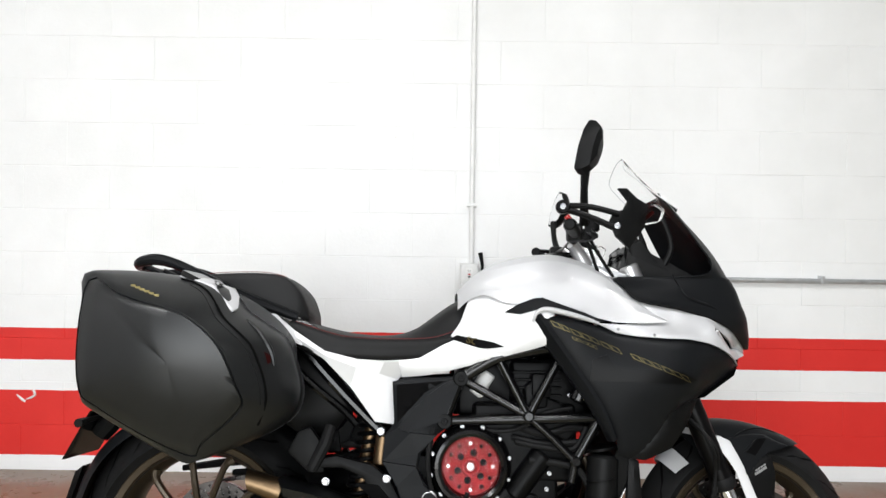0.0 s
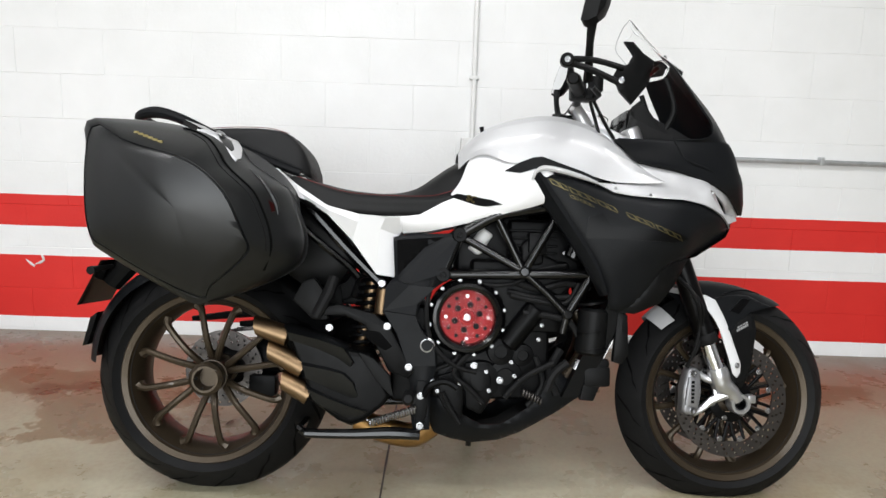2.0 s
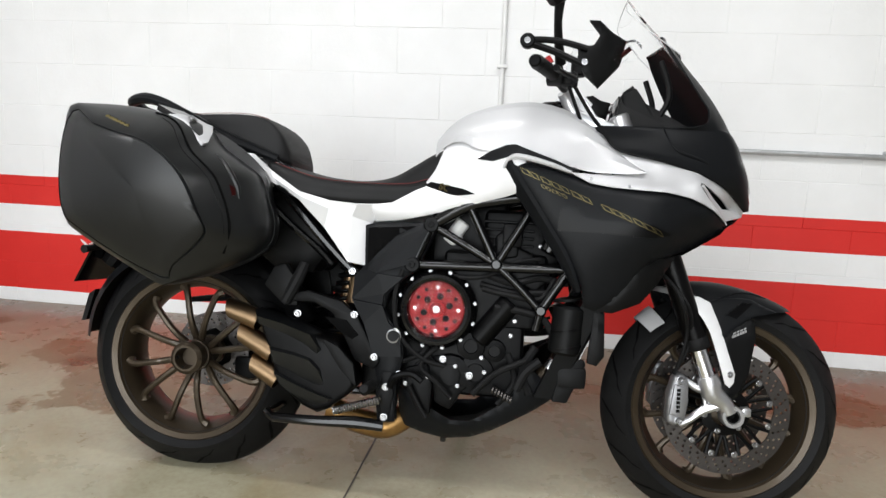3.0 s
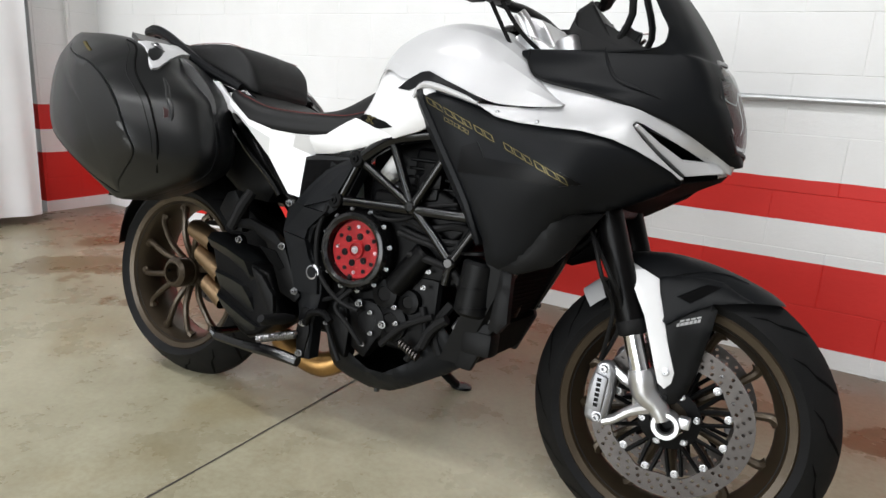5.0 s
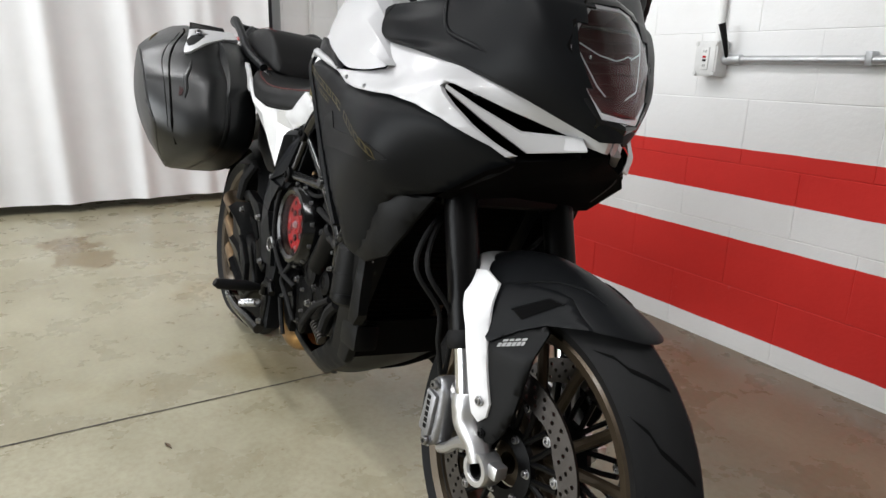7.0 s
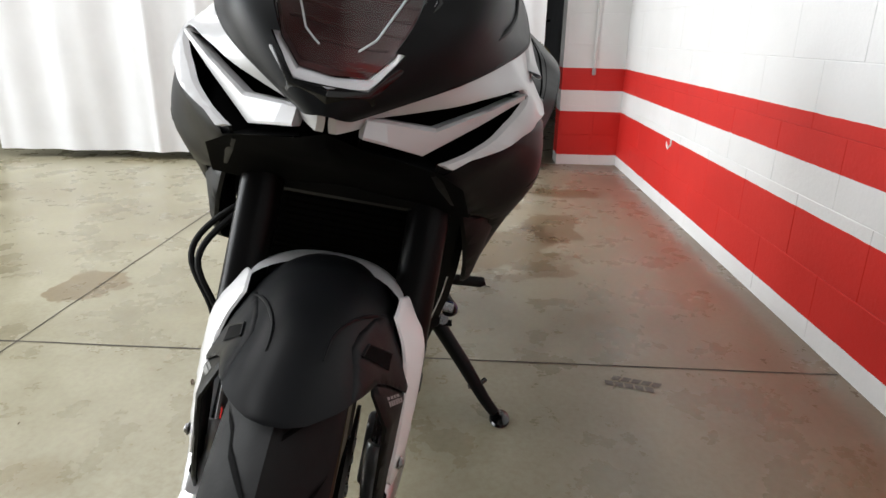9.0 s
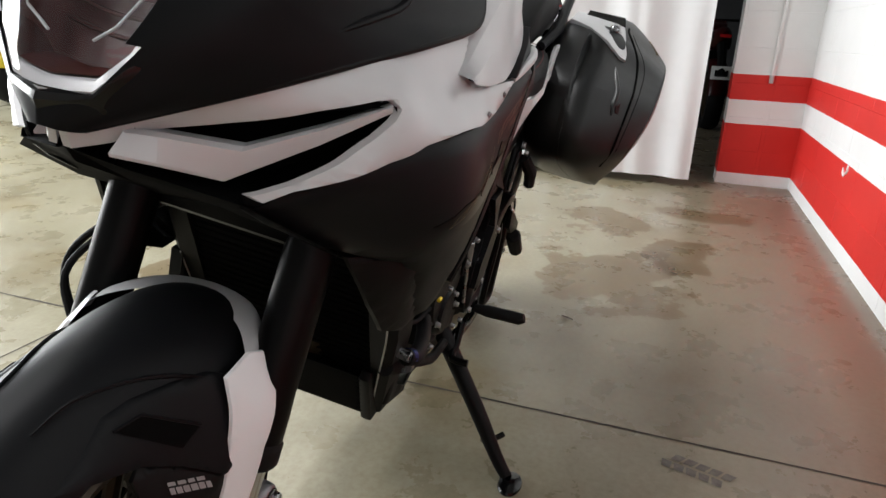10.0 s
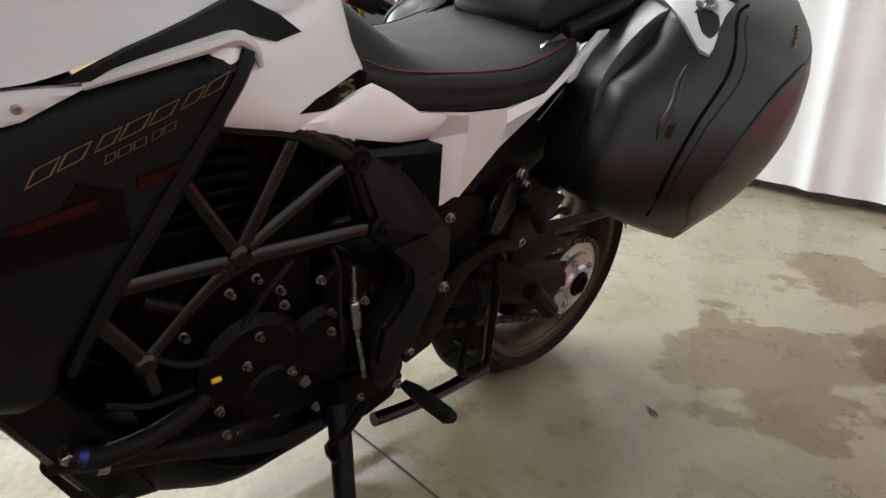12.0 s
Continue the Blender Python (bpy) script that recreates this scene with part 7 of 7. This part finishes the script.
both("rear_indicator", lambda: tube([(-0.29, 0.04, 0.61), (-0.30, 0.09, 0.605), (-0.305, 0.13, 0.60)], [0.006, 0.008, 0.012], 8, 3), "rubber", bike, "slim black rear indicator")

# handlebar area (turns with the steering) --------------------------------
for s in (1, -1):
    bp("clip_on_riser", tube([(1.03, s * 0.05, 1.03), (1.005, s * 0.06, 1.075), (0.99, s * 0.07, 1.095)], [0.024, 0.018, 0.017], 12, 3), "alu", bike, "cast aluminium bar riser", "bar")
    bp("fork_cap", rod(along(0.98, s * 0.105), along(1.03, s * 0.105), 0.026, seg=18, bev=0.004), "alu", bike, "aluminium fork cap", "bar")
    grip = bp("grip", tube([(0.972, s * 0.27, 1.10), (0.945, s * 0.40, 1.095)], 0.0165, 14), "rubber", bike, "black rubber handlebar grip", "bar")
    bp("bar_end", rod((0.945, s * 0.40, 1.095), (0.940, s * 0.425, 1.094), 0.017, 0.014, 14, 0.003), "engine", grip, "", "bar")
    bp("switch_housing", box(0.955, 0.995, s * 0.235 - 0.022, s * 0.235 + 0.022, 1.08, 1.125, 0.008), "plastic", bike, "black switch housing", "bar")
    bp("master_cylinder", box(0.99, 1.03, s * 0.20 - 0.03, s * 0.20 + 0.03, 1.085, 1.115, 0.008), "engine", bike, "black master cylinder", "bar")
    bp("lever", tube([(1.015, s * 0.21, 1.095), (1.025, s * 0.26, 1.09), (0.995, s * 0.36, 1.085), (0.985, s * 0.40, 1.085)], [0.008, 0.007, 0.006, 0.008], 8, 4), "engine", bike, "black hand lever", "bar")
    guard = bp("hand_guard", tube([(0.922, s * 0.43, 1.130), (0.980, s * 0.435, 1.110), (1.040, s * 0.43, 1.084)], 0.0075, 8, 3), "engine", bike, "black openwork hand guard", "bar")
    bp("guard_bar", tube([(0.922, s * 0.43, 1.136), (0.985, s * 0.435, 1.132), (1.050, s * 0.43, 1.116)], 0.007, 8, 3), "engine", guard, "", "bar")
    bp("guard_end", rod((0.924, s * 0.422, 1.132), (0.924, s * 0.442, 1.132), 0.016, seg=18, bev=0.003), "engine", guard, "", "bar")
    bp("guard_wing", panel([(1.050, 1.176), (1.072, 1.178), (1.099, 1.158), (1.130, 1.146), (1.118, 1.093), (1.075, 1.040), (1.044, 1.066), (1.029, 1.101), (1.040, 1.122), (1.062, 1.128), (1.074, 1.150)], field([(1.03, 1.1, 0.43), (1.07, 1.15, 0.42), (1.12, 1.13, 0.385), (1.06, 1.07, 0.42), (1.11, 1.09, 0.39)]), 0.012, s, 0.015, 0, 0.004), "plastic", guard, "black wing of the hand guard", "bar")
    bp("indicator_lens", plate([(1.093, 1.096), (1.125, 1.142), (1.146, 1.146), (1.163, 1.132), (1.153, 1.106)], s * 0.355, s * 0.400, 0.008), "glass", guard, "clear indicator lens", "bar")
    bp("indicator_bulb", tube([(1.118, s * 0.378, 1.112), (1.138, s * 0.378, 1.130)], 0.005, 8), "decal_red", guard, "", "bar")
    bp("guard_bolt", bolt((0.924, s * 0.442, 1.132), (0, s, 0), 0.005, 0.003), "bolt", guard, "", "bar")
    bp("guard_bolt", bolt((1.045, s * 0.436, 1.088), (0, s, 0), 0.005, 0.004), "bolt", guard, "", "bar")
    stalk = bp("mirror_stalk", tube([(0.990, s * 0.31, 1.115), (0.985, s * 0.345, 1.150), (0.982, s * 0.372, 1.190), (0.984, s * 0.385, 1.232)], [0.013, 0.010, 0.009, 0.012], 10, 3), "plastic", bike, "black mirror stalk", "bar")
    fc, fn = Vector((0.990 + 0.008 * s, s * 0.398, 1.283)), Vector((0.86, s * 0.46, -0.20)).normalized()
    fu = (Vector((0.34, 0, 1)) - fn * fn.dot(Vector((0.34, 0, 1)))).normalized()
    fs = fu.cross(fn)
    def oval(sc, d):
        return [fc + fn * d + fu * v * sc - fs * s * u * sc for u, v in ((-0.028, -0.066), (0.002, -0.070), (0.034, -0.042), (0.046, -0.006), (0.040, 0.030), (0.014, 0.060), (-0.008, 0.064), (-0.026, 0.034), (-0.034, -0.010))]
    mh = bp("mirror_head", loft([oval(0.90, -0.001), oval(0.97, -0.003), oval(1.0, 0.004), oval(0.97, 0.016), oval(0.78, 0.030), oval(0.35, 0.038)], True, True), "plastic", stalk, "black angular mirror housing", "bar", 24)
    bp("mirror_glass", loft([oval(0.88, -0.0015), oval(0.88, -0.004), oval(0.02, -0.005)], True, True), "mirror", mh, "mirror glass", "bar")
bp("handlebar", tube([(0.945, -0.40, 1.095), (0.972, -0.27, 1.10), (0.99, -0.12, 1.10), (0.995, -0.05, 1.105), (0.995, 0.05, 1.105), (0.99, 0.12, 1.10), (0.972, 0.27, 1.10), (0.945, 0.40, 1.095)], 0.011, 12, 4), "engine", bike, "black handlebar", "bar")
bp("top_yoke", plate([(0.985, 1.068), (1.015, 1.090), (1.052, 1.080), (1.095, 1.018), (1.130, 1.000), (1.075, 1.008), (1.030, 1.040)], -0.062, 0.062, 0.008, 3), "alu", bike, "cast aluminium bar clamp", "bar")
bp("yoke_arm", plate([(1.00, 1.012), (1.04, 1.040), (1.09, 1.022), (1.13, 1.003), (1.12, 0.985), (1.03, 0.998)], -0.135, 0.135, 0.008, 3), "alu", bike, "cast aluminium top yoke", "bar")
bp("bottom_yoke", box(1.195, 1.275, -0.135, 0.135, 0.665, 0.715, 0.014, 3), "engine", bike, "black bottom yoke", "bar")
bp("ignition", rod((1.03, 0, 1.03), (1.025, 0, 1.062), 0.020, seg=18, bev=0.004), "engine", bike, "black ignition lock", "bar")
bp("fluid_reservoir", rod((1.03, -0.17, 1.115), (1.03, -0.17, 1.155), 0.020, seg=18, bev=0.004), "plastic", bike, "black brake fluid reservoir", "bar")
bp("red_adjuster", rod((0.965, -0.245, 1.13), (0.955, -0.245, 1.145), 0.008, seg=12), "redplastic", bike, "small red switch", "bar")
for pts in ([(1.02, -0.20, 1.09), (1.06, -0.17, 1.03), (1.10, -0.12, 0.99), (1.14, -0.09, 0.96)], [(1.01, -0.22, 1.08), (1.04, -0.18, 1.01), (1.06, -0.15, 0.97), (1.10, -0.10, 0.93)], [(1.02, 0.20, 1.09), (1.06, 0.17, 1.03), (1.10, 0.12, 0.99), (1.14, 0.09, 0.96)], [(0.99, 0.18, 1.09), (1.07, 0.10, 1.06), (1.12, 0.04, 1.0)]):
    bp("control_cable", tube(pts, 0.0045, 8, 5), "rubber", bike, "black control cable", "bar")

# ---- things on the wall ----
pipe = thing("wall_conduit", pose(1.325, WALL_Y - 0.004, 0), "white painted vertical conduit on the block wall", "conduit")
part("pipe", rod((0, -0.014, 1.0), (0, -0.014, 3.58), 0.011, seg=14), M["paintedpipe"], pipe)
for z in (1.272, 2.4):
    part("clip", box(-0.022, 0.022, -0.027, 0.002, z - 0.008, z + 0.008, 0.003), M["paintedpipe"], pipe)
sw = thing("switch_box", pose(1.315, WALL_Y - 0.004, 0.945), "white steel switch box with a black hand lever", "switch box")
part("body", box(-0.042, 0.042, -0.055, 0.002, -0.055, 0.055, 0.006), M["boxgrey"], sw)
part("cover", box(-0.036, 0.036, -0.058, -0.054, -0.048, 0.048, 0.002), M["boxgrey"], sw)
face = part("socket_face", box(-0.015, 0.015, -0.0615, -0.0575, -0.034, 0.034, 0.002), M["whiteplastic"], sw, "white socket face with a red button")
part("button", box(-0.006, 0.006, -0.0640, -0.0610, 0.002, 0.009, 0.001), M["redplastic"], face, "small red button")
part("button", box(-0.006, 0.006, -0.0640, -0.0610, -0.009, -0.002, 0.001), M["engine"], face, "small black button")
for dz in (-0.022, 0.022):
    for dx in (-0.004, 0.004):
        part("pin_slot", box(dx - 0.001, dx + 0.001, -0.0620, -0.0612, dz - 0.004, dz + 0.004, 0), M["engine"], face)
for dx in (-0.034, 0.034):
    for dz in (-0.046, 0.046):
        part("ear", rod((dx, -0.050, dz), (dx, -0.060, dz), 0.007, seg=10, bev=0.001), M["boxgrey"], sw)
part("lever", tube([(0.058, -0.030, 0.005), (0.060, -0.050, 0.050), (0.050, -0.062, 0.105)], [0.005, 0.008, 0.011], 10, 3), M["rubber"], sw, "black hand lever")
hc = thing("horizontal_conduit", pose(0, WALL_Y - 0.004, 0.943), "galvanised conduit running along the wall", "conduit")
part("pipe", rod((1.357, -0.018, 0), (6.9, -0.018, -0.01), 0.012, seg=14), M["galv"], hc)
part("coupling", rod((1.357, -0.018, 0), (1.42, -0.018, 0), 0.016, seg=14, bev=0.002), M["galv"], hc)
for x in (1.80, 2.957, 4.2):
    part("strap", box(x - 0.009, x + 0.009, -0.033, 0.002, -0.016, 0.022, 0.003), M["galv"], hc)
ec = thing("end_conduit", pose(END_X + 0.004, 0.895, 0), "white painted conduit ending above the red band", "conduit")
part("pipe", rod((0.014, 0, 0.64), (0.014, 0, 3.58), 0.010, seg=12), M["paintedpipe"], ec)
part("end", rod((0.014, 0, 0.625), (0.014, 0, 0.67), 0.013, seg=12, bev=0.002), M["galv"], ec)

mark = bmesh.new()
for a, b in (((-0.802, 0.354), (-0.761, 0.321)), ((-0.757, 0.332), (-0.712, 0.356)), ((-0.716, 0.352), (-0.723, 0.376))):
    add(mark, tube([(a[0], WALL_Y - 0.004, a[1]), ((a[0] + b[0]) / 2 + 0.003, WALL_Y - 0.005, (a[1] + b[1]) / 2 - 0.003), (b[0], WALL_Y - 0.004, b[1])], [0.002, 0.006, 0.005], 8, 3))
tagged(part("paint_mark", mark, M["whiteplastic"], None, "small white chip in the wall's red paint", 40), category="paint mark", kind="structure")

# ---- small litter on the floor ----
def leaf(x, y, s, turn, label):
    ob = part("dry_leaf", loft([[(u * s, w * s * 0.3 * j, 0.002 + s * 0.12 * abs(j) + 0.03 * s * math.sin(u * 5)) for j in (-1, 0, 1)] for u, w in ((-1, 0.1), (-0.5, 0.8), (0, 1), (0.6, 0.6), (1, 0.05))]), M["leaf"], None, label)
    ob.matrix_world = pose(x, y, 0.001, 0, 0, turn)
    return tagged(ob, category="leaf")


for x, y, s, a in ((1.238, -0.635, 0.016, 20), (0.493, 0.135, 0.020, 70), (0.419, 0.582, 0.008, 0), (-0.646, 0.836, 0.010, 40), (1.927, 0.933, 0.008, 10), (0.30, 0.05, 0.010, 130), (0.75, 0.35, 0.006, 60), (1.45, -0.95, 0.007, 15)):
    leaf(x, y, s, a, "small dry brown leaf on the concrete")

tp = bmesh.new()
for k in range(5):
    for side in (1, -1):
        x, y = 1.090 + 0.026 * k + (0.010 if side > 0 else 0), 0.505 + side * 0.016
        add(tp, loft([[(x, y - 0.012, 0.0016), (x + 0.019, y - 0.012, 0.0016)], [(x + 0.006 * side, y + 0.012, 0.0016), (x + 0.022 + 0.006 * side, y + 0.012, 0.0016)]]))
tp.transform(pose(1.147, 0.505, 0, 0, 0, 74) @ pose(-1.147, -0.505, 0))
tagged(part("tyre_print", tp, M["tyre_print"], None, "faint grey tyre tread print on the concrete", 0), category="floor mark", kind="structure")

# ---- shop beyond the curtain: parked motorcycles in the dark ----
def parked(m, label, paint, lamp):
    """A plain parked motorcycle seen far off, from its rear quarter."""
    t = thing("parked_motorcycle", m, label, "motorcycle", "parked motorcycles behind the curtain")
    for x, r in ((0, 0.32), (1.45, 0.30)):
        w = part("wheel", turned([(0.215, -0.05), (0.235, -0.075), (r - 0.02, -0.075), (r, -0.03), (r, 0.03), (r - 0.02, 0.075), (0.235, 0.075), (0.215, 0.05)], (x, 0, r), 36), M["rubber"], t)
        part("rim", turned([(0.235, -0.06), (0.215, -0.055), (0.20, 0), (0.215, 0.055), (0.235, 0.06)], (x, 0, r), 36), M["bronze"], w)
        for k in range(5):
            a = 2 * math.pi * k / 5
            part("spoke", tube([(x, 0, r), (x + 0.2 * math.cos(a), 0, r + 0.2 * math.sin(a))], 0.014, 6), M["engine"], w)
    for x, r in ((0, 0.345), (1.45, 0.325)):
        arch = [[(x + (r + dr) * math.cos(radians(a)), dy, r - 0.025 + (r + dr) * math.sin(radians(a))) for dy, dr in ((-0.085, -0.03), (-0.06, 0.006), (0, 0.014), (0.06, 0.006), (0.085, -0.03))] for a in range(30, 176, 12)]
        part("mudguard", loft(arch), M[paint], t, "", 60)
    part("tank", cushion([(0.55, 0.86, 0.78, 0.09), (0.65, 0.98, 0.78, 0.13), (0.85, 1.02, 0.78, 0.16), (1.02, 0.98, 0.80, 0.14), (1.1, 0.92, 0.84, 0.10)]), M[paint], t, "", 60)
    part("seat", cushion([(-0.1, 0.93, 0.88, 0.06), (0.1, 0.90, 0.84, 0.11), (0.35, 0.82, 0.76, 0.14), (0.55, 0.84, 0.78, 0.11)]), M["seat"], t, "", 60)
    part("engine", box(0.48, 0.98, -0.15, 0.15, 0.22, 0.74, 0.04), M["engine"], t)
    part("fairing", cushion([(1.0, 1.02, 0.62, 0.17), (1.2, 1.06, 0.70, 0.16), (1.38, 0.95, 0.78, 0.09)]), M[paint], t, "", 60)
    part("tail", tube([(0.12, 0, 0.86), (-0.12, 0, 0.90), (-0.24, 0, 0.90)], [0.10, 0.07, 0.03], 10, 3), M[paint], t)
    part("mudguard", tube([(-0.12, 0, 0.80), (-0.26, 0, 0.66), (-0.33, 0, 0.52)], [0.05, 0.04, 0.06], 8, 3), M["plastic"], t)
    part("tail_lamp", box(-0.265, -0.235, -0.05, 0.05, 0.87, 0.90, 0.006), M[lamp], t, "red tail lamp")
    pl = part("number_plate", box(-0.345, -0.338, -0.09, 0.09, 0.50, 0.62, 0.003), M["whiteplastic"], t, "white number plate")
    for k in range(4):
        part("plate_bar", box(-0.348, -0.344, -0.06 + k * 0.032, -0.04 + k * 0.032, 0.53, 0.585, 0), M["plastic"], pl)
    part("fork", tube([(1.45, 0.1, 0.3), (1.2, 0.1, 0.95)], 0.025, 8), M["chrome"], t)
    part("handlebar", tube([(1.05, -0.36, 1.05), (1.13, 0, 1.05), (1.05, 0.36, 1.05)], 0.014, 8, 3), M["engine"], t)
    part("exhaust", tube([(0.5, -0.17, 0.3), (0.1, -0.19, 0.38), (-0.12, -0.19, 0.46)], [0.04, 0.06, 0.06], 12, 3), M["engine"], t)
    return t


parked(pose(-1.78, -4.10, 0, 0, 0, 190), "black motorcycle parked beyond the curtain, seen from behind", "matt", "redplastic")
parked(pose(-3.4, -5.35, 0, 0, 0, 178), "dark motorcycle parked further back in the shop", "gloss", "redplastic")
parked(pose(-2.38, -5.85, 0, 0, 0, 215), "yellow and white motorcycle parked in the shop", "yellow", "redplastic")
parked(pose(-4.6, 0.72, 0, 0, 0, 185), "dark red motorcycle half hidden behind the wall's end", "decal_red", "redplastic")
